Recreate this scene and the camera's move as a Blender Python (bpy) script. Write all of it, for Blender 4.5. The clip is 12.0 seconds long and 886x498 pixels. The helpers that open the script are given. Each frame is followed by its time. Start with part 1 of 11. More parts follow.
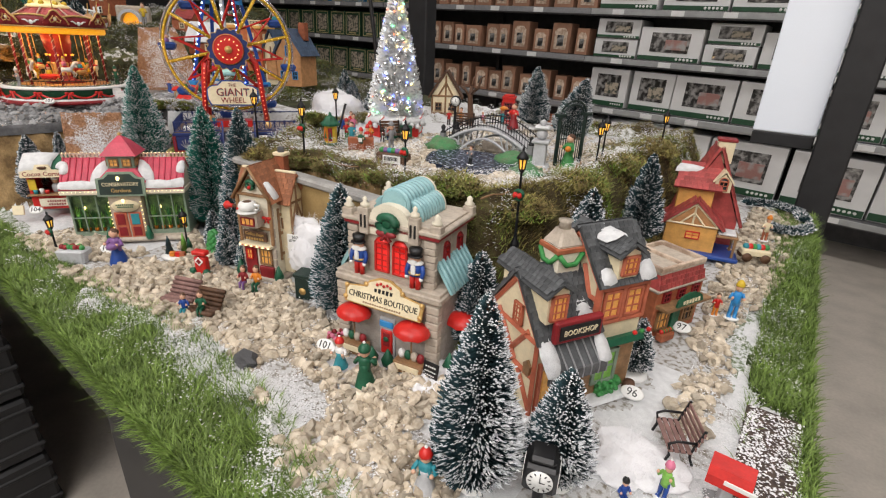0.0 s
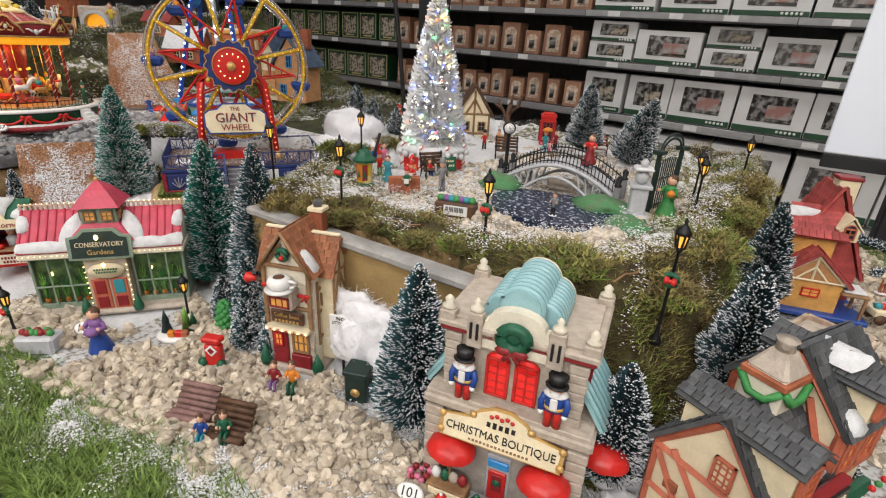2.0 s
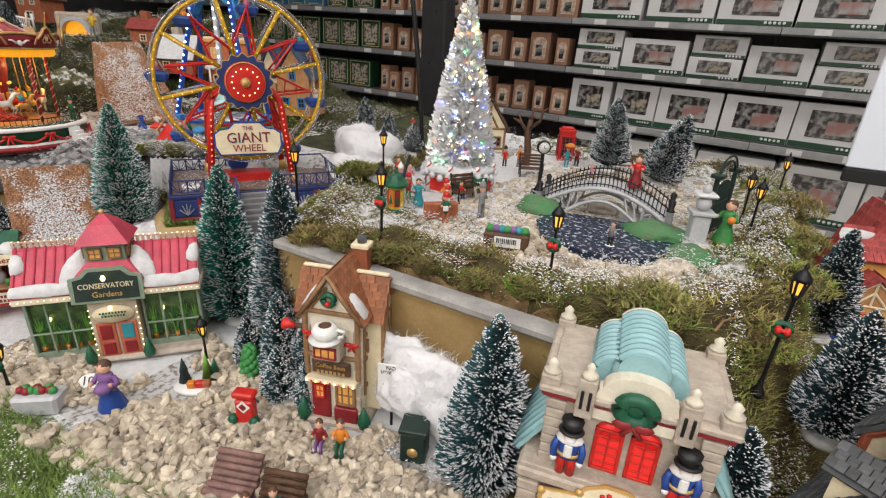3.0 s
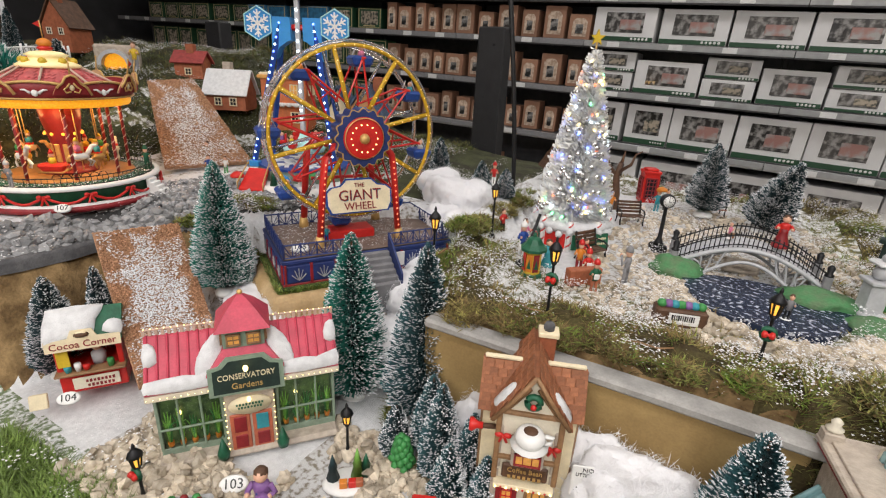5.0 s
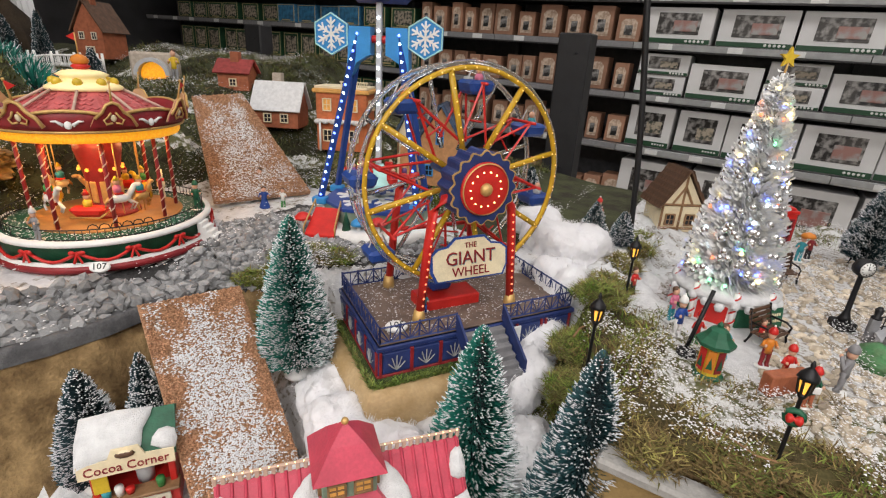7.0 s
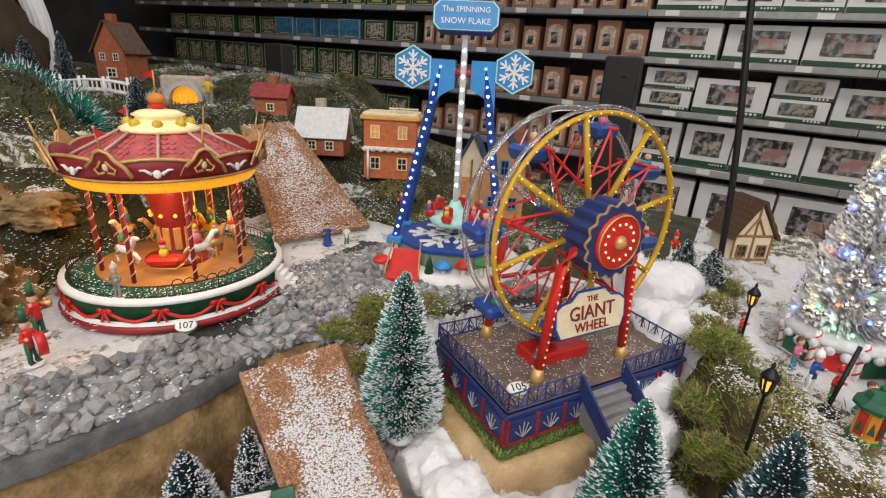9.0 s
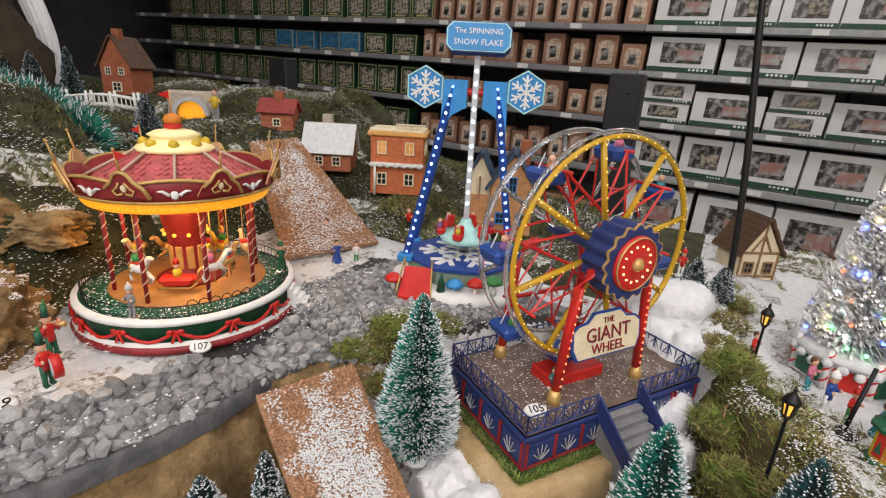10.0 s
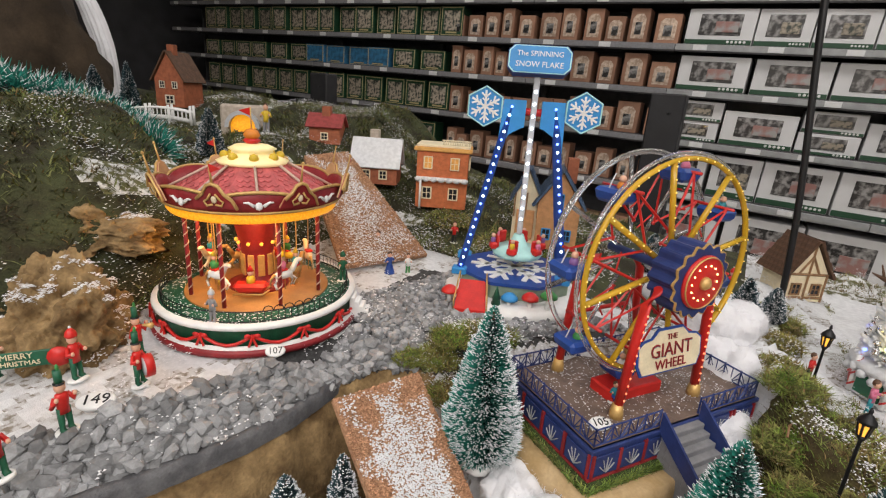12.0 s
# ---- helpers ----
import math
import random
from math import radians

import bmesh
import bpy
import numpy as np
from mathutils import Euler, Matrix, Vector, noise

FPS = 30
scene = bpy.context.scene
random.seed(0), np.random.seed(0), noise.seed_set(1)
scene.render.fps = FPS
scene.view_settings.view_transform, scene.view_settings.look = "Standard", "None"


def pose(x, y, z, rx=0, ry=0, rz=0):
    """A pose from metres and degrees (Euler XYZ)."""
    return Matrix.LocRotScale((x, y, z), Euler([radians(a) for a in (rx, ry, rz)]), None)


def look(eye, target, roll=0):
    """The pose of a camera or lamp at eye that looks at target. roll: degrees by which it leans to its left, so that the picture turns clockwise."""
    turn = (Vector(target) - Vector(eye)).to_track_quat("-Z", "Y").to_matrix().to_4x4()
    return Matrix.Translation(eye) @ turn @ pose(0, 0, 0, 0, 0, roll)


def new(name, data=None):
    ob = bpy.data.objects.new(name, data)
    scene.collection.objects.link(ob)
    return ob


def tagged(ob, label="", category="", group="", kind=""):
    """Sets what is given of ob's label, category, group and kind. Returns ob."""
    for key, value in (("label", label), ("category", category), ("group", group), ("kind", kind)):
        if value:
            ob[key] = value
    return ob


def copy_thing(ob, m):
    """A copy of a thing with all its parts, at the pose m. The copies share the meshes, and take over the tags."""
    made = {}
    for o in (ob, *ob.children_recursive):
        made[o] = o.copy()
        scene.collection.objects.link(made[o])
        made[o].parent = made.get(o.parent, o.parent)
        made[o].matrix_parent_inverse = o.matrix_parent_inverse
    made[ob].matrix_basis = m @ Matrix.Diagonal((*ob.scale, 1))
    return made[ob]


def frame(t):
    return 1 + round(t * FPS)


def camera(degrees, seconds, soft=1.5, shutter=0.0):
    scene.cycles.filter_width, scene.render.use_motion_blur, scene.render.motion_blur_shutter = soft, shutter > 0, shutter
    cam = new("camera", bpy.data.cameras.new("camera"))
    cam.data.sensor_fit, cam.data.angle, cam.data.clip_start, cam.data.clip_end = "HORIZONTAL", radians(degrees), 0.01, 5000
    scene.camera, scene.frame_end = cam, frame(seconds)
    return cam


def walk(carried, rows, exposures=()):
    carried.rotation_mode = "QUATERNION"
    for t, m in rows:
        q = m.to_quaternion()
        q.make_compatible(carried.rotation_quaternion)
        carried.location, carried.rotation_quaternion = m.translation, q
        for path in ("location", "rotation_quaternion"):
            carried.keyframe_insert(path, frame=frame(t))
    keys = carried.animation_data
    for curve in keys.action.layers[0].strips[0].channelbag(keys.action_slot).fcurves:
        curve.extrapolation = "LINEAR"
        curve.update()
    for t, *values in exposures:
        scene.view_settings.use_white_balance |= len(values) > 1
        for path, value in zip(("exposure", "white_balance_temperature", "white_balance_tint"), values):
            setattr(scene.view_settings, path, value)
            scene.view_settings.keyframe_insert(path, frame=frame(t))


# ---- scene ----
cam = camera(84.4, 12.0, soft=1.17)
PATH = [
    (0, (0.001, 0.001, 1.203), (-1.11, 1.47, 0.425), 2.6),
    (0.5, (-0.073, 0.026, 1.202), (-1.177, 1.497, 0.417), 2.8),
    (1, (-0.147, 0.05, 1.208), (-1.231, 1.533, 0.417), 2.7),
    (1.5, (-0.196, 0.067, 1.217), (-1.253, 1.57, 0.427), 2.7),
    (2, (-0.242, 0.074, 1.225), (-1.264, 1.606, 0.445), 2.8),
    (2.5, (-0.306, 0.079, 1.23), (-1.29, 1.64, 0.458), 3.0),
    (2.7, (-0.328, 0.079, 1.231), (-1.296, 1.651, 0.463), 3.0),
    (4.3, (-0.517, 0.048, 1.269), (-1.412, 1.683, 0.545), 3.1),
    (4.5, (-0.543, 0.039, 1.272), (-1.438, 1.676, 0.552), 3.1),
    (5, (-0.591, 0.028, 1.28), (-1.496, 1.663, 0.568), 3.0),
    (5.5, (-0.635, 0.035, 1.299), (-1.558, 1.66, 0.588), 3.0),
    (6, (-0.689, 0.06, 1.304), (-1.633, 1.672, 0.59), 3.0),
    (6.5, (-0.748, 0.095, 1.305), (-1.705, 1.697, 0.584), 3.1),
    (7, (-0.811, 0.118, 1.304), (-1.771, 1.717, 0.582), 3.2),
    (7.2, (-0.829, 0.123, 1.303), (-1.787, 1.725, 0.585), 3.2),
    (8.8, (-0.962, 0.087, 1.329), (-1.885, 1.72, 0.635), 3.1),
    (9, (-0.971, 0.087, 1.331), (-1.894, 1.722, 0.642), 3.1),
    (9.5, (-0.984, 0.085, 1.337), (-1.902, 1.731, 0.667), 3.2),
    (10, (-0.993, 0.078, 1.342), (-1.912, 1.731, 0.692), 3.3),
    (10.5, (-1.0, 0.068, 1.344), (-1.921, 1.726, 0.709), 3.5),
    (11, (-1.006, 0.059, 1.347), (-1.939, 1.715, 0.722), 3.7),
    (11.5, (-1.021, 0.043, 1.348), (-1.973, 1.691, 0.734), 3.9),
    (12, (-1.035, 0.029, 1.346), (-2.022, 1.66, 0.742), 4.0),
]
walk(cam, [(t, look(eye, target, roll)) for t, eye, target, roll in PATH])


# ---- world and lights ----
world = bpy.data.worlds.new("shop_world")
scene.world = world
world.use_nodes = True
world.node_tree.nodes["Background"].inputs[0].default_value = (0.9, 0.95, 1.0, 1)
world.node_tree.nodes["Background"].inputs[1].default_value = 0.16
scene.view_settings.exposure = 0.0


def area(name, where, target, sx, sy, watts, colour=(1, 0.955, 0.935)):
    d = bpy.data.lights.new(name, "AREA")
    d.shape, d.size, d.size_y, d.energy, d.color = "RECTANGLE", sx, sy, watts, colour
    ob = new(name, d)
    ob.matrix_world = look(where, target)
    return ob


CEIL = 3.3
for lx, ly, w in ((-0.2, 0.5, 13), (-1.5, 0.6, 6.5), (-2.9, 0.3, 2.5), (1.5, 0.1, 24), (-2.4, -1.3, 11), (-0.9, -1.2, 24), (0.6, -1.1, 30), (-2.2, -2.8, 32), (-0.6, -2.8, 66), (1.0, -2.8, 96), (-1.2, 2.75, 28), (0.9, 2.75, 24), (-3.8, 2.7, 20)):
    area("ceiling_lamp", (lx, ly, CEIL - 0.06), (lx, ly + 0.001, 0), 1.5, 0.6, w * 0.77)

# ---- materials ----
M = {}


def mat(name, colour, rough=0.6, metal=0.0, var=0.25, scale=60.0, bump=0.2, colour2=None, fine=400.0, emit=0.0, trans=0.0, alpha=1.0, coat=0.0, random=0.0, detail=4.0, edge=(0.35, 0.65), obj=True, ior=1.45):
    """A node material with mottling at two scales and a fine relief."""
    m = bpy.data.materials.new(name)
    m.use_nodes = True
    t = m.node_tree
    p = t.nodes["Principled BSDF"]
    c = (*colour, 1)
    tc = t.nodes.new("ShaderNodeTexCoord")
    geo = t.nodes.new("ShaderNodeNewGeometry")
    src = tc.outputs["Object"] if obj else geo.outputs["Position"]
    n1 = t.nodes.new("ShaderNodeTexNoise")
    n1.inputs["Scale"].default_value, n1.inputs["Detail"].default_value = scale, detail
    n2 = t.nodes.new("ShaderNodeTexNoise")
    n2.inputs["Scale"].default_value, n2.inputs["Detail"].default_value = fine, 2
    t.links.new(src, n1.inputs["Vector"])
    t.links.new(src, n2.inputs["Vector"])
    ramp = t.nodes.new("ShaderNodeValToRGB")
    ramp.color_ramp.elements[0].position, ramp.color_ramp.elements[1].position = edge
    d = colour2 or tuple(v * (1 - var) for v in colour)
    ramp.color_ramp.elements[0].color = (*d, 1)
    ramp.color_ramp.elements[1].color = c
    t.links.new(n1.outputs[0], ramp.inputs[0])
    mix = t.nodes.new("ShaderNodeMix")
    mix.data_type, mix.blend_type = "RGBA", "MULTIPLY"
    mix.inputs[0].default_value = min(1.0, var * 1.2)
    t.links.new(ramp.outputs[0], mix.inputs[6])
    t.links.new(n2.outputs[0], mix.inputs[7])
    last = mix.outputs[2]
    gain = t.nodes.new("ShaderNodeMix")
    gain.data_type, gain.blend_type, gain.clamp_result = "RGBA", "MULTIPLY", False
    gain.inputs[0].default_value = 1
    k = 1 + var * 0.55
    gain.inputs[7].default_value = (k, k, k, 1)
    t.links.new(last, gain.inputs[6])
    last = gain.outputs[2]
    if random:
        oi = t.nodes.new("ShaderNodeObjectInfo")
        add = t.nodes.new("ShaderNodeMath")
        add.operation = "ADD"
        t.links.new(oi.outputs["Random"], add.inputs[0])
        t.links.new(geo.outputs["Random Per Island"], add.inputs[1])
        fr = t.nodes.new("ShaderNodeMath")
        fr.operation = "FRACT"
        t.links.new(add.outputs[0], fr.inputs[0])
        hs = t.nodes.new("ShaderNodeHueSaturation")
        mr = t.nodes.new("ShaderNodeMapRange")
        mr.inputs[3].default_value, mr.inputs[4].default_value = 1 - random, 1 + random
        t.links.new(fr.outputs[0], mr.inputs[0])
        t.links.new(mr.outputs[0], hs.inputs["Value"])
        t.links.new(last, hs.inputs["Color"])
        last = hs.outputs[0]
    t.links.new(last, p.inputs["Base Color"])
    p.inputs["Roughness"].default_value, p.inputs["Metallic"].default_value = rough, metal
    p.inputs["IOR"].default_value = ior
    p.inputs["Transmission Weight"].default_value, p.inputs["Alpha"].default_value = trans, alpha
    p.inputs["Coat Weight"].default_value = coat
    if emit:
        p.inputs["Emission Color"].default_value, p.inputs["Emission Strength"].default_value = c, emit
    if bump:
        b = t.nodes.new("ShaderNodeBump")
        b.inputs["Strength"].default_value, b.inputs["Distance"].default_value = bump, 0.002
        t.links.new(n2.outputs[0], b.inputs["Height"])
        t.links.new(b.outputs[0], p.inputs["Normal"])
    M[name] = m
    return m


mat("grass", (0.19, 0.29, 0.06), 0.6, var=0.35, scale=25, random=0.45, bump=0)
mat("grass_base", (0.055, 0.08, 0.02), 0.9, var=0.5, scale=60)
mat("moss", (0.33, 0.30, 0.085), 0.9, colour2=(0.21, 0.15, 0.06), scale=30, var=0.4, random=0.6, bump=0)
mat("moss_green", (0.15, 0.24, 0.032), 0.9, colour2=(0.25, 0.23, 0.075), scale=30, var=0.4, random=0.6, bump=0)
mat("moss_base", (0.10, 0.085, 0.03), 0.95, colour2=(0.045, 0.03, 0.012), scale=50, var=0.5, bump=0.6)
mat("snow_flake", (0.80, 0.80, 0.81), 0.7, var=0.05, scale=100, bump=0)
mat("snow", (0.76, 0.77, 0.78), 0.75, colour2=(0.65, 0.66, 0.67), scale=120, var=0.12, bump=0.7, fine=900)
mat("snow_soil", (0.60, 0.60, 0.60), 0.8, colour2=(0.24, 0.21, 0.165), scale=140, var=0.2, bump=0.7, fine=900, edge=(0.36, 0.52))
mat("snow_grass", (0.70, 0.72, 0.72), 0.8, colour2=(0.14, 0.19, 0.09), scale=160, var=0.2, bump=0.7, fine=900, edge=(0.42, 0.58))
mat("cotton", (0.84, 0.84, 0.86), 0.9, var=0.06, scale=40, bump=0.5, fine=700)
mat("rock_tan", (0.36, 0.24, 0.11), 0.9, colour2=(0.14, 0.085, 0.034), scale=38, var=0.45, bump=1.0, fine=250)
mat("rock_pale", (0.55, 0.40, 0.22), 0.85, colour2=(0.40, 0.27, 0.12), scale=25, var=0.25, bump=0.5, fine=250)
mat("gravel_grey", (0.31, 0.315, 0.32), 0.8, var=0.3, scale=120, random=0.42, bump=0.3)
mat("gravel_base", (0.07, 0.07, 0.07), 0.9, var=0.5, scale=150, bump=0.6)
mat("pebble", (0.60, 0.53, 0.425), 0.75, colour2=(0.40, 0.335, 0.25), var=0.2, scale=90, random=0.34, bump=0.15)
mat("slate", (0.13, 0.13, 0.135), 0.75, colour2=(0.07, 0.07, 0.075), scale=60, var=0.35, bump=0.6)
mat("cork", (0.62, 0.36, 0.21), 0.85, colour2=(0.40, 0.21, 0.115), scale=220, var=0.4, random=0.35, bump=0.5)
mat("plywood", (0.42, 0.29, 0.12), 0.7, colour2=(0.30, 0.20, 0.08), scale=18, var=0.25, bump=0.15)
mat("board_grey", (0.40, 0.39, 0.37), 0.8, var=0.25, scale=40, bump=0.3)
mat("black_paint", (0.020, 0.020, 0.022), 0.55, var=0.3, scale=30, bump=0.1)
mat("black_shelf", (0.085, 0.085, 0.09), 0.4, var=0.3, scale=20, bump=0.05)
mat("dark_wall", (0.07, 0.07, 0.075), 0.8, var=0.3, scale=4, bump=0.1)
mat("plain_wall", (0.62, 0.60, 0.56), 0.8, var=0.1, scale=4, bump=0.1)
mat("floor", (0.45, 0.41, 0.36), 0.45, colour2=(0.36, 0.33, 0.29), scale=6, var=0.2, bump=0.1, fine=90)
mat("ceiling", (0.75, 0.74, 0.72), 0.9, var=0.1, scale=4)
mat("panel_white", (0.80, 0.85, 0.93), 0.35, var=0.03, scale=4, bump=0, emit=0.08)
mat("needle_green", (0.02, 0.25, 0.19), 0.6, var=0.3, scale=40, random=0.35, bump=0)
mat("needle_dark", (0.028, 0.072, 0.085), 0.6, var=0.3, scale=40, random=0.35, bump=0)
mat("needle_frost", (0.035, 0.115, 0.13), 0.6, var=0.3, scale=40, random=0.4, bump=0)
# near-black stand-in for the shade deep between bristles
mat("needle_inner_shade", (0.012, 0.025, 0.028), 0.9, var=0.4, scale=200)
mat("needle_white", (0.85, 0.87, 0.9), 0.6, var=0.08, scale=60, bump=0, random=0.1)
mat("wood_dark", (0.13, 0.065, 0.035), 0.6, var=0.4, scale=80, bump=0.3)
mat("wood_mid", (0.34, 0.19, 0.09), 0.6, var=0.35, scale=80, bump=0.3)
mat("cream", (0.84, 0.73, 0.50), 0.55, var=0.15, scale=60, bump=0.2)
mat("cream_light", (0.80, 0.74, 0.60), 0.55, var=0.15, scale=60, bump=0.2)
mat("stone_beige", (0.52, 0.45, 0.37), 0.6, colour2=(0.40, 0.34, 0.28), var=0.2, scale=110, bump=0.4)
mat("brick_grey", (0.40, 0.36, 0.32), 0.65, var=0.25, scale=90, random=0.2, bump=0.3)
mat("brick_tan", (0.55, 0.28, 0.12), 0.65, var=0.25, scale=90, random=0.2, bump=0.3)
mat("orange_wall", (0.76, 0.40, 0.11), 0.55, var=0.2, scale=70, bump=0.2)
mat("brick_red", (0.42, 0.13, 0.06), 0.6, var=0.3, scale=80, random=0.2, bump=0.3)
mat("red", (0.62, 0.025, 0.02), 0.35, var=0.2, scale=60, bump=0.08)
mat("red_dark", (0.28, 0.02, 0.025), 0.45, var=0.25, scale=60, bump=0.15)
mat("timber_red", (0.55, 0.15, 0.08), 0.5, var=0.25, scale=60, bump=0.2)
mat("roof_pink", (0.58, 0.065, 0.11), 0.45, var=0.2, scale=50, bump=0.15)
mat("roof_brown", (0.36, 0.14, 0.065), 0.6, var=0.3, scale=90, random=0.22, bump=0.3)
mat("roof_red", (0.44, 0.075, 0.07), 0.5, var=0.3, scale=90, random=0.25, bump=0.25)
mat("roof_slate", (0.09, 0.095, 0.10), 0.6, var=0.3, scale=90, random=0.3, bump=0.3)
mat("glass_aqua", (0.30, 0.52, 0.55), 0.25, var=0.12, scale=50, bump=0.05, coat=0.3)
mat("aqua_rib", (0.40, 0.60, 0.62), 0.35, var=0.1, scale=50, bump=0.05)
mat("green_dark", (0.015, 0.12, 0.06), 0.45, var=0.3, scale=80, bump=0.2)
mat("green_mid", (0.06, 0.30, 0.08), 0.5, var=0.3, scale=80, bump=0.3)
mat("green_sage", (0.24, 0.32, 0.24), 0.5, var=0.2, scale=80, bump=0.2)
mat("green_lit", (0.25, 0.55, 0.10), 0.5, var=0.3, scale=120, bump=0.3)
mat("blue", (0.02, 0.07, 0.32), 0.4, var=0.2, scale=60, bump=0.08)
mat("blue_navy", (0.025, 0.045, 0.17), 0.45, var=0.25, scale=60, bump=0.1)
mat("blue_sky", (0.04, 0.27, 0.62), 0.35, var=0.12, scale=60, bump=0.05)
mat("mint", (0.45, 0.78, 0.74), 0.4, var=0.08, scale=60, bump=0.05)
mat("white", (0.82, 0.82, 0.80), 0.45, var=0.08, scale=60, bump=0.08)
mat("white_card", (0.72, 0.72, 0.72), 0.5, var=0.08, scale=10, bump=0.03)
mat("yellow", (0.72, 0.50, 0.04), 0.35, var=0.2, scale=70, bump=0.08)
mat("gold", (0.66, 0.42, 0.15), 0.38, metal=0.35, var=0.2, scale=80, bump=0.1)
mat("wood_gilt", (0.56, 0.33, 0.16), 0.5, var=0.2, scale=60, bump=0.1)
mat("crown_glow", (1.0, 0.83, 0.42), 0.4, emit=0.22, var=0.1, scale=80, bump=0.05)
mat("skin", (0.72, 0.42, 0.29), 0.5, var=0.1, scale=90, bump=0.05)
mat("purple", (0.25, 0.12, 0.33), 0.5, var=0.25, scale=80, bump=0.1)
mat("pink", (0.70, 0.20, 0.32), 0.5, var=0.2, scale=80, bump=0.1)
mat("orange", (0.75, 0.25, 0.03), 0.45, var=0.2, scale=80, bump=0.1)
mat("teal", (0.04, 0.30, 0.36), 0.5, var=0.2, scale=80, bump=0.1)
mat("grey", (0.25, 0.25, 0.26), 0.5, var=0.2, scale=80, bump=0.1)
mat("rail_grey", (0.36, 0.37, 0.37), 0.4, var=0.2, scale=20, bump=0.05)
mat("grey_light", (0.52, 0.53, 0.55), 0.45, var=0.15, scale=80, bump=0.1)
mat("black", (0.012, 0.012, 0.013), 0.4, var=0.2, scale=80, bump=0.05)
mat("iron", (0.018, 0.018, 0.02), 0.45, metal=0.4, var=0.2, scale=120, bump=0.1)
mat("silver", (0.85, 0.85, 0.86), 0.15, metal=1.0, var=0.05, scale=60, bump=0)
mat("steel", (0.62, 0.63, 0.64), 0.3, metal=0.9, var=0.1, scale=40, bump=0.03)
mat("deck_brown", (0.20, 0.14, 0.11), 0.6, colour2=(0.13, 0.09, 0.07), var=0.3, scale=60, bump=0.3)
mat("deck_orange", (0.46, 0.21, 0.06), 0.45, var=0.2, scale=50, bump=0.1)
mat("water", (0.02, 0.03, 0.06), 0.25, colour2=(0.45, 0.48, 0.55), var=0.2, scale=160, bump=0.2, edge=(0.38, 0.44))
mat("lamp_amber", (1.0, 0.50, 0.07), 0.4, emit=0.9, var=0, bump=0)
mat("lamp_bulb", (1.0, 0.72, 0.18), 0.3, emit=0.6, var=0, bump=0)
mat("lamp_warm", (1.0, 0.75, 0.30), 0.4, emit=3.5, var=0, bump=0)
mat("lamp_red", (1.0, 0.25, 0.12), 0.4, emit=1.6, var=0, bump=0)
mat("lamp_blue", (0.12, 0.2, 1.0), 0.4, emit=6.0, var=0, bump=0)
mat("lamp_cool", (0.75, 0.9, 1.0), 0.4, emit=5.0, var=0, bump=0)
mat("lamp_green", (0.2, 1.0, 0.4), 0.4, emit=4.0, var=0, bump=0)
mat("lamp_fringe", (1.0, 0.42, 0.02), 0.4, colour2=(0.7, 0.22, 0.0), emit=0.7, var=0.4, scale=300, bump=0.6)
mat("lamp_red_dim", (0.80, 0.03, 0.025), 0.4, emit=0.28, var=0.2, bump=0)
mat("window_garden", (0.12, 0.20, 0.07), 0.3, colour2=(0.02, 0.05, 0.025), emit=0.08, var=0.3, scale=90, bump=0)
mat("timber_pale", (0.62, 0.45, 0.36), 0.55, var=0.2, scale=80, bump=0.1)
mat("orange_brick", (0.60, 0.17, 0.06), 0.6, var=0.25, scale=110, bump=0.4)
mat("roof_blue", (0.06, 0.10, 0.17), 0.5, var=0.3, scale=90, random=0.25, bump=0.25)
mat("green_black", (0.015, 0.035, 0.028), 0.5, var=0.3, scale=80, bump=0.15)
mat("wood_pink", (0.30, 0.17, 0.15), 0.7, var=0.35, scale=80, bump=0.3)
mat("soil", (0.10, 0.07, 0.055), 0.9, colour2=(0.05, 0.035, 0.03), var=0.4, scale=120, bump=0.7)
mat("rock_dark", (0.055, 0.037, 0.02), 0.9, colour2=(0.025, 0.016, 0.008), var=0.4, scale=14, bump=0.8, fine=150)
mat("window_lit", (0.80, 0.40, 0.10), 0.35, emit=0.16, var=0.3, scale=120, bump=0)
mat("window_dark", (0.03, 0.03, 0.035), 0.15, var=0.3, scale=60, bump=0)
mat("tinsel", (0.95, 0.95, 0.93), 0.4, metal=0.05, var=0.05, scale=80, random=0.15, bump=0)
mat("clear", (0.92, 0.92, 0.90), 0.12, trans=0.92, var=0, bump=0)
mat("amber_clear", (0.95, 0.62, 0.05), 0.22, trans=0.55, var=0.1, scale=90, bump=0.05)
mat("film_glass", (0.97, 0.99, 0.98), 0.03, trans=1.0, var=0, bump=0, ior=1.12)
mat("kraft", (0.36, 0.19, 0.12), 0.6, var=0.15, scale=20, random=0.2, bump=0.03)
mat("kraft_pale", (0.68, 0.55, 0.43), 0.55, colour2=(0.42, 0.30, 0.22), var=0.3, scale=45, random=0.15, bump=0.03, edge=(0.4, 0.6))
mat("pack_green", (0.02, 0.075, 0.035), 0.45, var=0.2, scale=20, bump=0.02)
mat("pack_red", (0.30, 0.025, 0.03), 0.45, var=0.2, scale=20, bump=0.02)
mat("pack_gold", (0.50, 0.42, 0.22), 0.4, var=0.2, scale=40, bump=0.02)
mat("pack_picture", (0.42, 0.36, 0.28), 0.5, colour2=(0.04, 0.05, 0.04), var=0.3, scale=38, random=0.2, bump=0, edge=(0.42, 0.56), detail=6)
mat("pack_window", (0.34, 0.33, 0.32), 0.14, colour2=(0.035, 0.033, 0.032), var=0.3, scale=22, bump=0.9, edge=(0.46, 0.62), detail=5, coat=0.7, fine=30)
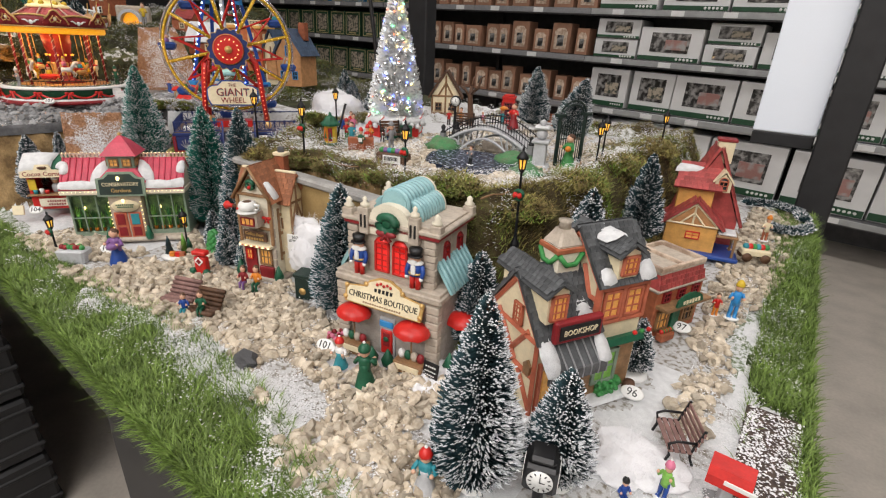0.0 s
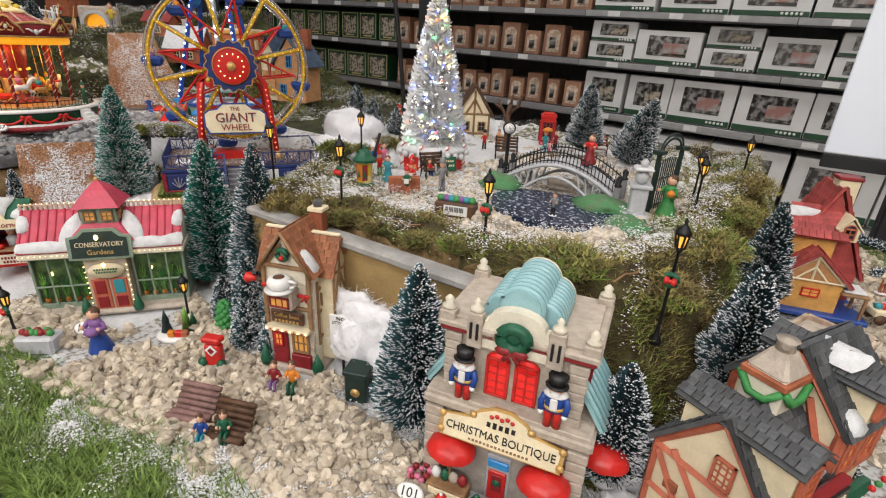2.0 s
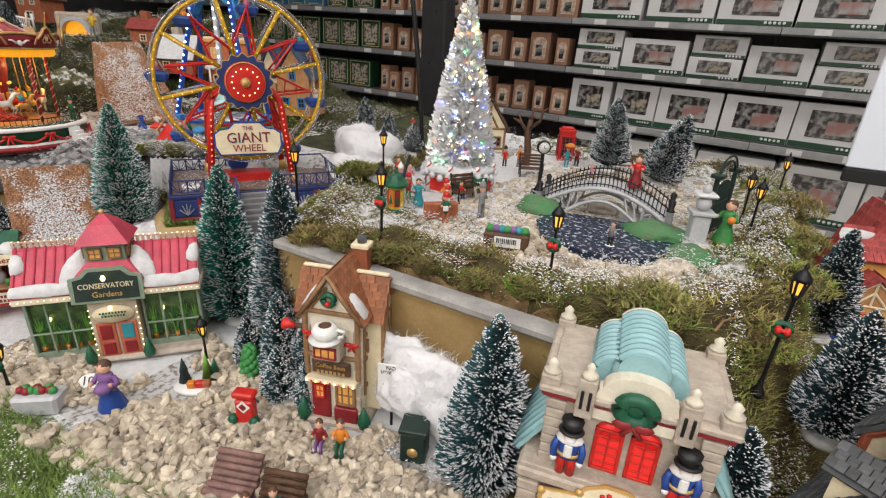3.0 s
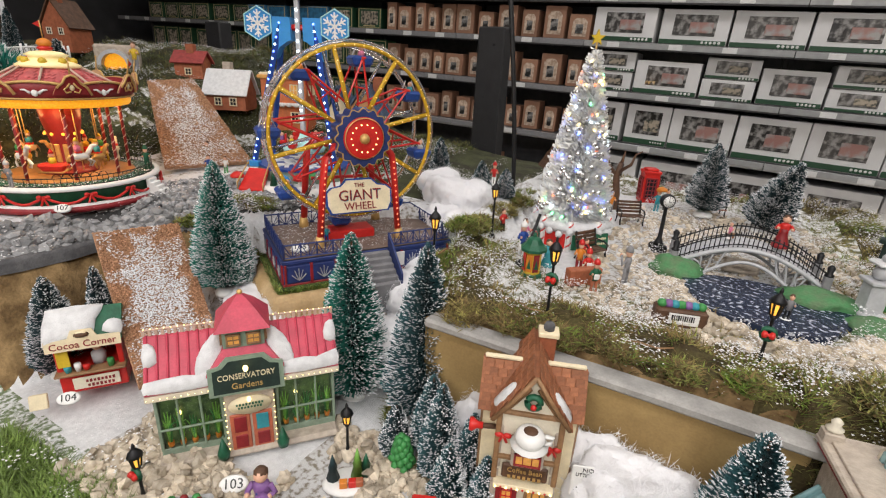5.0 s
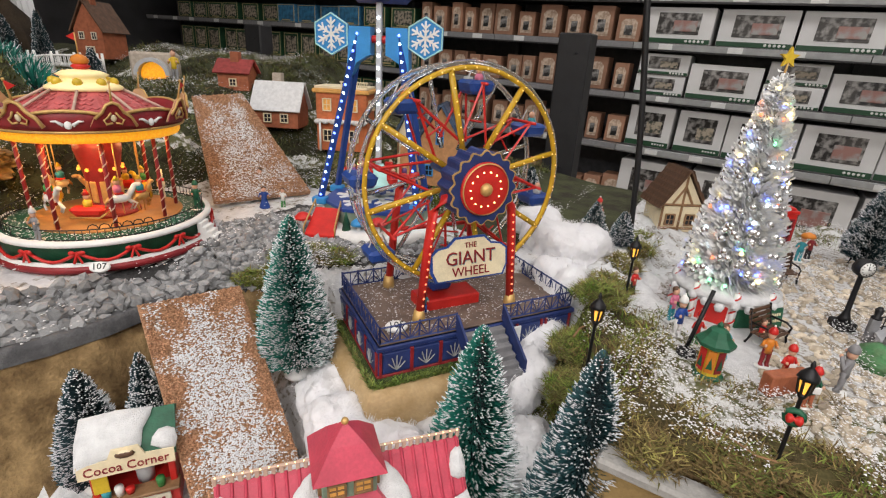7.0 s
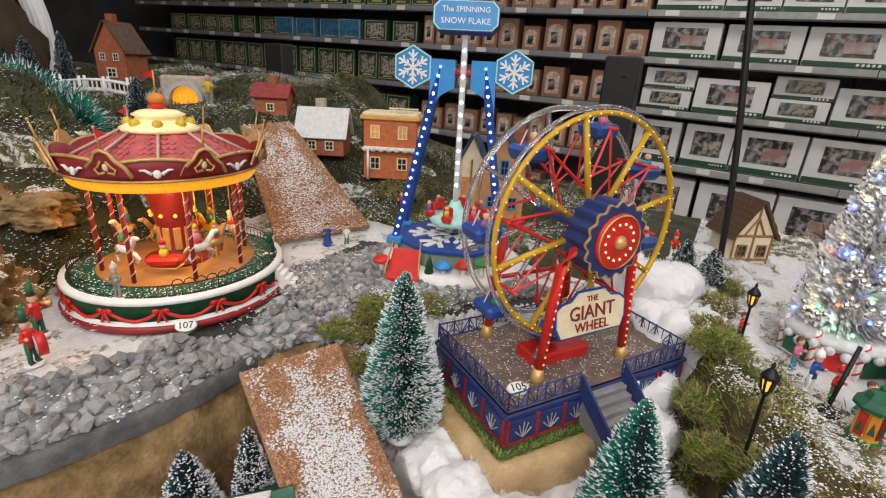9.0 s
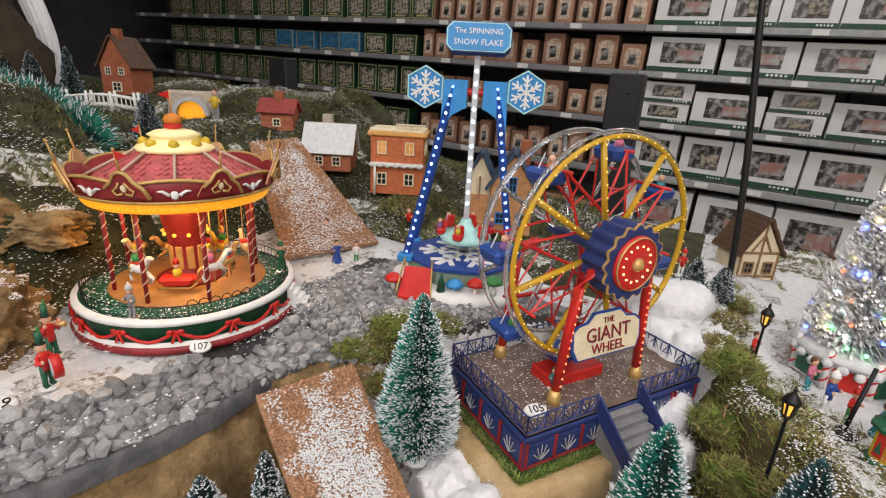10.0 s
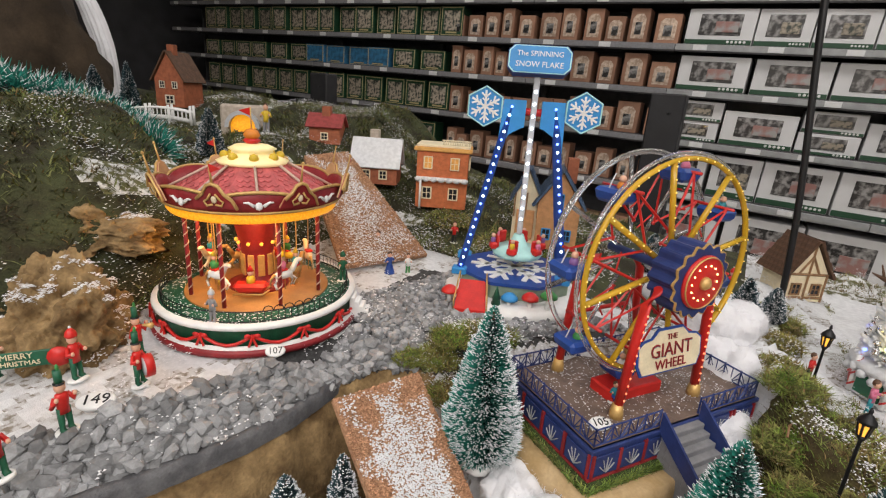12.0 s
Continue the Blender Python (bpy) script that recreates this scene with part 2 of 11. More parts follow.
mat("pack_toy", (0.33, 0.17, 0.15), 0.3, colour2=(0.36, 0.35, 0.34), var=0.3, scale=16, bump=0.05, edge=(0.4, 0.55), coat=0.4)
mat("pack_blue", (0.05, 0.22, 0.40), 0.45, colour2=(0.03, 0.10, 0.18), var=0.3, scale=25, bump=0)
mat("price_tag", (0.72, 0.73, 0.72), 0.5, var=0.1, scale=30, bump=0)
mat("burlap", (0.5, 0.42, 0.3), 0.9, var=0.3, scale=200, bump=0.5)
mat("shop_vinyl", (0.62, 0.58, 0.50), 0.6, var=0.2, scale=50, bump=0.1)

# ---- mesh tools ----


class Shape:
    """Collects verts, faces, material numbers; becomes one mesh."""

    def __init__(self):
        self.v, self.f, self.m, self.s, self.mats = [], [], [], [], []

    def slot(self, name):
        if name not in self.mats:
            self.mats.append(name)
        return self.mats.index(name)

    def add(self, verts, faces, mt, at=None, smooth=False):
        k = len(self.v)
        if at is not None:
            verts = [tuple(at @ Vector(p)) for p in verts]
        self.v.extend(verts)
        i = self.slot(mt)
        for q in faces:
            self.f.append([k + j for j in q])
            self.m.append(i)
            self.s.append(smooth)
        return self

    def box(self, c, s, mt, at=None, bevel=None, top=(1, 1), rz=0):
        x, y, z = s[0] / 2, s[1] / 2, s[2] / 2
        b = min(x, y, z) * 0.25 if bevel is None else min(bevel, min(x, y, z) * 0.9)
        vs, ids = [], {}
        for sx in (-1, 1):
            for sy in (-1, 1):
                for sz in (-1, 1):
                    k = top if sz > 0 else (1, 1)
                    for a in range(3):
                        p = [sx * (x - (b if a != 0 else 0)), sy * (y - (b if a != 1 else 0)), sz * (z - (b if a != 2 else 0))]
                        p[0] *= k[0]
                        p[1] *= k[1]
                        ids[sx, sy, sz, a] = len(vs)
                        vs.append(p)
        g = lambda sx, sy, sz, a: ids[sx, sy, sz, a]
        fs = []
        for s_ in (-1, 1):
            fs.append([g(s_, -1, -1, 0), g(s_, 1, -1, 0), g(s_, 1, 1, 0), g(s_, -1, 1, 0)][::s_])
            fs.append([g(-1, s_, -1, 1), g(1, s_, -1, 1), g(1, s_, 1, 1), g(-1, s_, 1, 1)][::-s_])
            fs.append([g(-1, -1, s_, 2), g(1, -1, s_, 2), g(1, 1, s_, 2), g(-1, 1, s_, 2)][::s_])
        for a in (-1, 1):
            for c_ in (-1, 1):
                fs.append([g(-1, a, c_, 1), g(1, a, c_, 1), g(1, a, c_, 2), g(-1, a, c_, 2)][:: a * c_])
                fs.append([g(a, -1, c_, 0), g(a, 1, c_, 0), g(a, 1, c_, 2), g(a, -1, c_, 2)][:: -a * c_])
                fs.append([g(a, c_, -1, 0), g(a, c_, 1, 0), g(a, c_, 1, 1), g(a, c_, -1, 1)][:: a * c_])
        for sx in (-1, 1):
            for sy in (-1, 1):
                for sz in (-1, 1):
                    fs.append([g(sx, sy, sz, 0), g(sx, sy, sz, 1), g(sx, sy, sz, 2)][:: sx * sy * sz])
        r = Matrix.Translation(c) @ Matrix.Rotation(radians(rz), 4, "Z")
        return self.add(vs, fs, mt, at @ r if at is not None else r)

    def lathe(self, c, prof, mt, n=12, at=None, smooth=True, cap=True, sx=1, sy=1):
        vs, fs = [], []
        for r, z in prof:
            for i in range(n):
                a = 2 * math.pi * i / n
                vs.append((c[0] + r * sx * math.cos(a), c[1] + r * sy * math.sin(a), c[2] + z))
        for j in range(len(prof) - 1):
            for i in range(n):
                k = (i + 1) % n
                fs.append([j * n + i, j * n + k, (j + 1) * n + k, (j + 1) * n + i])
        if cap:
            fs.append(list(range(n))[::-1])
            fs.append([(len(prof) - 1) * n + i for i in range(n)])
        return self.add(vs, fs, mt, at, smooth)

    def cyl(self, c, r, h, mt, n=12, r2=None, at=None, smooth=True):
        return self.lathe(c, [(r, 0), (r if r2 is None else r2, h)], mt, n, at, smooth)

    def ball(self, c, r, mt, n=10, at=None, sz=1, sx=1, sy=1):
        k = max(4, n // 2)
        prof = [(max(r * math.sin(math.pi * i / k), r * 0.02), -r * sz * math.cos(math.pi * i / k)) for i in range(k + 1)]
        return self.lathe(c, prof, mt, n, at, sx=sx, sy=sy)

    def tube(self, pts, r, mt, n=6, at=None, r2=None):
        pts = [Vector(p) for p in pts]
        vs, fs = [], []
        for i, p in enumerate(pts):
            d = (pts[min(i + 1, len(pts) - 1)] - pts[max(i - 1, 0)]).normalized()
            u = d.cross(Vector((0, 0, 1)) if abs(d.z) < 0.95 else Vector((1, 0, 0))).normalized()
            w = d.cross(u)
            q = r if r2 is None else r + (r2 - r) * i / max(1, len(pts) - 1)
            for j in range(n):
                a = 2 * math.pi * j / n
                vs.append(tuple(p + u * q * math.cos(a) + w * q * math.sin(a)))
        for i in range(len(pts) - 1):
            for j in range(n):
                k = (j + 1) % n
                fs.append([i * n + j, i * n + k, (i + 1) * n + k, (i + 1) * n + j])
        fs.append(list(range(n))[::-1])
        fs.append([(len(pts) - 1) * n + j for j in range(n)])
        return self.add(vs, fs, mt, at, n > 4)

    def prism(self, poly, z0, z1, mt, at=None):
        """A flat outline of (x, y) counter-clockwise, drawn up from z0 to z1."""
        n = len(poly)
        vs = [(x, y, z0) for x, y in poly] + [(x, y, z1) for x, y in poly]
        fs = [list(range(n))[::-1], [n + i for i in range(n)]] + [[i, (i + 1) % n, n + (i + 1) % n, n + i] for i in range(n)]
        return self.add(vs, fs, mt, at)

    def slab(self, a, b, c, d, t, mt, at=None):
        """A sheet with corners a, b, c, d counter-clockwise seen from outside, t thick inwards."""
        p = [Vector(q) for q in (a, b, c, d)]
        nrm = (p[1] - p[0]).cross(p[3] - p[0]).normalized() * t
        vs = [tuple(q) for q in p] + [tuple(q - nrm) for q in p]
        return self.add(vs, [[0, 1, 2, 3], [7, 6, 5, 4]] + [[i, i + 4, (i + 1) % 4 + 4, (i + 1) % 4] for i in range(4)], mt, at)

    def mesh(self, name):
        me = bpy.data.meshes.new(name)
        me.from_pydata(self.v, [], self.f)
        for n in self.mats:
            me.materials.append(M[n])
        me.polygons.foreach_set("material_index", self.m)
        me.polygons.foreach_set("use_smooth", self.s)
        me.update()
        return me


def raw(name, verts, faces, mats, index, smooth=False):
    """A mesh from arrays."""
    me = bpy.data.meshes.new(name)
    me.from_pydata(verts, [], faces)
    for n in mats:
        me.materials.append(M[n])
    me.polygons.foreach_set("material_index", np.asarray(index, dtype=np.int32))
    me.polygons.foreach_set("use_smooth", [smooth] * len(me.polygons))
    me.update()
    return me


def part(name, shape, parent, label="", at=None):
    ob = new(name, shape.mesh(name) if isinstance(shape, Shape) else shape)
    ob.parent = parent
    if at is not None:
        ob.matrix_basis = at
    if label:
        ob["label"] = label
    return ob


def thing(name, m, label, category, group="", kind=""):
    ob = new(name)
    ob.empty_display_size = 0.02
    ob.matrix_basis = m
    return tagged(ob, label, category, group, kind)


def whole(name, shape, m, label, category, group="", kind=""):
    """A thing of one mesh."""
    ob = new(name, shape.mesh(name) if isinstance(shape, Shape) else shape)
    ob.matrix_basis = m
    return tagged(ob, label, category, group, kind)


def letters(name, text, size, m, material, parent, depth=0.0004, squeeze=1.0, label=""):
    """Raised lettering as a mesh; m puts its middle, facing local +z."""
    cu = bpy.data.curves.new(name, "FONT")
    cu.body, cu.size, cu.extrude, cu.align_x, cu.align_y, cu.resolution_u = text, size, depth, "CENTER", "CENTER", 2
    tmp = bpy.data.objects.new(name, cu)
    scene.collection.objects.link(tmp)
    me = bpy.data.meshes.new_from_object(tmp.evaluated_get(bpy.context.evaluated_depsgraph_get()))
    bpy.data.objects.remove(tmp)
    me.materials.clear()
    me.materials.append(M[material])
    ob = new(name, me)
    ob.parent = parent
    ob.matrix_basis = m @ Matrix.Diagonal((squeeze, 1, 1, 1))
    if label:
        ob["label"] = label
    return ob


UPRIGHT = pose(0, 0, 0, 90)  # lettering that faces local -y

# ---- the ground ----
LOW = 0.815
PARK = ((-0.86, 0.5), (-0.47, 0.5), (-0.33, 0.545), (-0.27, 0.7), (-0.25, 1.05), (-0.27, 1.42), (-1.0, 1.42), (-0.99, 0.8), (-0.93, 0.62))
TERRACE = ((-2.3, -0.25), (-1.6, -0.2), (-1.515, 0.05), (-1.462, 0.17), (-1.438, 0.24), (-1.422, 0.29), (-1.416, 0.345), (-1.418, 0.41), (-1.395, 0.48), (-1.32, 0.54), (-1.255, 0.61), (-1.2, 0.69), (-1.1, 0.79), (-1.0, 0.86), (-1.0, 1.0), (-1.0, 1.42), (-3.4, 1.42), (-3.4, -0.25))


def right_edge(y):
    """The table's right-hand edge, which runs in towards the back."""
    return 0.085 - 0.068 * max(0.0, y - 0.42)


def inside(poly, x, y):
    """Distance to a polygon's edge, positive inside."""
    d, odd = 9.0, False
    for i in range(len(poly)):
        (x0, y0), (x1, y1) = poly[i - 1], poly[i]
        if (y0 > y) != (y1 > y) and x < x0 + (y - y0) / (y1 - y0) * (x1 - x0):
            odd = not odd
        dx, dy = x1 - x0, y1 - y0
        u = max(0, min(1, ((x - x0) * dx + (y - y0) * dy) / (dx * dx + dy * dy)))
        d = min(d, math.hypot(x - x0 - u * dx, y - y0 - u * dy))
    return d if odd else -d


def step(a, b, v):
    u = max(0.0, min(1.0, (v - a) / (b - a)))
    return u * u * (3 - 2 * u)


def ns(x, y, s, z=0.0):
    return noise.noise(Vector((x * s, y * s, z)))


def turf(x):
    """How far the turf reaches in from the front edge of the table."""
    return float(np.interp(x, (-1.3, -1.1, -0.89, -0.7, -0.6, -0.5, -0.4, -0.32, -0.2), (0.165, 0.182, 0.19, 0.22, 0.232, 0.218, 0.21, 0.186, 0.18)))


def ground(x, y):
    """Height of the modelled ground and the number of its cover: 0 grass, 1 snow on stones, 2 moss, 3 tan rock, 4 snow, 5 snowy grass, 6 grey bed, 7 snowy moss, 8 hill moss."""
    z = LOW + 0.05 * step(0.65, 1.15, y) * step(-0.5, -0.25, x) + 0.004 * ns(x, y, 14)
    edge = min(y - 0.14, right_edge(y) - x) + 0.025 * ns(x, y, 12)
    cover = 0 if edge < 0.055 or y < turf(x) - 0.035 + 0.03 * ns(x, y, 15) else ((4 if ns(x, y, 16, 4) > 0.0 else 5) if edge < 0.085 or y < turf(x) + 0.03 else 1)
    if -0.26 < x < 0.06 and y < 0.62:
        cover = (4 if ns(x, y, 22, 6) > -0.12 else 1) if edge > 0.035 else 0
    if x < -1.18 and y < 0.3:
        cover = 4 if edge > 0.09 else 5
    if x < -0.55 and y > 0.43 or x < -0.95 and y > 0.3:
        cover = 4
    d = inside(PARK, x, y)
    soft = 0.012 if (y < 0.55 and -0.88 < x < -0.48) else 0.085 if x > -0.5 else 0.06
    if d > -soft:
        k = step(-soft, 0.015 if soft < 0.02 else 0.03, d + 0.012 * ns(x, y, 18))
        top = 0.998 + 0.006 * ns(x, y, 9) + (0.02 * step(0.1, 0.0, d) if soft > 0.02 else 0)
        z = z + (top - z) * k
        z += 0.016 * ns(x, y, 22, 3) * k * step(0.25, 0.02, d)
        cover = 3 if soft < 0.02 and k < 0.9 else 2 if d < 0.085 + 0.06 * ns(x, y, 8) and not (-0.885 < x < -0.6 and y > 0.75) else (7 if d < 0.15 + 0.06 * ns(x, y, 7) else 1 if x > -0.72 else 4)
        if x > -0.36 and cover == 4:
            cover = 7
    e = inside(TERRACE, x, y)
    slack = 0.05 if x < -1.37 else 0.05 + 0.10 * step(-1.37, -1.25, x)
    if e > -slack:
        k = step(-slack, 0.006, e + 0.010 * ns(x, y, 20))
        rise = 0.03 * step(-1.1, -1.5, x) * step(0.4, 0.8, y)
        hill = 0.17 * step(-1.62, -2.1, x + 0.10 * ns(x, y, 4)) + 0.07 * step(0.85, 1.15, y) * step(-1.1, -1.35, x)
        hill *= 1 - 0.75 * step(-1.66, -1.52, x)
        if y < 0.5:
            hill += 0.10 * step(-1.66, -1.85, x)
        top = 1.02 + rise * 0.5 + hill + 0.003 * ns(x, y, 15) + 0.03 * ns(x, y, 6, 7) * step(0.02, 0.1, hill)
        if y < 0.56:
            top -= 0.036 * step(0.075, 0.0, e)
        z = max(z, z + (top - z) * k + 4 * k * (1 - k) * (0.030 * ns(x, y, 32, 3) + 0.016 * ns(x, y, 80, 1)))
        cover = (3 if k > 0.001 else cover) if k < 0.97 and x < (-1.20 if y < 0.36 else -1.33) else 4 if ns(x, y, 24, 3) + 0.5 * ns(x, y, 70, 3) < 0.12 else 1
        if k >= 0.97:
            if hill > 0.02 or y > 0.84:
                cover = 8 if ns(x, y, 9, 5) > -0.42 else 7
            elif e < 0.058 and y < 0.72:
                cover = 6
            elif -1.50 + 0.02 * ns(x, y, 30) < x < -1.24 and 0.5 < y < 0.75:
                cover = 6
    return z, cover


def height(x, y):
    return ground(x, y)[0]


xs = [0.085 - 0.0065 * i for i in range(int(1.85 / 0.0065))]
while xs[-1] > -3.37:
    xs.append(xs[-1] - 0.016)
ys = [-0.25 + 0.03 * i for i in range(12)] + [0.115 + 0.0065 * i for i in range(200)]
nx, ny = len(xs), len(ys)
gv, gc = [], []
for gy in ys:
    for gx in xs:
        gx += (right_edge(gy) - 0.085) * max(0.0, (gx + 0.3) / 0.385)
        if gy < 0.138 and gx > -1.5:
            gv.append((gx, max(gy, 0.132), LOW - 0.004))
            gc.append(0)
        else:
            gz, cv = ground(gx, gy)
            gv.append((gx, gy, gz))
            gc.append(cv)
gf, gm = [], []
for j in range(ny - 1):
    for i in range(nx - 1):
        a = j * nx + i
        if xs[i] > -1.5 and ys[j + 1] < 0.134:
            continue
        gf.append((a, a + nx, a + nx + 1, a + 1))
        gm.append(gc[a])
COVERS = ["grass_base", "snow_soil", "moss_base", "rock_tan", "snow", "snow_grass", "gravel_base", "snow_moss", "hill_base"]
mat("hill_green", (0.16, 0.20, 0.055), 0.9, colour2=(0.12, 0.10, 0.045), scale=14, var=0.4, random=0.5, bump=0)
mat("moss_brown", (0.22, 0.155, 0.06), 0.9, colour2=(0.15, 0.10, 0.04), scale=14, var=0.4, random=0.5, bump=0)
mat("bank_green", (0.07, 0.24, 0.09), 0.7, colour2=(0.12, 0.20, 0.10), scale=60, var=0.35, bump=0.6, fine=300)
mat("roof_salmon", (0.58, 0.125, 0.125), 0.5, var=0.25, scale=70, random=0.18, bump=0.2)
mat("hill_base", (0.065, 0.075, 0.03), 0.95, colour2=(0.028, 0.024, 0.012), scale=22, var=0.5, bump=0.8)
mat("hill_moss", (0.17, 0.18, 0.06), 0.9, colour2=(0.05, 0.06, 0.025), scale=14, var=0.4, random=0.5, bump=0)
mat("snow_moss", (0.74, 0.75, 0.74), 0.85, colour2=(0.14, 0.14, 0.06), scale=70, var=0.25, bump=0.8, fine=600, edge=(0.44, 0.56))
tagged(new("ground", raw("ground", gv, gf, COVERS, gm, True)), "modelled winter landscape of snow, moss, turf and tan foam rock", "ground", kind="structure")

# table under the landscape
tb = Shape()
tb.prism([(-3.285, 0.134), (0.085, 0.134), (0.085, 0.42), (right_edge(1.46), 1.46), (-3.285, 1.46)], 0.75, 0.80, "black_paint")
tagged(new("table_top", tb.mesh("table_top")), "black painted display table under the winter village", "table", kind="structure")
tb = Shape()
tb.box((-0.28, 0.145, 0.375), (0.70, 0.02, 0.745), "black_paint", bevel=0.002)
tb.prism([(0.06, 0.16), (0.08, 0.16), (0.08, 0.42), (right_edge(1.44) - 0.005, 1.44), (right_edge(1.44) - 0.025, 1.44), (0.06, 0.42)], 0.002, 0.748, "black_paint")
tb.box((-2.4, -0.06, 0.5), (1.7, 0.36, 0.99), "black_paint", bevel=0.002)
tagged(new("table_skirt", tb.mesh("table_skirt")), "black painted panels round the display table", "table", kind="structure")

# shop shell
sh = Shape()
sh.box((-2.5, 1.0, -0.05), (14, 11, 0.1), "floor", bevel=0.001)
tagged(new("floor", sh.mesh("floor")), "smooth grey-beige concrete shop floor", "floor", kind="structure")
sh = Shape()
sh.box((-2.5, 1.0, CEIL + 0.05), (14, 11, 0.1), "ceiling", bevel=0.001)
tagged(new("ceiling", sh.mesh("ceiling")), "plain shop ceiling", "ceiling", kind="structure")
for nm, c, s in (("wall_north", (-2.5, 4.7, 1.65), (14, 0.1, 3.3)), ("wall_south", (-2.5, -4.5, 1.65), (14, 0.1, 3.3)), ("wall_west", (-8.2, 0.1, 1.65), (0.1, 9.1, 3.3)), ("wall_east", (4.4, 0.1, 1.65), (0.1, 9.1, 3.3))):
    sh = Shape()
    sh.box(c, s, "dark_wall" if nm in ("wall_north", "wall_west") else "plain_wall", bevel=0.001)
    tagged(new(nm, sh.mesh(nm)), "plain painted shop wall", "wall", kind="structure")

# ---- shelving at the back ----
SHELF_Y, SLOPE = 3.9, -0.026
LEVELS = (0.32, 0.785, 1.145, 1.475, 1.765, 2.06, 2.36)


def level(i, x):
    return LEVELS[i] + SLOPE * (x + 1)


def shelving(x0, x1, y):
    """One bay of black gondola shelving with price rails."""
    w, cx = x1 - x0, (x0 + x1) / 2
    bay = thing("shelving_bay", pose(cx, y, 0), "black metal shop shelving bay with price rails", "shelving", "shelving bays")
    s = Shape()
    s.box((0, 0.46, 1.25), (w, 0.03, 2.5), "black_shelf", bevel=0.002)
    part("back_panel", s, bay)
    for sx in (-w / 2 + 0.015, w / 2 - 0.015):
        s = Shape()
        s.box((sx, 0.42, 1.25), (0.03, 0.06, 2.5), "black_shelf", bevel=0.003)
        part("upright", s, bay)
    for i in range(len(LEVELS)):
        s = Shape()
        z = level(i, cx)
        tilt = Matrix.Translation((0, 0, z)) @ Matrix.Rotation(-math.atan(SLOPE), 4, "Y")
        s.box((0, 0.22, -0.02), (w, 0.44, 0.03), "black_shelf", at=tilt, bevel=0.002)
        p = part("shelf", s, bay)
        s = Shape()
        s.box((0, -0.012, -0.03), (w - 0.004, 0.02, 0.05), "steel" if i == 1 else "black_shelf", at=tilt, bevel=0.003)
        s.box((0, -0.026, -0.026), (w - 0.004, 0.006, 0.038), "rail_grey" if cx > -1.7 else "grey", at=tilt, bevel=0.001)
        part("price_rail", s, p)
        for k in range(int(w / 0.36)):
            s = Shape()
            s.box((-w / 2 + 0.2 + k * 0.36 + 0.06 * math.sin(k * 5 + i), -0.031, -0.027), (0.085, 0.004, 0.034), "price_tag", at=tilt, bevel=0.001)
            part("price_tag", s, p)
    return bay


for x0, x1 in ((-7.6, -6.4), (-6.4, -5.1), (-5.1, -3.8), (-3.8, -2.7), (-2.7, -1.64), (-1.64, -0.34), (-0.34, 0.96), (0.96, 2.2)):
    shelving(x0, x1, SHELF_Y)

BOXES = {}


def boxed(kind, w, h, d):
    """A boxed product, by its kind and size."""
    s, bits = Shape(), []
    if kind == "white":
        s.box((0, d / 2, h / 2), (w, d, h), "white_card", bevel=0.004)
        q = Shape()
        q.box((0, -0.001, h * 0.56), (w * 0.62, 0.006, h * 0.58), "pack_window", bevel=0.002)
        bits.append(("window", q))
        q = Shape()
        q.box((0, -0.002, h * 0.085), (w * 0.985, 0.006, h * 0.13), "pack_green", bevel=0.001)
        bits.append(("strip", q))
        for i in range(5):
            q = Shape()
            q.ball((w * (0.16 + 0.06 * i), -0.006, h * 0.09), w * 0.022, "white", 8, sy=0.2)
            bits.append(("dot", q))
        q = Shape()
        q.box((w * 0.1, -0.004, h * 0.50), (w * 0.34, 0.006, h * 0.3), "pack_toy" if w > 0.35 else "pack_picture", bevel=0.003)
        bits.append(("model", q))
    elif kind == "kraft":
        s.box((0, d / 2, h / 2), (w, d, h), "kraft", bevel=0.003)
        q = Shape()
        q.prism([(-w * 0.34, h * 0.12), (w * 0.34, h * 0.12), (w * 0.34, h * 0.72), (w * 0.18, h * 0.84), (-w * 0.18, h * 0.84), (-w * 0.34, h * 0.72)], 0, 0.004, "kraft_pale", at=pose(0, 0.002, 0, 90))
        bits.append(("label_panel", q))
        q = Shape()
        q.box((0, -0.005, h * 0.42), (w * 0.34, 0.008, h * 0.36), "pack_window", bevel=0.002)
        bits.append(("figure_window", q))
    else:
        s.box((0, d / 2, h / 2), (w, d, h), "pack_green" if kind == "green" else "pack_blue", bevel=0.003)
        q = Shape()
        for dx, dz, sx, sz in ((-0.46, 0.5, 0.03, 0.9), (0.46, 0.5, 0.03, 0.9), (0, 0.95, 0.95, 0.03), (0, 0.05, 0.95, 0.03)):
            q.box((dx * w, -0.001, dz * h), (sx * w, 0.004, sz * h), "pack_gold", bevel=0.001)
        bits.append(("border", q))
        q = Shape()
        q.box((0, -0.001, h * 0.52), (w * 0.72, 0.004, h * 0.66), "pack_picture" if kind == "green" else "pack_blue", bevel=0.001)
        bits.append(("picture", q))
        q = Shape()
        q.box((0, -0.002, h * 0.13), (w * 0.5, 0.004, h * 0.06), "pack_gold", bevel=0.001)
        bits.append(("title_bar", q))
    lab = {"white": "white cardboard box with clear window and green strip", "kraft": "small brown cardboard box with pale label panel", "green": "dark green picture box with gold border", "blue": "blue picture box with pale border"}[kind]
    ob = thing("product_box", pose(0, 0, -5), lab + " on a shelf", "box", kind + " boxes on the shelves")
    part("carton", s, ob)
    for n, q in bits:
        part(n, q, ob)
    return ob


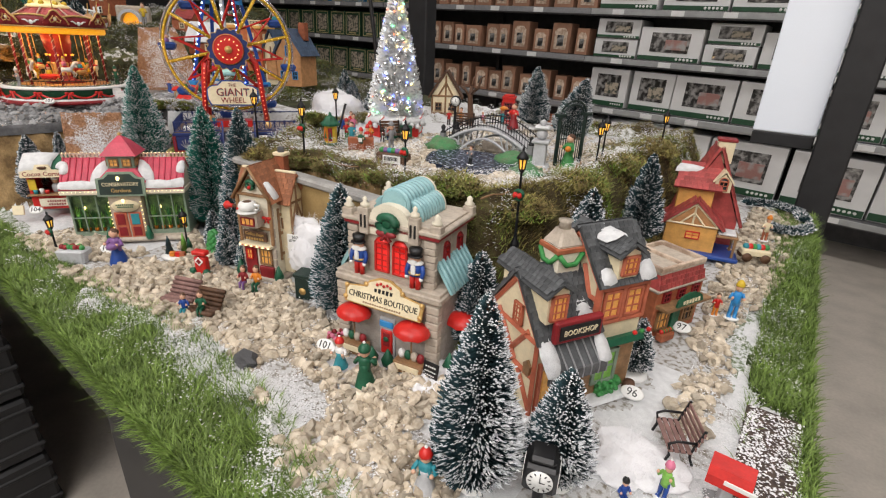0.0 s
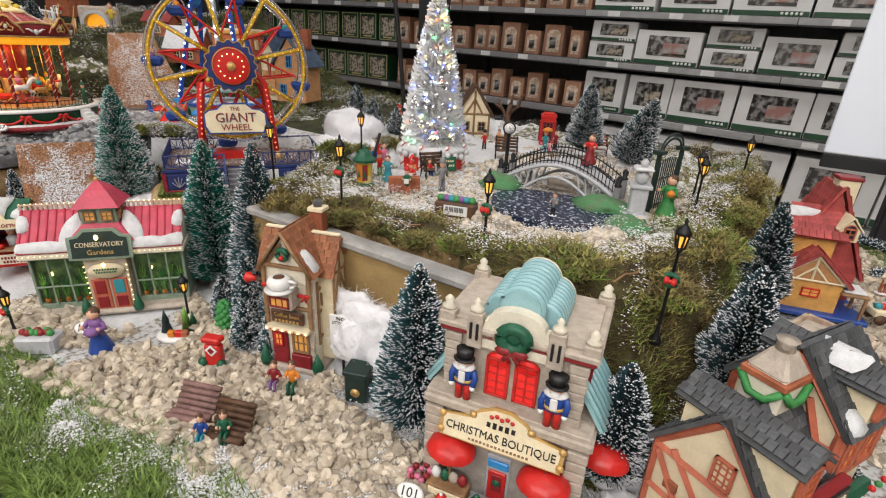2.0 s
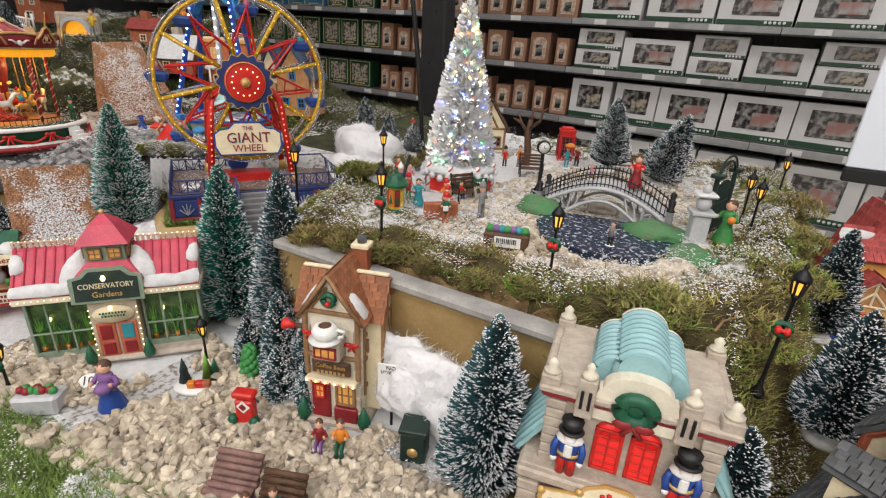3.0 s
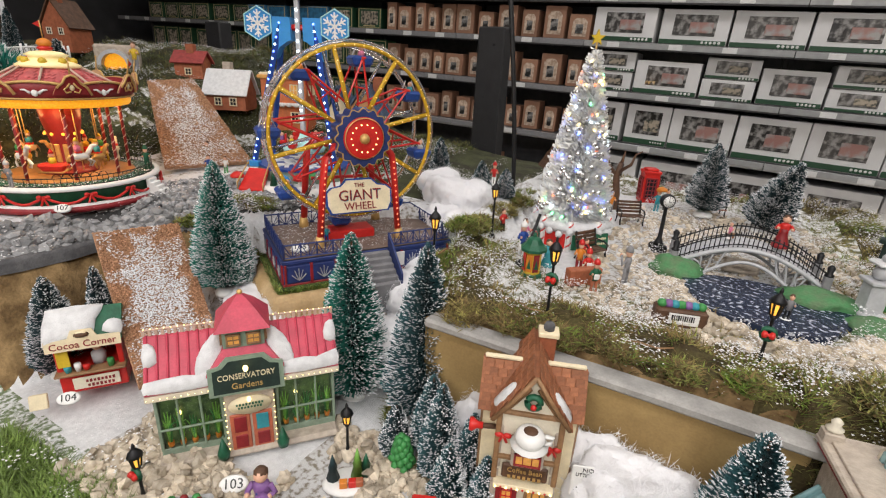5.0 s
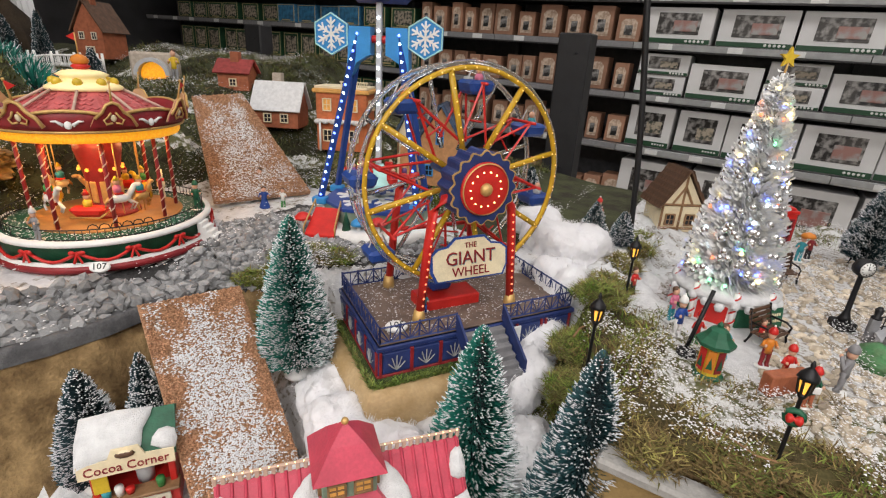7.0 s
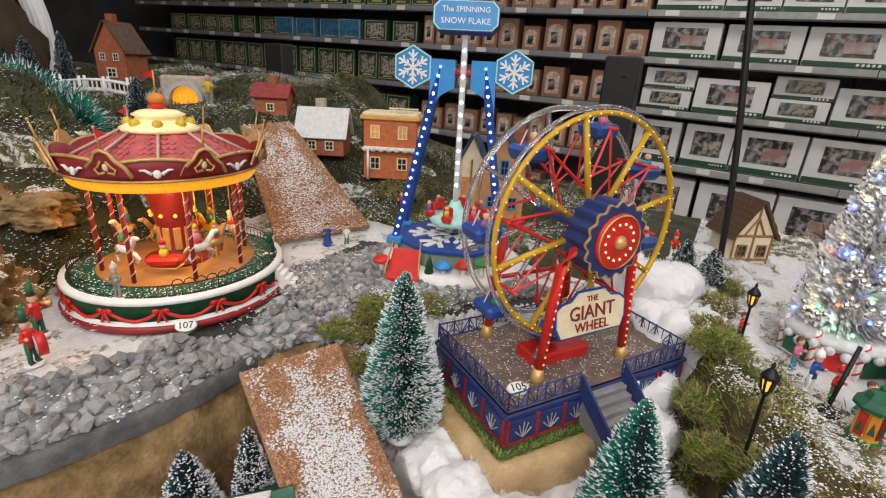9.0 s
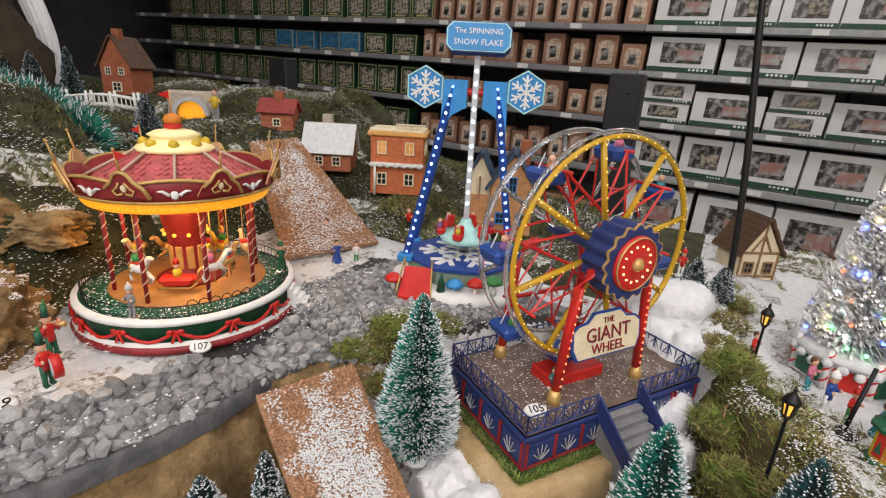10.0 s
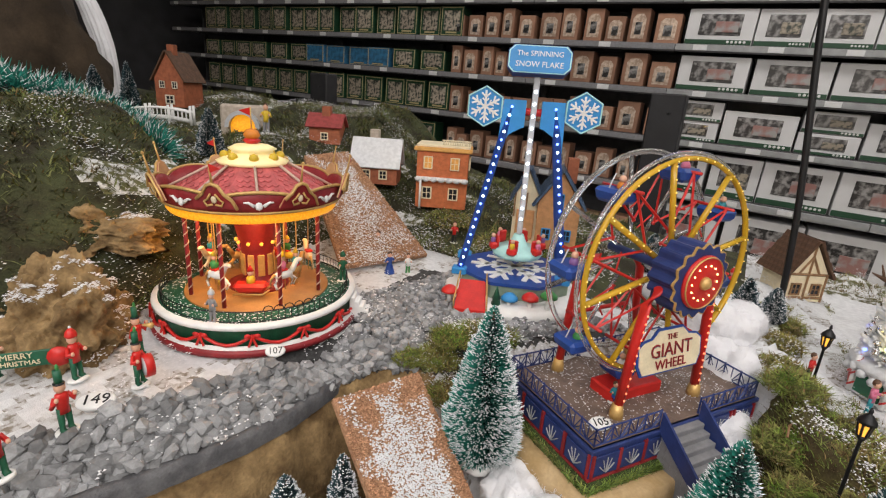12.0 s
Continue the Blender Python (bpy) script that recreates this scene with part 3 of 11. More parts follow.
def put_box(kind, w, h, d, x, i, lift=0.0):
    key = (kind, w, h, d)
    if key not in BOXES:
        BOXES[key] = [boxed(kind, w, h, d), False]
    m = pose(x, SHELF_Y + 0.04 + 0.02 * math.sin(x * 37), level(i, x) - 0.004 + lift, 0, math.degrees(-math.atan(SLOPE)), 1.5 * math.sin(x * 71 + i))
    if BOXES[key][1]:
        copy_thing(BOXES[key][0], m)
    else:
        BOXES[key][0].matrix_basis = m
        BOXES[key][1] = True


rnd = random.Random(5)
for i in range(len(LEVELS)):
    x = -1.6
    while x < 1.9:
        w = 0.46 if i == 0 else rnd.choice((0.36, 0.42)) if i in (2, 3) else rnd.choice((0.30, 0.40, 0.30))
        h = 0.36 if i == 0 else 0.22 if i in (2, 3, 4) else 0.28 if i == 1 else 0.2
        if i == 2 and rnd.random() < 0.25 or i == 1 and rnd.random() < 0.2:
            put_box("white", 0.32, 0.13, 0.3, x + 0.16, i)
            put_box("white", 0.32, 0.13, 0.3, x + 0.17, i, 0.135)
            x += 0.34
            continue
        put_box("white", w, h, 0.3, x + w / 2, i)
        x += w + rnd.choice((0.008, 0.015, 0.03))
    x = -3.45
    while x < -1.72:
        w = rnd.choice((0.1, 0.13, 0.16))
        h = rnd.choice((0.17, 0.19, 0.22))
        put_box("kraft", w, h, 0.14, x + w / 2, i)
        x += w + rnd.choice((0.012, 0.03, 0.05))
    x = -7.0
    while x < -3.55:
        kind = "blue" if i == 3 and -5.4 < x < -4.2 else "green"
        w = 0.26 if i % 2 else 0.22
        put_box(kind, w, 0.24 if i != 3 else 0.17, 0.15, x + w / 2, i)
        x += w + rnd.choice((0.01, 0.02, 0.05))

# black posts, plastic screen and blank light panel behind the table
for px, py, z0, z1, w in ((-1.25, 1.47, 0.5, 1.385, 0.085), (-2.5, 1.47, 0.5, 1.39, 0.09), (0.02, 1.50, 0.0, 2.6, 0.075)):
    s = Shape()
    s.box((0, 0, (z0 + z1) / 2), (w, 0.06, z1 - z0), "black_paint", bevel=0.004)
    ob = thing("post", pose(px, py, 0), "black painted wooden post behind the display table", "post", "posts behind the table")
    part("beam", s, ob)
    for k in range(5):
        s = Shape()
        s.cyl((0.01 * (-1) ** k, -0.03, z0 + 0.25 + (z1 - z0 - 0.3) * k / 4), 0.004, 0.003, "iron", 8, at=None)
        part("bolt", s, ob)
s = Shape()
s.box((0, 0, 0.5), (0.135, 0.012, 1.0), "panel_white", bevel=0.002)
ob = thing("light_panel", pose(-0.088, 1.515, 1.03), "blank white glowing panel fixed beside a black post", "panel")
part("sheet", s, ob)
s = Shape()
s.box((0, 0.002, -0.018), (0.134, 0.02, 0.03), "black_paint", bevel=0.002)
part("bottom_rail", s, ob)

# ---- trees ----


def brush_tree(name, x, y, h, r, tone, z=None, lean=(0, 0), snow=0.5, n=2600, label="", seed=1, base="snow"):
    """A bottle-brush tree: wire stem, foot, a crown of bristles with frosted tips, and an added dark cone for the shade
    inside.
    """
    rg = random.Random(seed)
    z = height(x, y) if z is None else z
    ob = thing("miniature_tree", Matrix.Translation((x, y, z - 0.002)) @ Matrix.Rotation(radians(lean[0]), 4, "Y") @ Matrix.Rotation(radians(lean[1]), 4, "X"), label or "frosted bottle-brush miniature fir tree", "tree", "miniature fir trees")
    s = Shape()
    s.cyl((0, 0, 0), 0.0035, h * 0.97, "wood_dark", 6, 0.0012)
    part("trunk", s, ob)
    s = Shape()
    s.lathe((0, 0, 0), [(0.018, 0), (0.019, 0.004), (0.014, 0.009), (0.004, 0.011)], "white" if base == "snow" else "wood_dark", 10)
    part("foot", s, ob)
    vs, fs, ix = [], [], []
    z0 = 0.05 * h + 0.008
    for i in range(n):
        u = 1 - math.sqrt(rg.random()) if rg.random() < 0.9 else rg.random()
        zc = z0 + (h - z0) * u
        env = r * (1 - u) ** 0.72 * (0.82 + 0.18 * min(1, u * 9)) + 0.002
        a = rg.random() * 6.2832
        tier = math.sin(u * h * 260 + 1.5 * math.sin(a * 3 + seed) + 0.8 * math.sin(a * 7 + u * 30))
        ln = env * (0.84 + 0.16 * rg.random() + 0.10 * tier + 0.05 * math.sin(a * 5 + u * 22))
        rise = ln * (0.26 + 0.34 * rg.random()) - 0.1 * ln * (1 - u)
        ca, sa = math.cos(a), math.sin(a)
        wd = 0.0005 + 0.0004 * rg.random()
        p0 = (ca * ln * 0.3, sa * ln * 0.3, zc)
        tip = (ca * ln, sa * ln, zc + rise)
        k = len(vs)
        vs += [(p0[0] - sa * wd, p0[1] + ca * wd, p0[2]), (p0[0] + sa * wd, p0[1] - ca * wd, p0[2]), (tip[0] + sa * wd * 0.7, tip[1] - ca * wd * 0.7, tip[2] + wd), (tip[0] - sa * wd * 0.7, tip[1] + ca * wd * 0.7, tip[2] - wd)]
        fs.append((k, k + 1, k + 2, k + 3))
        ix.append(0)
        if rg.random() < (0.16 + 0.50 * snow) * (0.78 + 0.5 * tier):
            q = 0.0006 + 0.0007 * rg.random()
            cut = 0.70 + 0.14 * rg.random()
            m0 = tuple(p0[c] + (tip[c] - p0[c]) * cut for c in range(3))
            m1 = tuple(p0[c] + (tip[c] - p0[c]) * (cut + 1.06) / 2 for c in range(3))
            m2 = tuple(p0[c] + (tip[c] - p0[c]) * 1.06 for c in range(3))
            k = len(vs)
            vs += [m0, (m1[0] - sa * q, m1[1] + ca * q, m1[2]), (m1[0] + sa * q, m1[1] - ca * q, m1[2]), (m1[0], m1[1], m1[2] + q * 1.3), m2]
            fs += [(k, k + 1, k + 3), (k, k + 3, k + 2), (k, k + 2, k + 1), (k + 4, k + 3, k + 1), (k + 4, k + 2, k + 3), (k + 4, k + 1, k + 2)]
            ix += [1] * 6
    part("crown", raw("crown", vs, fs, [tone, "needle_white"], ix), ob)
    # added dark cone: paints the shaded inside of the crown
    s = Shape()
    s.lathe((0, 0, z0), [(r * 0.40, 0), (r * 0.52, (h - z0) * 0.15), (r * 0.40, (h - z0) * 0.5), (r * 0.10, (h - z0) * 0.92)], "needle_inner_shade", 9)
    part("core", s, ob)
    return ob


TREES = (
    (-1.238, 0.482, 0.215, 0.053, "needle_green", 0.915, 0.85, "tall green frosted bottle-brush fir beside the gravel ramp"),
    (-0.985, 0.492, 0.255, 0.062, "needle_green", None, 0.55, "tall green bottle-brush fir with lightly frosted tips"),
    (-0.875, 0.505, 0.262, 0.058, "needle_frost", None, 0.55, "tall dark bottle-brush fir with frosted tips"),
    (-1.350, 0.285, 0.155, 0.042, "needle_dark", 0.83, 0.6, "small dark fir beside the cocoa stand"),
    (-1.322, 0.335, 0.158, 0.030, "needle_dark", 0.832, 0.6, "small dark fir behind the cocoa stand"),
    (-0.508, 0.432, 0.205, 0.054, "needle_frost", None, 0.55, "blue-green frosted fir beside the boutique"),
    (-0.300, 0.482, 0.140, 0.042, "needle_dark", None, 0.45, "dark frosted fir between two shops"),
    (-0.178, 0.302, 0.205, 0.048, "needle_dark", None, 0.65, "large dark fir thickly tipped with snow"),
    (-0.118, 0.354, 0.130, 0.038, "needle_dark", None, 0.55, "dark frosted fir behind the clock"),
    (-0.222, 0.622, 0.150, 0.042, "needle_dark", 0.885, 0.45, "dark frosted fir on the mossy slope"),
    (-0.215, 0.855, 0.160, 0.040, "needle_dark", 0.89, 0.25, "dark blue fir beside the yellow house"),
    (-0.600, 1.150, 0.150, 0.045, "needle_dark", 1.01, 0.7, "frosted dark fir behind the park bench"),
    (-0.500, 1.140, 0.150, 0.050, "needle_dark", 1.0, 0.7, "leaning frosted dark fir behind the bridge"),
    (-0.765, 0.438, 0.105, 0.028, "needle_frost", None, 0.5, "small dark fir in a clump beside the coffee shop"),
    (-0.800, 0.425, 0.135, 0.030, "needle_frost", None, 0.5, "small dark fir in a clump beside the coffee shop"),
    (-0.830, 0.455, 0.12, 0.030, "needle_frost", None, 0.5, "small dark fir in a clump beside the coffee shop"),
    (-0.775, 0.400, 0.085, 0.024, "needle_frost", None, 0.5, "small dark fir in a clump beside the coffee shop"),
    (-0.735, 0.412, 0.08, 0.022, "needle_frost", None, 0.5, "small dark fir in a clump beside the coffee shop"),
    (-0.862, 0.424, 0.085, 0.022, "needle_dark", None, 0.3, "small dark fir near the conservatory"),
    (-0.115, 0.575, 0.085, 0.024, "needle_dark", None, 0.4, "small dark fir beside the bookshop wall"),
    (-0.995, 0.90, 0.085, 0.026, "needle_dark", 1.02, 0.35, "small dark fir in front of the half-timbered barn"),
    (-0.955, 0.93, 0.07, 0.022, "needle_dark", 1.02, 0.35, "small dark fir in front of the half-timbered barn"),
    (-1.16, 1.02, 0.09, 0.026, "needle_dark", 1.03, 0.35, "small dark fir near the back of the table"),
    (-1.98, 0.64, 0.11, 0.03, "needle_dark", None, 0.2, "small dark fir on the mossy hill"),
    (-2.62, 0.72, 0.14, 0.034, "needle_dark", None, 0.15, "dark fir beside the red cottage"),
    (-2.72, 0.70, 0.16, 0.036, "needle_dark", None, 0.15, "dark fir beside the red cottage"),
    (-2.56, 0.78, 0.16, 0.03, "needle_dark", None, 0.15, "dark fir beside the red cottage"),
    (-2.80, 0.62, 0.2, 0.05, "needle_dark", None, 0.15, "dark fir beside the red cottage"),
)
for k, (x, y, h, r, tone, z, sn, lab) in enumerate(TREES):
    dense = int(2200 + 9800 * min(1, h / 0.2) * (1 if k < 13 else 0.6))
    brush_tree("tree", x, y, h, r * 0.93, tone, z, ((0, 0) if k != 12 else (16, 6)), sn, dense, lab, k + 1)

# ---- dressing of the ground ----


def stone_mesh(name, mt, seed, sharp=0.0, sub=2):
    """A small stone of 32 faces, rounded or broken."""
    rg = random.Random(seed)
    b = bmesh.new()
    bmesh.ops.create_icosphere(b, subdivisions=1 if sharp else sub, radius=1)
    for v in b.verts:
        d = Vector((v.co.x * 1.8, v.co.y * 1.8, v.co.z * 1.8 + seed * 3.1))
        v.co *= 1 + (0.62 if not sharp else 0.5) * noise.noise(d) + sharp * 0.15 * (rg.random() - 0.5)
        v.co.z *= 0.72
        v.co.x *= 1.15
    me = bpy.data.meshes.new(name)
    b.to_mesh(me)
    b.free()
    me.materials.append(M[mt])
    if not sharp:
        me.polygons.foreach_set("use_smooth", [False] * len(me.polygons))
    return me


def scatter(name, meshes, places, parent, stuff_label, limit=300, piece="stone", near=None):
    """Stones: the first ones as parts, the rest joined into one mesh."""
    places = sorted(places, key=near) if near else places
    for k, (x, y, z, r, a, t) in enumerate(places[:limit]):
        ob = new(piece, meshes[k % len(meshes)])
        ob.parent = parent
        ob.matrix_basis = Matrix.Translation((x, y, z)) @ Euler((t, t * 0.7, a)).to_matrix().to_4x4() @ Matrix.Scale(r, 4)
    vs, fs = [], []
    geo = []
    for me in meshes:
        geo.append((np.array([v.co for v in me.vertices]), [tuple(p.vertices) for p in me.polygons]))
    n = 0
    for k, (x, y, z, r, a, t) in enumerate(places[limit:]):
        v, f = geo[k % len(geo)]
        m = np.array(Euler((t, t * 0.7, a)).to_matrix()) * r
        vs.append(v @ m.T + (x, y, z))
        fs += [tuple(i + n for i in q) for q in f]
        n += len(v)
    if vs:
        me = bpy.data.meshes.new(name)
        me.from_pydata(np.concatenate(vs).tolist(), [], fs)
        me.materials.append(meshes[0].materials[0])
        me.polygons.foreach_set("use_smooth", [meshes[0].polygons[0].use_smooth] * len(fs))
        tagged(part(name, me, parent, stuff_label), kind="stuff")


rnd = random.Random(11)
peb = [stone_mesh("pebble", "pebble", k, 0.0, 2 if k % 3 == 0 else 1) for k in range(9)]
spots = []


def free(x, y):
    """Ground kept clear of stones."""
    for cx, cy, r in ((-0.385, 0.44, 0.078), (-1.0, 0.37, 0.068), (-0.70, 0.44, 0.055), (-0.41, 0.34, 0.02), (-0.17, 0.5, 0.07)):
        if math.hypot(x - cx, y - cy) < r:
            return False
    return True


tries = 0
while len(spots) < 6900 and tries < 150000:
    tries += 1
    if rnd.random() < 0.80:
        x, y = -1.17 + 0.99 * rnd.random(), 0.165 + 0.27 * rnd.random()
        lim = turf(x) + 0.03 * ns(x, y, 9) + (0.04 if -0.62 < x < -0.44 else 0.012)
        if y < lim or y > 0.40 and x > -0.62:
            continue
        if ns(x, y, 9, 2) < -0.26 and x > -0.62 or ns(x, y, 7, 9) < -0.5:
            continue
        if x > -0.26 and y > 0.30:
            continue
    else:
        x, y = -0.09 + 0.15 * rnd.random(), 0.50 + 0.85 * rnd.random()
        mid = -0.035 - 0.02 * step(0.6, 0.9, y) + 0.02 * ns(0, y, 6)
        if abs(x - mid) > (0.022 + 0.04 * step(0.75, 1.1, y)) * (0.7 + 0.6 * rnd.random()):
            continue
    if not free(x, y):
        continue
    r = (0.0037 + 0.0040 * rnd.random() ** 1.7) * (1.15 if x < -0.85 else 1)
    spots.append((x, y, height(x, y) + r * (0.1 + 1.3 * rnd.random() ** 1.6), r, rnd.random() * 6.28, 2.4 * rnd.random() - 1.2))
while len(spots) < 7550:
    a = rnd.random() * 6.28
    x, y = -0.50 + 0.115 * math.cos(a) + 0.02 * rnd.random(), 0.735 + 0.10 * math.sin(a) + 0.02 * rnd.random()
    if y > 0.83 or x < -0.585 and y > 0.76:
        if rnd.random() < 0.5:
            x, y = (-0.64 + 0.08 * rnd.random(), 0.66 + 0.18 * rnd.random()) if rnd.random() < 0.6 else (-0.62 + 0.24 * rnd.random(), 0.60 + 0.05 * rnd.random())
        else:
            x, y = -0.50 + 0.2 * (rnd.random() - 0.5), 1.02 + 0.10 * rnd.random()
    r = 0.0045 + 0.004 * rnd.random()
    spots.append((x, y, height(x, y) + r * 0.35, r, rnd.random() * 6.28, rnd.random() - 0.5))
tries = 0
while len(spots) < 8700 and tries < 20000:
    tries += 1
    x, y = -0.74 + 0.40 * rnd.random(), 0.60 + 0.62 * rnd.random()
    if ns(x, y, 7, 12) + 0.5 * rnd.random() < 0.08 or math.hypot((x + 0.5) / 0.115, (y - 0.745) / 0.10) < 1 or inside(PARK, x, y) < 0.06:
        continue
    r = 0.0034 + 0.0036 * rnd.random()
    spots.append((x, y, height(x, y) + r * 0.2, r, rnd.random() * 6.28, rnd.random() - 0.5))
bed = thing("pebble_bed", Matrix(), "cream pebbles strewn over the lower village ground", "pebbles")
scatter("pebble_rest", peb, spots, bed, "cream pebbles dusted with snow", 300, "pebble", near=lambda p: abs(p[0] + 0.62) + abs(p[1] - 0.28) * 2)
one = stone_mesh("rock", "slate", 40)
ob = new("dark_stone", one)
ob.matrix_basis = Matrix.Translation((-0.50, 0.262, LOW + 0.008)) @ Matrix.Diagonal((0.017, 0.012, 0.013, 1))
tagged(ob, "dark grey stone lying among cream pebbles", "stone")

# grey gravel on the terrace
grv = [stone_mesh("gravel_stone", "gravel_grey", 60 + k, 1.0) for k in range(6)]
spots = []
tries = 0
while len(spots) < 5200 and tries < 140000:
    tries += 1
    x, y = -1.62 + 0.50 * rnd.random(), -0.1 + 0.86 * rnd.random()
    e = inside(TERRACE, x, y)
    if not (0.004 < e < 0.062 + 0.02 * ns(x, y, 10) or 0.44 < y < 0.76 and e > 0.01 and x > -1.53 + 0.3 * (y - 0.5)):
        continue
    if math.hypot(x + 1.6, y - 0.449) < 0.152 or math.hypot(x + 1.335, y - 0.765) < 0.105 or x > -1.22 and y < 0.60:
        continue
    r = 0.0048 + 0.0052 * rnd.random() ** 1.5
    if y > 0.5:
        r *= 0.72
    if 0.0 < inside(((-1.37, 0.52), (-1.32, 0.52), (-1.30, 0.56), (-1.33, 0.59), (-1.37, 0.56)), x, y):
        continue
    spots.append((x, y, height(x, y) + r * (0.2 + 1.5 * rnd.random() ** 2), r, rnd.random() * 6.28, 2 * rnd.random() - 1))
bed = thing("gravel_bed", Matrix(), "grey broken gravel behind the slate-coloured kerb", "gravel")
scatter("loose_gravel", grv, spots, bed, "grey angular gravel", 300, "gravel_stone", near=lambda p: abs(p[0] + 1.43) + abs(p[1] - 0.3))

# slate-coloured kerb along the terrace
kerb = [(-1.58, -0.12), (-1.545, -0.02), (-1.515, 0.05), (-1.482, 0.12), (-1.462, 0.17), (-1.448, 0.21), (-1.438, 0.245), (-1.426, 0.29), (-1.419, 0.345), (-1.424, 0.41), (-1.436, 0.472)]
s = Shape()
vs, fs = [], []
for i in range(len(kerb) * 3 - 2):
    k, u = divmod(i, 3)
    p = Vector(kerb[k]).lerp(Vector(kerb[min(k + 1, len(kerb) - 1)]), u / 3)
    q = Vector(kerb[min(k + 1, len(kerb) - 1)]) - Vector(kerb[max(k - 1, 0)])
    nrm = Vector((q.y, -q.x)).normalized()
    w = 0.002 * ns(p.x, p.y, 60)
    for off, z in ((0.012 + w, 0.974), (0.011 + w, 0.988 + w), (0.008, 0.994 + w), (-0.001, 0.994 - w), (-0.004, 0.975)):
        vs.append((p.x + nrm.x * off, p.y + nrm.y * off, z))
m5 = len(vs) // 5
for i in range(m5 - 1):
    for j in range(4):
        fs.append((i * 5 + j, i * 5 + 5 + j, i * 5 + 6 + j, i * 5 + 1 + j))
fs += [(0, 1, 2, 3, 4), tuple((m5 - 1) * 5 + j for j in (4, 3, 2, 1, 0))]
s.add(vs, fs, "slate", smooth=True)
whole("kerb", s, Matrix(), "dark slate-coloured kerb strip edging the gravel terrace", "kerb")


def blades(name, count, where, length, width, mats, label, category, seed, droop=0.4, lift=0.9, pick=None):
    """One mesh of loose blades. where(rg) gives x, y, z or None."""
    rg = random.Random(seed)
    vs, fs, ix = [], [], []
    for _ in range(count):
        p = where(rg)
        if p is None:
            continue
        x, y, z = p[:3]
        a, ln, w = rg.random() * 6.2832, length * (0.55 + 0.7 * rg.random()), width * (0.7 + 0.6 * rg.random())
        lx, ly = math.cos(a) * ln * droop * (0.3 + rg.random()), math.sin(a) * ln * droop * (0.3 + rg.random())
        up = ln * lift * (0.6 + 0.4 * rg.random())
        px, py = -math.sin(a) * w, math.cos(a) * w
        k = len(vs)
        vs += [(x - px, y - py, z), (x + px, y + py, z), (x + lx * 0.45 + px * 0.7, y + ly * 0.45 + py * 0.7, z + up * 0.62), (x + lx * 0.45 - px * 0.7, y + ly * 0.45 - py * 0.7, z + up * 0.62), (x + lx, y + ly, z + up)]
        fs += [(k, k + 1, k + 2, k + 3), (k + 3, k + 2, k + 4)]
        i = int(rg.random() * len(mats)) if pick is None else pick(x, y, rg)
        ix += [i, i]
    ob = new(name, raw(name, vs, fs, mats, ix))
    return tagged(ob, label, category, kind="stuff")


def lawn(rg):
    if rg.random() < 0.72:
        x = -1.30 + 1.38 * rg.random()
        y = 0.132 + (turf(x) - 0.100) * rg.random() ** 1.15
    else:
        y = 0.135 + 1.235 * rg.random()
        x = right_edge(y) + 0.008 - 0.068 * rg.random() ** 1.25
    edge = min(y - 0.14, right_edge(y) - x) + 0.025 * ns(x, y, 12)
    if edge > 0.06 and (x > 0 or y > turf(x) - 0.025 + 0.05 * ns(x, y, 14)) and rg.random() < 0.55:
        return None
    if 0.02 < x < 0.068 and 0.44 < y < 0.62:
        return None
    return x, y, height(min(x, right_edge(y) - 0.005), max(y, 0.14)) - 0.003 - 0.006 * max(0, ns(x, y, 30, 5))


blades("artificial_grass", 92000, lawn, 0.0205, 0.0008, ["grass"], "bright green artificial turf edging the display table", "grass", 3, 0.75, 0.9)


def fringe(rg):
    x = -1.30 + 1.38 * rg.random()
    return x, 0.131 + 0.008 * rg.random(), LOW - 0.004 - 0.012 * rg.random() * (0.5 + max(0.0, ns(x, 0, 40, 3)))


blades("turf_fringe", 13000, fringe, 0.019, 0.0008, ["grass"], "green artificial turf hanging over the table's front edge", "grass", 5, 1.1, 0.5)


def mossy(rg):
    x, y = -1.06 + 0.86 * rg.random(), 0.42 + 0.98 * rg.random()
    z, c = ground(x, y)
    if c not in (2, 7) or c == 7 and rg.random() < 0.72:
        return None
    if inside(PARK, x, y) > 0.02 and rg.random() < 0.45:
        return None
    clump = ns(x, y, 26, 7) + 0.6 * ns(x, y, 60, 2)
    if clump < -0.12 and rg.random() < 0.6:
        return None
    return x, y, z - 0.003 + (0.036 if x < -0.82 else 0.024) * max(0.0, clump) * rg.random()


def hilly(rg):
    x, y = -3.0 + 1.75 * rg.random(), -0.15 + 1.55 * rg.random()
    if x < -2.2 and rg.random() < 0.6:
        return None
    z, c = ground(x, y)
    if x > -1.95 and 0.55 < y < 0.95 and 0.28 * (x + 1.95) < 0 or c not in (2, 7, 8):
        return None
    clump = ns(x, y, 20, 7) + 0.6 * ns(x, y, 45, 2)
    if clump < -0.15 and rg.random() < 0.6:
        return None
    return x, y, z - 0.004 + 0.03 * max(0.0, clump) * rg.random()


brown = lambda x, y, rg: 2 if rg.random() < 0.50 * step(-0.42, -0.62, x + 0.1 * ns(x, y, 6, 8)) * step(0.95, 0.75, -x) + 0.14 else 0 if ns(x, y, 7, 4) + 0.5 * (rg.random() - 0.5) > 0.02 else 1
blades("moss", 300000, mossy, 0.0105, 0.0007, ["moss", "moss_green", "moss_brown"], "dry olive and brown moss on the slopes of the park", "moss", 4, 1.35, 0.85, brown)
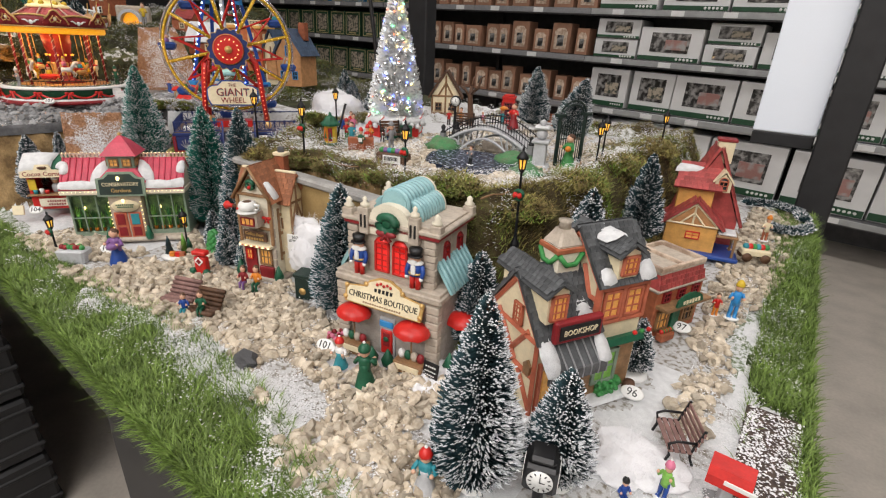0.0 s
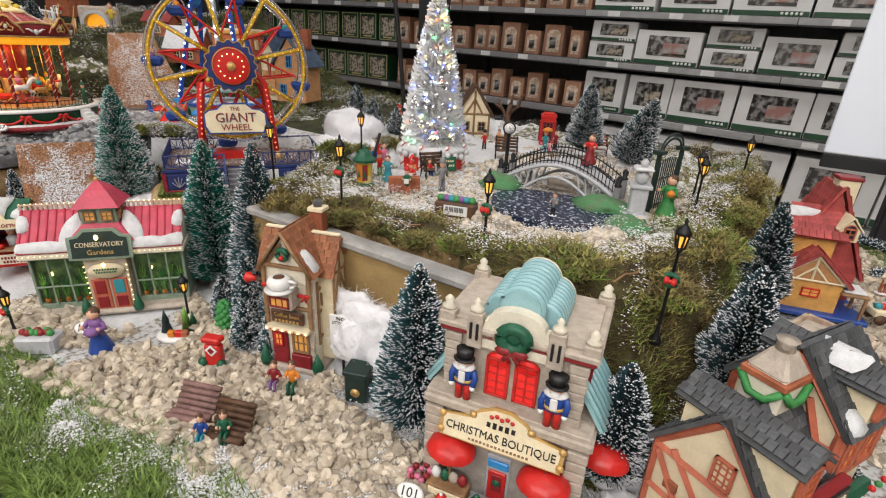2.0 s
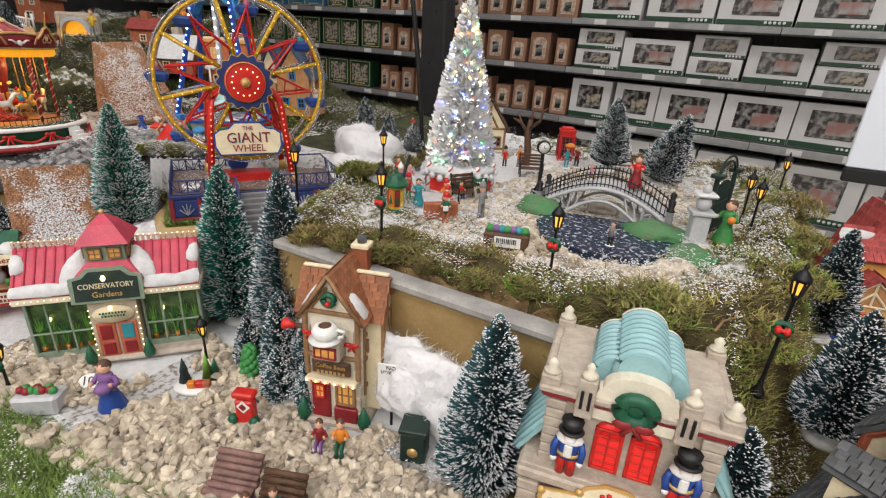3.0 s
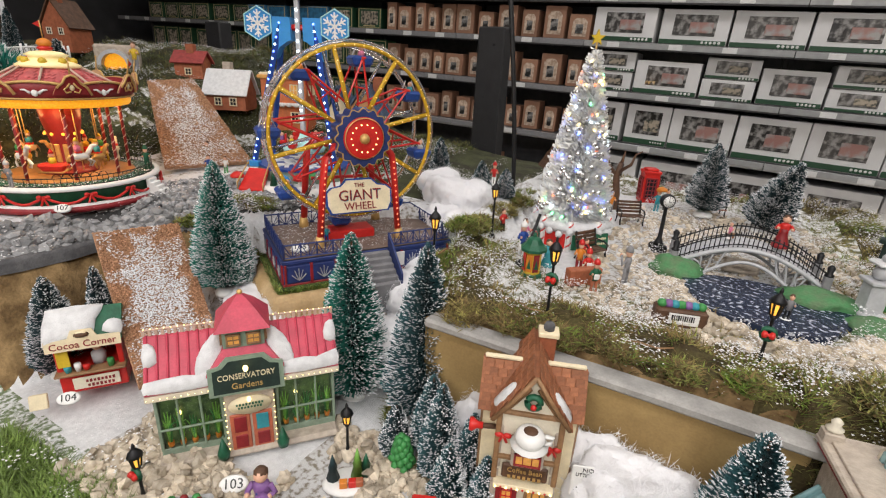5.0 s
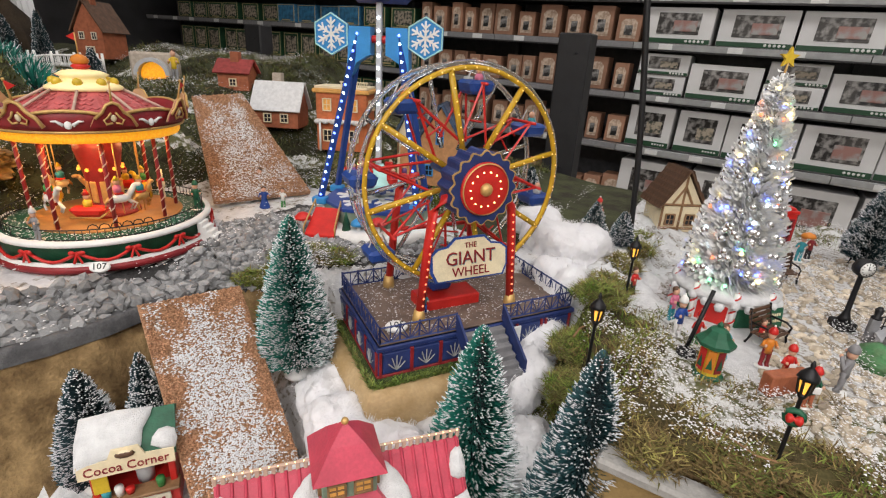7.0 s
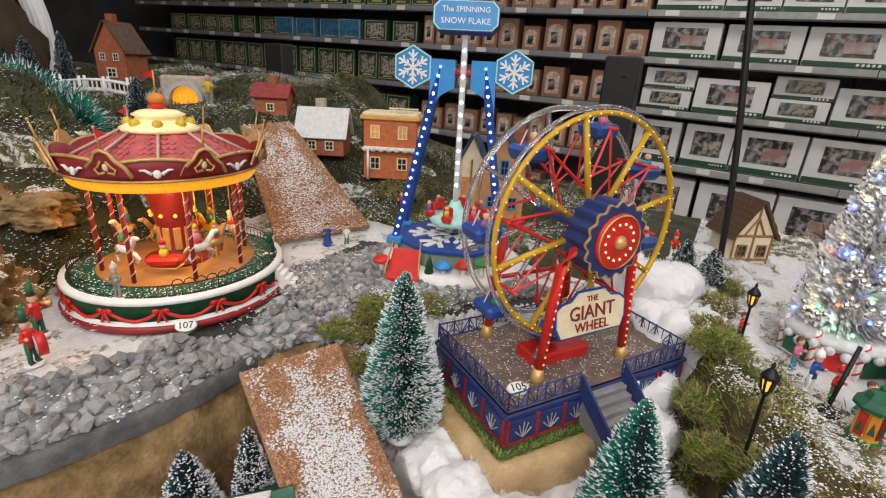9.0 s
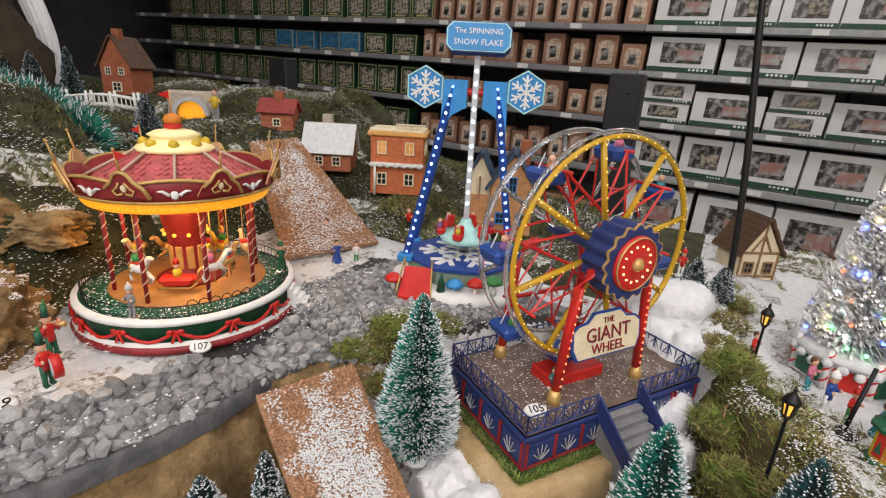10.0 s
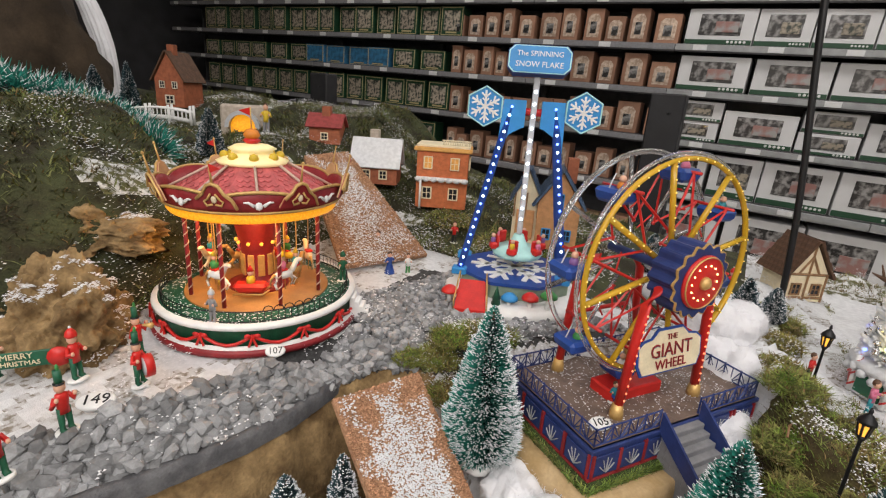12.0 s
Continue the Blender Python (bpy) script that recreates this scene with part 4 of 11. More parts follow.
blades("hill_moss", 170000, hilly, 0.018, 0.0010, ["hill_moss", "hill_green", "moss_brown"], "dry green-brown moss covering the back hills", "moss", 6, 1.2, 0.7, brown)


def tuft(x, y, r, n, seed, z=None, h=0.6):
    """A clump of moss."""
    z = height(x, y) if z is None else z

    def at(rg):
        a, q = rg.random() * 6.28, rg.random() ** 0.6
        return x + r * q * math.cos(a), y + r * q * math.sin(a), z + r * h * math.sqrt(max(0, 1 - q * q)) * rg.random()

    blades("moss_clump", n, at, 0.010, 0.0008, ["moss", "moss_green", "moss_brown"], "loose clump of dry moss", "moss", seed, 1.4, 0.6, brown)


for k, (x, y, r, n) in enumerate(((-1.345, 0.545, 0.035, 2200), (-1.33, 0.56, 0.03, 1600), (-1.300, 0.520, 0.034, 2200), (-1.265, 0.545, 0.030, 1800), (-1.315, 0.590, 0.026, 1400), (-1.375, 0.520, 0.022, 1000), (-1.28, 0.60, 0.028, 900), (-0.91, 0.59, 0.035, 2400), (-0.93, 0.65, 0.035, 2400), (-0.93, 0.72, 0.035, 2400), (-0.94, 0.80, 0.038, 2400), (-0.94, 0.88, 0.034, 2000), (-0.935, 0.95, 0.034, 2000), (-0.94, 1.02, 0.034, 1600), (-0.87, 0.55, 0.034, 2000), (-0.74, 0.53, 0.03, 1200), (-0.66, 0.535, 0.03, 1200), (-0.40, 0.55, 0.045, 1700), (-0.31, 0.60, 0.045, 1700), (-0.28, 0.72, 0.045, 1700), (-0.27, 0.9, 0.045, 1500), (-0.27, 1.05, 0.05, 1500), (-1.32, 0.93, 0.05, 1200), (-1.45, 0.95, 0.06, 1400), (-1.6, 0.98, 0.06, 1400), (-0.81, 0.425, 0.02, 600), (-0.82, 0.51, 0.03, 1500), (-0.76, 0.515, 0.026, 1500), (-0.70, 0.512, 0.022, 1200), (-0.64, 0.515, 0.02, 900), (-0.58, 0.518, 0.02, 900), (-0.52, 0.52, 0.022, 1000), (-0.49, 0.50, 0.026, 1200))):
    tuft(x, y, r, n, 100 + k)


def flakes(name, count, where, size, label, seed):
    """Loose artificial snow: small crumpled flakes."""
    rg = random.Random(seed)
    vs, fs = [], []
    for _ in range(count):
        p = where(rg)
        if p is None:
            continue
        x, y, z = p
        r = size * (0.5 + rg.random())
        a = rg.random() * 6.28
        k = len(vs)
        for j in range(3):
            vs.append((x + r * math.cos(a + 2.1 * j), y + r * math.sin(a + 2.1 * j), z + r * 0.3 * rg.random()))
        vs.append((x, y, z + r * (0.25 + 0.3 * rg.random())))
        fs += [(k, k + 1, k + 3), (k + 1, k + 2, k + 3), (k + 2, k, k + 3)]
    return tagged(new(name, raw(name, vs, fs, ["snow_flake"], [0] * len(fs))), label, "snow", kind="stuff")


def low_snow(rg):
    if rg.random() < 0.62:
        x = -1.15 + 1.0 * rg.random()
        y = turf(x) + 0.02 * step(-0.75, -0.55, x) + rg.gauss(0.0, 0.024)
        if x < -0.85 and rg.random() < 0.7:
            return None
        if ns(x, y, 17, 1) + 0.35 * rg.random() < 0.16 - 0.10 * step(-0.75, -0.55, x):
            return None
    elif rg.random() < 0.6:
        x, y = -0.63 + 0.42 * rg.random(), 0.20 + 0.25 * rg.random()
        if ns(x, y, 17, 3) + 0.3 * rg.random() < 0.25:
            return None
    else:
        x, y = -0.06 + 0.135 * rg.random(), 0.25 + 0.9 * rg.random()
        if ns(x, y, 14, 3) + 0.4 * rg.random() < 0.05:
            return None
    if not free(x, y) or y < 0.145 or x > right_edge(y) - 0.005:
        return None
    clump = max(0.0, ns(x, y, 40, 2))
    return x, y, height(x, y) + 0.002 + (0.018 if y < turf(x) + 0.01 else 0.010) * rg.random() * (0.35 + clump)


def moss_snow(rg):
    x, y = -1.04 + 0.82 * rg.random(), 0.49 + 0.9 * rg.random()
    z, c = ground(x, y)
    if c not in (1, 2, 7) or ns(x, y, 15, 6) + 0.45 * ns(x, y, 44, 9) + (0.20 if c != 2 else -0.10 + 0.30 * step(-0.02, 0.05, inside(PARK, x, y))) + 0.09 * rg.random() + (0.10 if x < -0.84 else 0.07 if y < 0.66 else 0) < 0.17:
        return None
    if math.hypot((x + 0.5) / 0.1, (y - 0.74) / 0.08) < 1:
        return None
    return x, y, z + 0.005 + (0.012 + 0.012 * max(0.0, ns(x, y, 26, 7))) * rg.random()


def hill_snow(rg):
    x, y = -2.6 + 1.5 * rg.random(), -0.1 + 1.4 * rg.random()
    z, c = ground(x, y)
    if c == 3 or ns(x, y, 9, 6) + 0.4 * ns(x, y, 28, 4) + 0.2 * rg.random() < 0.14:
        return None
    return x, y, z + 0.004 + 0.016 * rg.random()


def clump_snow(rg):
    x, y = -1.40 + 0.17 * rg.random(), 0.50 + 0.11 * rg.random()
    d = math.hypot((x + 1.315) / 0.07, (y - 0.55) / 0.045)
    return (x, y, height(x, y) + 0.008 + 0.014 * rg.random()) if d < 1 and ns(x, y, 45, 2) > -0.15 else None


flakes("clump_snow", 4200, clump_snow, 0.0012, "loose snow on the moss beside the gravel", 24)
flakes("ground_snow", 120000, low_snow, 0.00115, "loose white artificial snow on pebbles and turf", 21)
flakes("park_snow", 95000, moss_snow, 0.0012, "loose white artificial snow lying on moss", 22)
flakes("hill_snow", 78000, hill_snow, 0.0016, "loose artificial snow on the mossy hill", 23)


def blob(name, x, y, z, size, mt, label, category, seed, rough=0.35, freq=2.0, sub=4):
    """A lumpy mass resting at z: cotton wool or foam rock."""
    b = bmesh.new()
    bmesh.ops.create_icosphere(b, subdivisions=sub, radius=1)
    for v in b.verts:
        d = v.co * freq + Vector((seed * 7.3, seed * 1.7, 0))
        k = 1 + rough * noise.fractal(d, 0.8, 2.1, 7 if sub > 5 else 5)
        v.co *= k
        v.co.x *= size[0]
        v.co.y *= size[1]
        v.co.z = max(v.co.z, -0.35) * size[2]
    me = bpy.data.meshes.new(name)
    b.to_mesh(me)
    b.free()
    me.materials.append(M[mt])
    me.polygons.foreach_set("use_smooth", [True] * len(me.polygons))
    ob = new(name, me)
    ob.location = (x, y, z)
    return tagged(ob, label, category)


def drift(x, y, z, size, seed):
    """Cotton wool: billowed lumps with loose fibres standing off."""
    rg = random.Random(seed)
    b = bmesh.new()
    puffs = [(Vector((0, 0, 0)), 0.78)]
    for k in range(11):
        a, q = 2.4 * k + rg.random(), 0.2 + 0.36 * rg.random()
        puffs.append((Vector((math.cos(a) * q, math.sin(a) * q, 0.5 * rg.random() - 0.1)), 0.42 + 0.16 * rg.random()))
    for c, r in puffs:
        for v in bmesh.ops.create_icosphere(b, subdivisions=3, radius=r)["verts"]:
            d = v.co * 2.2 + c * 5 + Vector((seed * 7.3, 0, 0))
            p = v.co * (1 + 0.20 * noise.noise(d) + 0.10 * noise.noise(d * 3) + 0.05 * noise.noise(d * 8)) + c
            v.co = Vector((p.x * size[0], p.y * size[1], max(p.z, -0.4) * size[2]))
    me = bpy.data.meshes.new("cotton_lumps")
    b.to_mesh(me)
    b.free()
    tmp = bpy.data.objects.new("cotton_lumps", me)
    scene.collection.objects.link(tmp)
    md = tmp.modifiers.new("melt", "REMESH")
    md.mode, md.voxel_size, md.use_smooth_shade = "VOXEL", 0.0032, True
    md = tmp.modifiers.new("soften", "SMOOTH")
    md.iterations, md.factor = 5, 0.6
    me = bpy.data.meshes.new_from_object(tmp.evaluated_get(bpy.context.evaluated_depsgraph_get()))
    bpy.data.objects.remove(tmp)
    for v in me.vertices:
        v.co += v.normal * (0.0035 * noise.noise(v.co * 60) + 0.0018 * noise.noise(v.co * 170))
    me.materials.clear()
    me.materials.append(M["cotton"])
    me.polygons.foreach_set("use_smooth", [True] * len(me.polygons))
    ob = thing("cotton_snow", Matrix.Translation((x, y, z)), "fluffy white cotton-wool snow drift", "cotton wool", "cotton drifts")
    part("wadding", me, ob)
    vs, fs = [], []
    for v in me.vertices:
        if v.co.z < 0 or rg.random() < 0.68:
            continue
        p, n = v.co, v.normal
        q = Vector((rg.random() - 0.5, rg.random() - 0.5, rg.random() - 0.5))
        t = q.cross(n)
        ln = 0.005 + 0.008 * rg.random()
        a, c = p + t.normalized() * ln * 0.7 + n * ln * 0.45, p + t.normalized() * ln * 1.6 + n * ln * 0.1
        w = n.cross(t).normalized() * 0.00022
        k = len(vs)
        vs += [tuple(p - w), tuple(p + w), tuple(a + w), tuple(a - w), tuple(c)]
        fs += [(k, k + 1, k + 2, k + 3), (k + 3, k + 2, k + 4)]
    tagged(part("loose_fibres", raw("loose_fibres", vs, fs, ["cotton"], [0] * len(fs)), ob), kind="stuff")


for k, (x, y, z, sz) in enumerate(((-0.655, 0.474, 0.86, (0.060, 0.016, 0.076)), (-0.590, 0.464, 0.872, (0.068, 0.028, 0.066)), (-0.545, 0.460, 0.845, (0.052, 0.030, 0.055)), (-0.625, 0.462, 0.855, (0.045, 0.026, 0.055)), (-0.765, 0.475, 0.84, (0.050, 0.034, 0.075)), (-1.03, 0.87, 1.02, (0.075, 0.06, 0.055)), (-1.005, 0.79, 0.99, (0.045, 0.055, 0.05)), (-1.10, 0.93, 1.03, (0.06, 0.05, 0.05)), (-1.0, 0.93, 1.01, (0.045, 0.045, 0.045)), (-1.185, 0.480, 0.898, (0.050, 0.048, 0.048)), (-1.135, 0.446, 0.898, (0.052, 0.048, 0.048)), (-1.070, 0.450, 0.893, (0.056, 0.048, 0.050)), (-1.022, 0.506, 0.888, (0.050, 0.045, 0.048)), (-0.975, 0.556, 0.882, (0.048, 0.044, 0.044)), (-1.105, 0.402, 0.865, (0.055, 0.045, 0.045)), (-1.045, 0.425, 0.862, (0.05, 0.042, 0.045)), (-0.945, 0.545, 0.885, (0.045, 0.045, 0.052)), (-0.985, 0.620, 0.925, (0.040, 0.050, 0.050)), (-0.995, 0.695, 0.945, (0.040, 0.050, 0.046)), (-0.285, 0.505, 0.825, (0.04, 0.035, 0.035)), (-0.265, 0.45, 0.82, (0.035, 0.03, 0.016)), (-0.06, 0.43, 0.818, (0.055, 0.05, 0.008)), (-0.30, 0.40, 0.815, (0.03, 0.05, 0.012)))):
    drift(x, y, z, sz, k)
def snow_on(ob, count, size, label, seed, low=0.62, cut=0.12):
    """Loose snow lying on the upper faces of a rock."""
    me, o = ob.data, ob.location
    spots_ = [v.co + o for v in me.vertices if v.normal.z > low and noise.noise((v.co + o) * 16) > cut]
    flakes("rock_snow", count, (lambda rg: (lambda p: (p.x + rg.gauss(0, 0.0015), p.y + rg.gauss(0, 0.0015), p.z - 0.0005 + 0.0025 * rg.random()))(rg.choice(spots_))) if spots_ else (lambda rg: None), size, label, seed)


for k, (x, y, z, sz) in enumerate(((-1.695, 0.250, 1.045, (0.068, 0.060, 0.078)), (-1.835, 0.355, 1.125, (0.115, 0.070, 0.040)), (-2.0, 0.12, 1.10, (0.11, 0.1, 0.12)), (-1.80, 0.19, 1.06, (0.06, 0.06, 0.05)))):
    rk = blob("foam_rock", x, y, z, sz, "rock_tan", "rough tan foam rock with a little snow", "rock", 20 + k, 0.42, 1.7, 6)
    snow_on(rk, 6000, 0.0013, "loose snow lying on a tan rock", 60 + k)

# wheel's carved foam plinth
pl = [(-0.150, -0.020), (-0.05, -0.036), (0.06, -0.030), (0.150, -0.012), (0.165, 0.16), (0.0, 0.19), (-0.14, 0.18), (-0.165, 0.08)]
ringp = []
for k in range(8):
    a_, b_ = Vector(pl[k]), Vector(pl[(k + 1) % 8])
    ringp += [a_.lerp(b_, u / 10) for u in range(10)]
vs, fs = [], []
for row in range(11):
    zz = -0.115 + 0.115 * min(row, 9) / 9 + (0.002 if row == 10 else 0)
    for q in ringp:
        c_ = Vector((0.0, 0.07))
        k = 1.03 - 0.004 * row - (0.035 if row == 9 else 0.06 if row == 10 else 0)
        d = noise.fractal(Vector((q.x * 26, q.y * 26, zz * 40)), 0.8, 2.1, 4) * 0.006
        v2 = c_ + (q - c_) * k + (q - c_).normalized() * d
        vs.append((v2.x, v2.y, zz - (0.003 if row > 8 else 0) + d * 0.3))
n_ = len(ringp)
for row in range(10):
    fs += [(row * n_ + k, row * n_ + (k + 1) % n_, (row + 1) * n_ + (k + 1) % n_, (row + 1) * n_ + k) for k in range(n_)]
fs.append(tuple(10 * n_ + k for k in range(n_)))
s = Shape()
s.add(vs, fs, "rock_pale", smooth=True)
whole("foam_plinth", s, pose(-1.041, 0.597, 0.952, 0, 0, 58), "carved tan foam block under the big wheel", "plinth")

# plywood front and grey board edge of the park
s = Shape()
s.box((-0.665, 0.492, 0.895), (0.40, 0.012, 0.165), "plywood", bevel=0.002)
whole("plywood_front", s, Matrix(), "bare plywood face under the park plateau", "board")
s = Shape()
s.box((-0.655, 0.487, 0.985), (0.41, 0.026, 0.012), "board_grey", bevel=0.003)
whole("edge_board", s, Matrix(), "weathered grey board along the park edge", "board")
s = Shape()
s.box((-0.855, 0.505, 0.90), (0.035, 0.03, 0.17), "plywood", bevel=0.003)
whole("corner_block", s, Matrix(), "plywood corner block under the park plateau", "board")


def ramp(name, tl, tr, bl, br, label, seed, snow_at):
    """A board strewn with cork grit and snow."""
    tl, tr, bl, br = map(Vector, (tl, tr, bl, br))
    ob = thing(name, Matrix(), label, "ramp", "grit-covered ramps")
    s = Shape()
    s.slab(bl, br, tr, tl, 0.008, "cork")
    part("board", s, ob)
    rg = random.Random(seed)
    nrm = (br - bl).cross(tl - bl).normalized()
    vs, fs, v2, f2 = [], [], [], []
    for _ in range(15000):
        u, w = rg.random(), rg.random()
        p = bl.lerp(br, u).lerp(tl.lerp(tr, u), w)
        r = 0.0006 + 0.0009 * rg.random()
        white = rg.random() < snow_at * (0.85 * step(0.52, 0.12, abs(u - 0.5)) * step(0.02, 0.30, 1 - w) + 0.9 * ns(u, w * 1.6, 5, seed))
        tv, tf = (v2, f2) if white else (vs, fs)
        p = p + nrm * (0.001 if not white else 0.002)
        k = len(tv)
        a = rg.random() * 6.28
        for j in range(4):
            tv.append(tuple(p + Vector((r * 1.3 * math.cos(a + 1.57 * j), r * 1.3 * math.sin(a + 1.57 * j), r * (rg.random() - 0.4)))))
        tv.append(tuple(p + nrm * r * 1.5))
        tf += [(k, k + 1, k + 4), (k + 1, k + 2, k + 4), (k + 2, k + 3, k + 4), (k + 3, k, k + 4)]
    tagged(part("cork_grit", raw("cork_grit", vs, fs, ["cork"], [0] * len(fs)), ob), kind="stuff")
    tagged(part("snow_dusting", raw("snow_dusting", v2, f2, ["snow_flake"], [0] * len(f2)), ob), kind="stuff")


ramp("ramp", (-1.362, 0.362, 1.022), (-1.325, 0.470, 1.018), (-1.185, 0.300, 0.862), (-1.15, 0.405, 0.862), "steep board ramp covered with brown grit and snow", 31, 1.0)
ramp("ramp", (-1.82, 0.745, 1.205), (-1.79, 0.845, 1.21), (-1.60, 0.625, 1.045), (-1.53, 0.79, 1.045), "upper board ramp covered with brown grit and snow", 32, 0.7)

# ---- figures ----


def figure(x, y, h, coat, legs="black", hat=None, yaw=0, skirt=False, z=None, label="", arms=0.3, sit=False, extra=None, name="figurine", group="figurines"):
    """A small painted resin figurine, one plain mesh on a thin foot."""
    s = Shape()
    k = h / 0.06
    wide = 1.08 if skirt else 0.82
    at = Matrix.Diagonal((k * wide, k * wide, k, 1))
    hip = 0.024 if not sit else 0.016
    if skirt:
        s.lathe((0, 0, 0), [(0.013, 0), (0.0125, 0.004), (0.009, 0.016), (0.0055, 0.028), (0.006, 0.034)], legs, 10, at)
    elif sit:
        for sx in (-0.004, 0.004):
            s.tube([(sx, 0, 0.016), (sx, -0.013, 0.017), (sx, -0.014, 0.003)], 0.0036, legs, 6, at)
    else:
        for sx in (-0.0042, 0.0042):
            s.tube([(sx * 1.15, -0.0045, 0.002), (sx * 1.15, 0, 0.004), (sx, 0, 0.014), (sx, 0, hip + 0.004)], 0.0036, legs, 6, at)
    s.lathe((0, 0, hip - 0.002), [(0.0072, 0), (0.0066, 0.008), (0.0078, 0.016), (0.0066, 0.021), (0.003, 0.0225)], coat, 10, at, sy=0.75)
    for sx in (-1, 1):
        s.tube([(sx * 0.0072, 0, hip + 0.017), (sx * (0.0105 + 0.004 * arms), -0.002, hip + 0.009), (sx * (0.008 + 0.004 * arms), -0.008, hip + 0.006 + 0.02 * arms)], 0.0027, coat, 6, at)
        s.ball((sx * (0.008 + 0.004 * arms), -0.009, hip + 0.006 + 0.02 * arms), 0.0026, "skin", 6, at)
    s.ball((0, 0, hip + 0.0265), 0.0062, "skin", 10, at, 1.1)
    if hat == "hair":
        s.ball((0, 0.0014, hip + 0.0285), 0.0064, "wood_dark", 10, at)
    elif hat == "tall":
        s.cyl((0, 0, hip + 0.030), 0.0045, 0.015, legs, 10, 0.0042, at)
        s.ball((0.001, 0, hip + 0.047), 0.0022, "green_mid", 6, at, 2.0)
        s.lathe((0, 0, hip + 0.030), [(0.0062, 0), (0.0062, 0.0012), (0.004, 0.002)], "black", 10, at)
    elif hat:
        s.lathe((0, 0, hip + 0.029), [(0.0072, 0), (0.0074, 0.002), (0.006, 0.006), (0.0015, 0.0105)], hat, 10, at)
        s.ball((0, 0, hip + 0.040), 0.002, "white", 6, at)
    for prop in extra or ():
        prop(s, at)
    s.lathe((0, 0, -0.001), [(0.0135, 0), (0.0135, 0.002), (0.011, 0.003)], "white", 12, at, sx=1.0, sy=0.8)
    z = height(x, y) if z is None else z
    return whole(name, s, pose(x, y, z, 0, 0, yaw), label or "small painted resin figurine standing in the village", "figurine", group)


# ---- big wheel ----
WX, WY, WZ = -1.041, 0.597, 0.955
wheel = thing("giant_wheel", pose(WX, WY, WZ, 0, 0, 58), "lit toy big wheel, yellow rim, red legs, fenced blue base", "big wheel")
W, D, HF = 0.278, 0.165, 0.045
XM = 0.009
s = Shape()
s.box((XM, D / 2, -0.002), (W + 0.014, D + 0.014, 0.01), "grass_base", bevel=0.003)
part("grass_slab", s, wheel)
s = Shape()
s.box((XM, D / 2, 0.022), (W, D, 0.042), "blue_navy", bevel=0.001)
base = part("base", s, wheel)
s = Shape()
s.box((XM, D / 2, 0.0445), (W - 0.004, D - 0.004, 0.003), "deck_brown", bevel=0.001)
part("deck", s, base, "brown snow-dusted deck")
s = Shape()
for z in (0.003, 0.040):
    s.box((XM, D / 2, z), (W + 0.004, D + 0.004, 0.006), "red_dark" if z < 0.01 else "blue_navy", bevel=0.001)
part("trim", s, base)


def fan_panel(parent, m):
    s = Shape()
    s.box((0, -0.001, 0), (0.034, 0.002, 0.026), "blue_navy", at=m, bevel=0.0005)
    for k in range(5):
        a = math.radians(30 + 30 * k)
        s.tube([(0, -0.0025, -0.010), (0.006 * math.cos(a), -0.0025, -0.010 + 0.008 * math.sin(a)), (0.012 * math.cos(a), -0.0025, -0.010 + 0.019 * math.sin(a))], 0.0008, "rail_grey", 4, m)
    for sx in (-0.0195, 0.0195):
        s.box((sx, -0.001, 0), (0.003, 0.004, 0.032), "red_dark", at=m, bevel=0.0005)
    part("fan_panel", s, parent)


for k in range(6):
    if k != 3:
        fan_panel(base, Matrix.Translation((XM - W / 2 + 0.022 + (0.0375 * k if k < 3 else 0.0462 * k), 0, 0.021)))
for k in range(4):
    fan_panel(base, Matrix.Translation((XM - W / 2, 0.022 + k * 0.0405, 0.021)) @ Matrix.Rotation(radians(-90), 4, "Z"))


def fence(parent, p, q, z, h, mt="blue_navy"):
    """A lattice fence between two points."""
    p, q = Vector((*p, z)), Vector((*q, z))
    n = max(1, round((q - p).length / 0.022))
    s = Shape()
    for zz in (0.001, h):
        s.tube([p + Vector((0, 0, zz)), q + Vector((0, 0, zz))], 0.0013, mt, 4)
    for i in range(n + 1):
        a = p.lerp(q, i / n)
        s.tube([a, a + Vector((0, 0, h + 0.002))], 0.0012, mt, 4)
        if i < n:
            b = p.lerp(q, (i + 1) / n)
            c = p.lerp(q, (i + 0.5) / n)
            for u in (0.0, 0.5, 1.0):
                s.tube([c, a.lerp(b, u) + Vector((0, 0, h))], 0.0008, mt, 3)
            s.tube([c, a + Vector((0, 0, h * 0.5))], 0.0008, mt, 3)
            s.tube([c, b + Vector((0, 0, h * 0.5))], 0.0008, mt, 3)
    part("fence", s, parent)


e = 0.003
xl, xr = XM - W / 2 + e, XM + W / 2 - e
for p, q in (((xl, e), (-0.030, e)), ((0.036, e), (xr, e)), ((xl, D - e), (xl, e)), ((xr, e), (xr, D - e)), ((xr, D - e), (xl, D - e))):
    fence(wheel, p, q, HF, 0.021)
for k in range(6):
    s = Shape()
    s.box((0.003, -0.006 - 0.009 * k, (HF - 0.004) * (1 - k / 6) / 2 - 0.02), (0.060, 0.010, (HF - 0.004) * (1 - k / 6) + 0.04), "grey", bevel=0.0008)
    part("step", s, wheel)
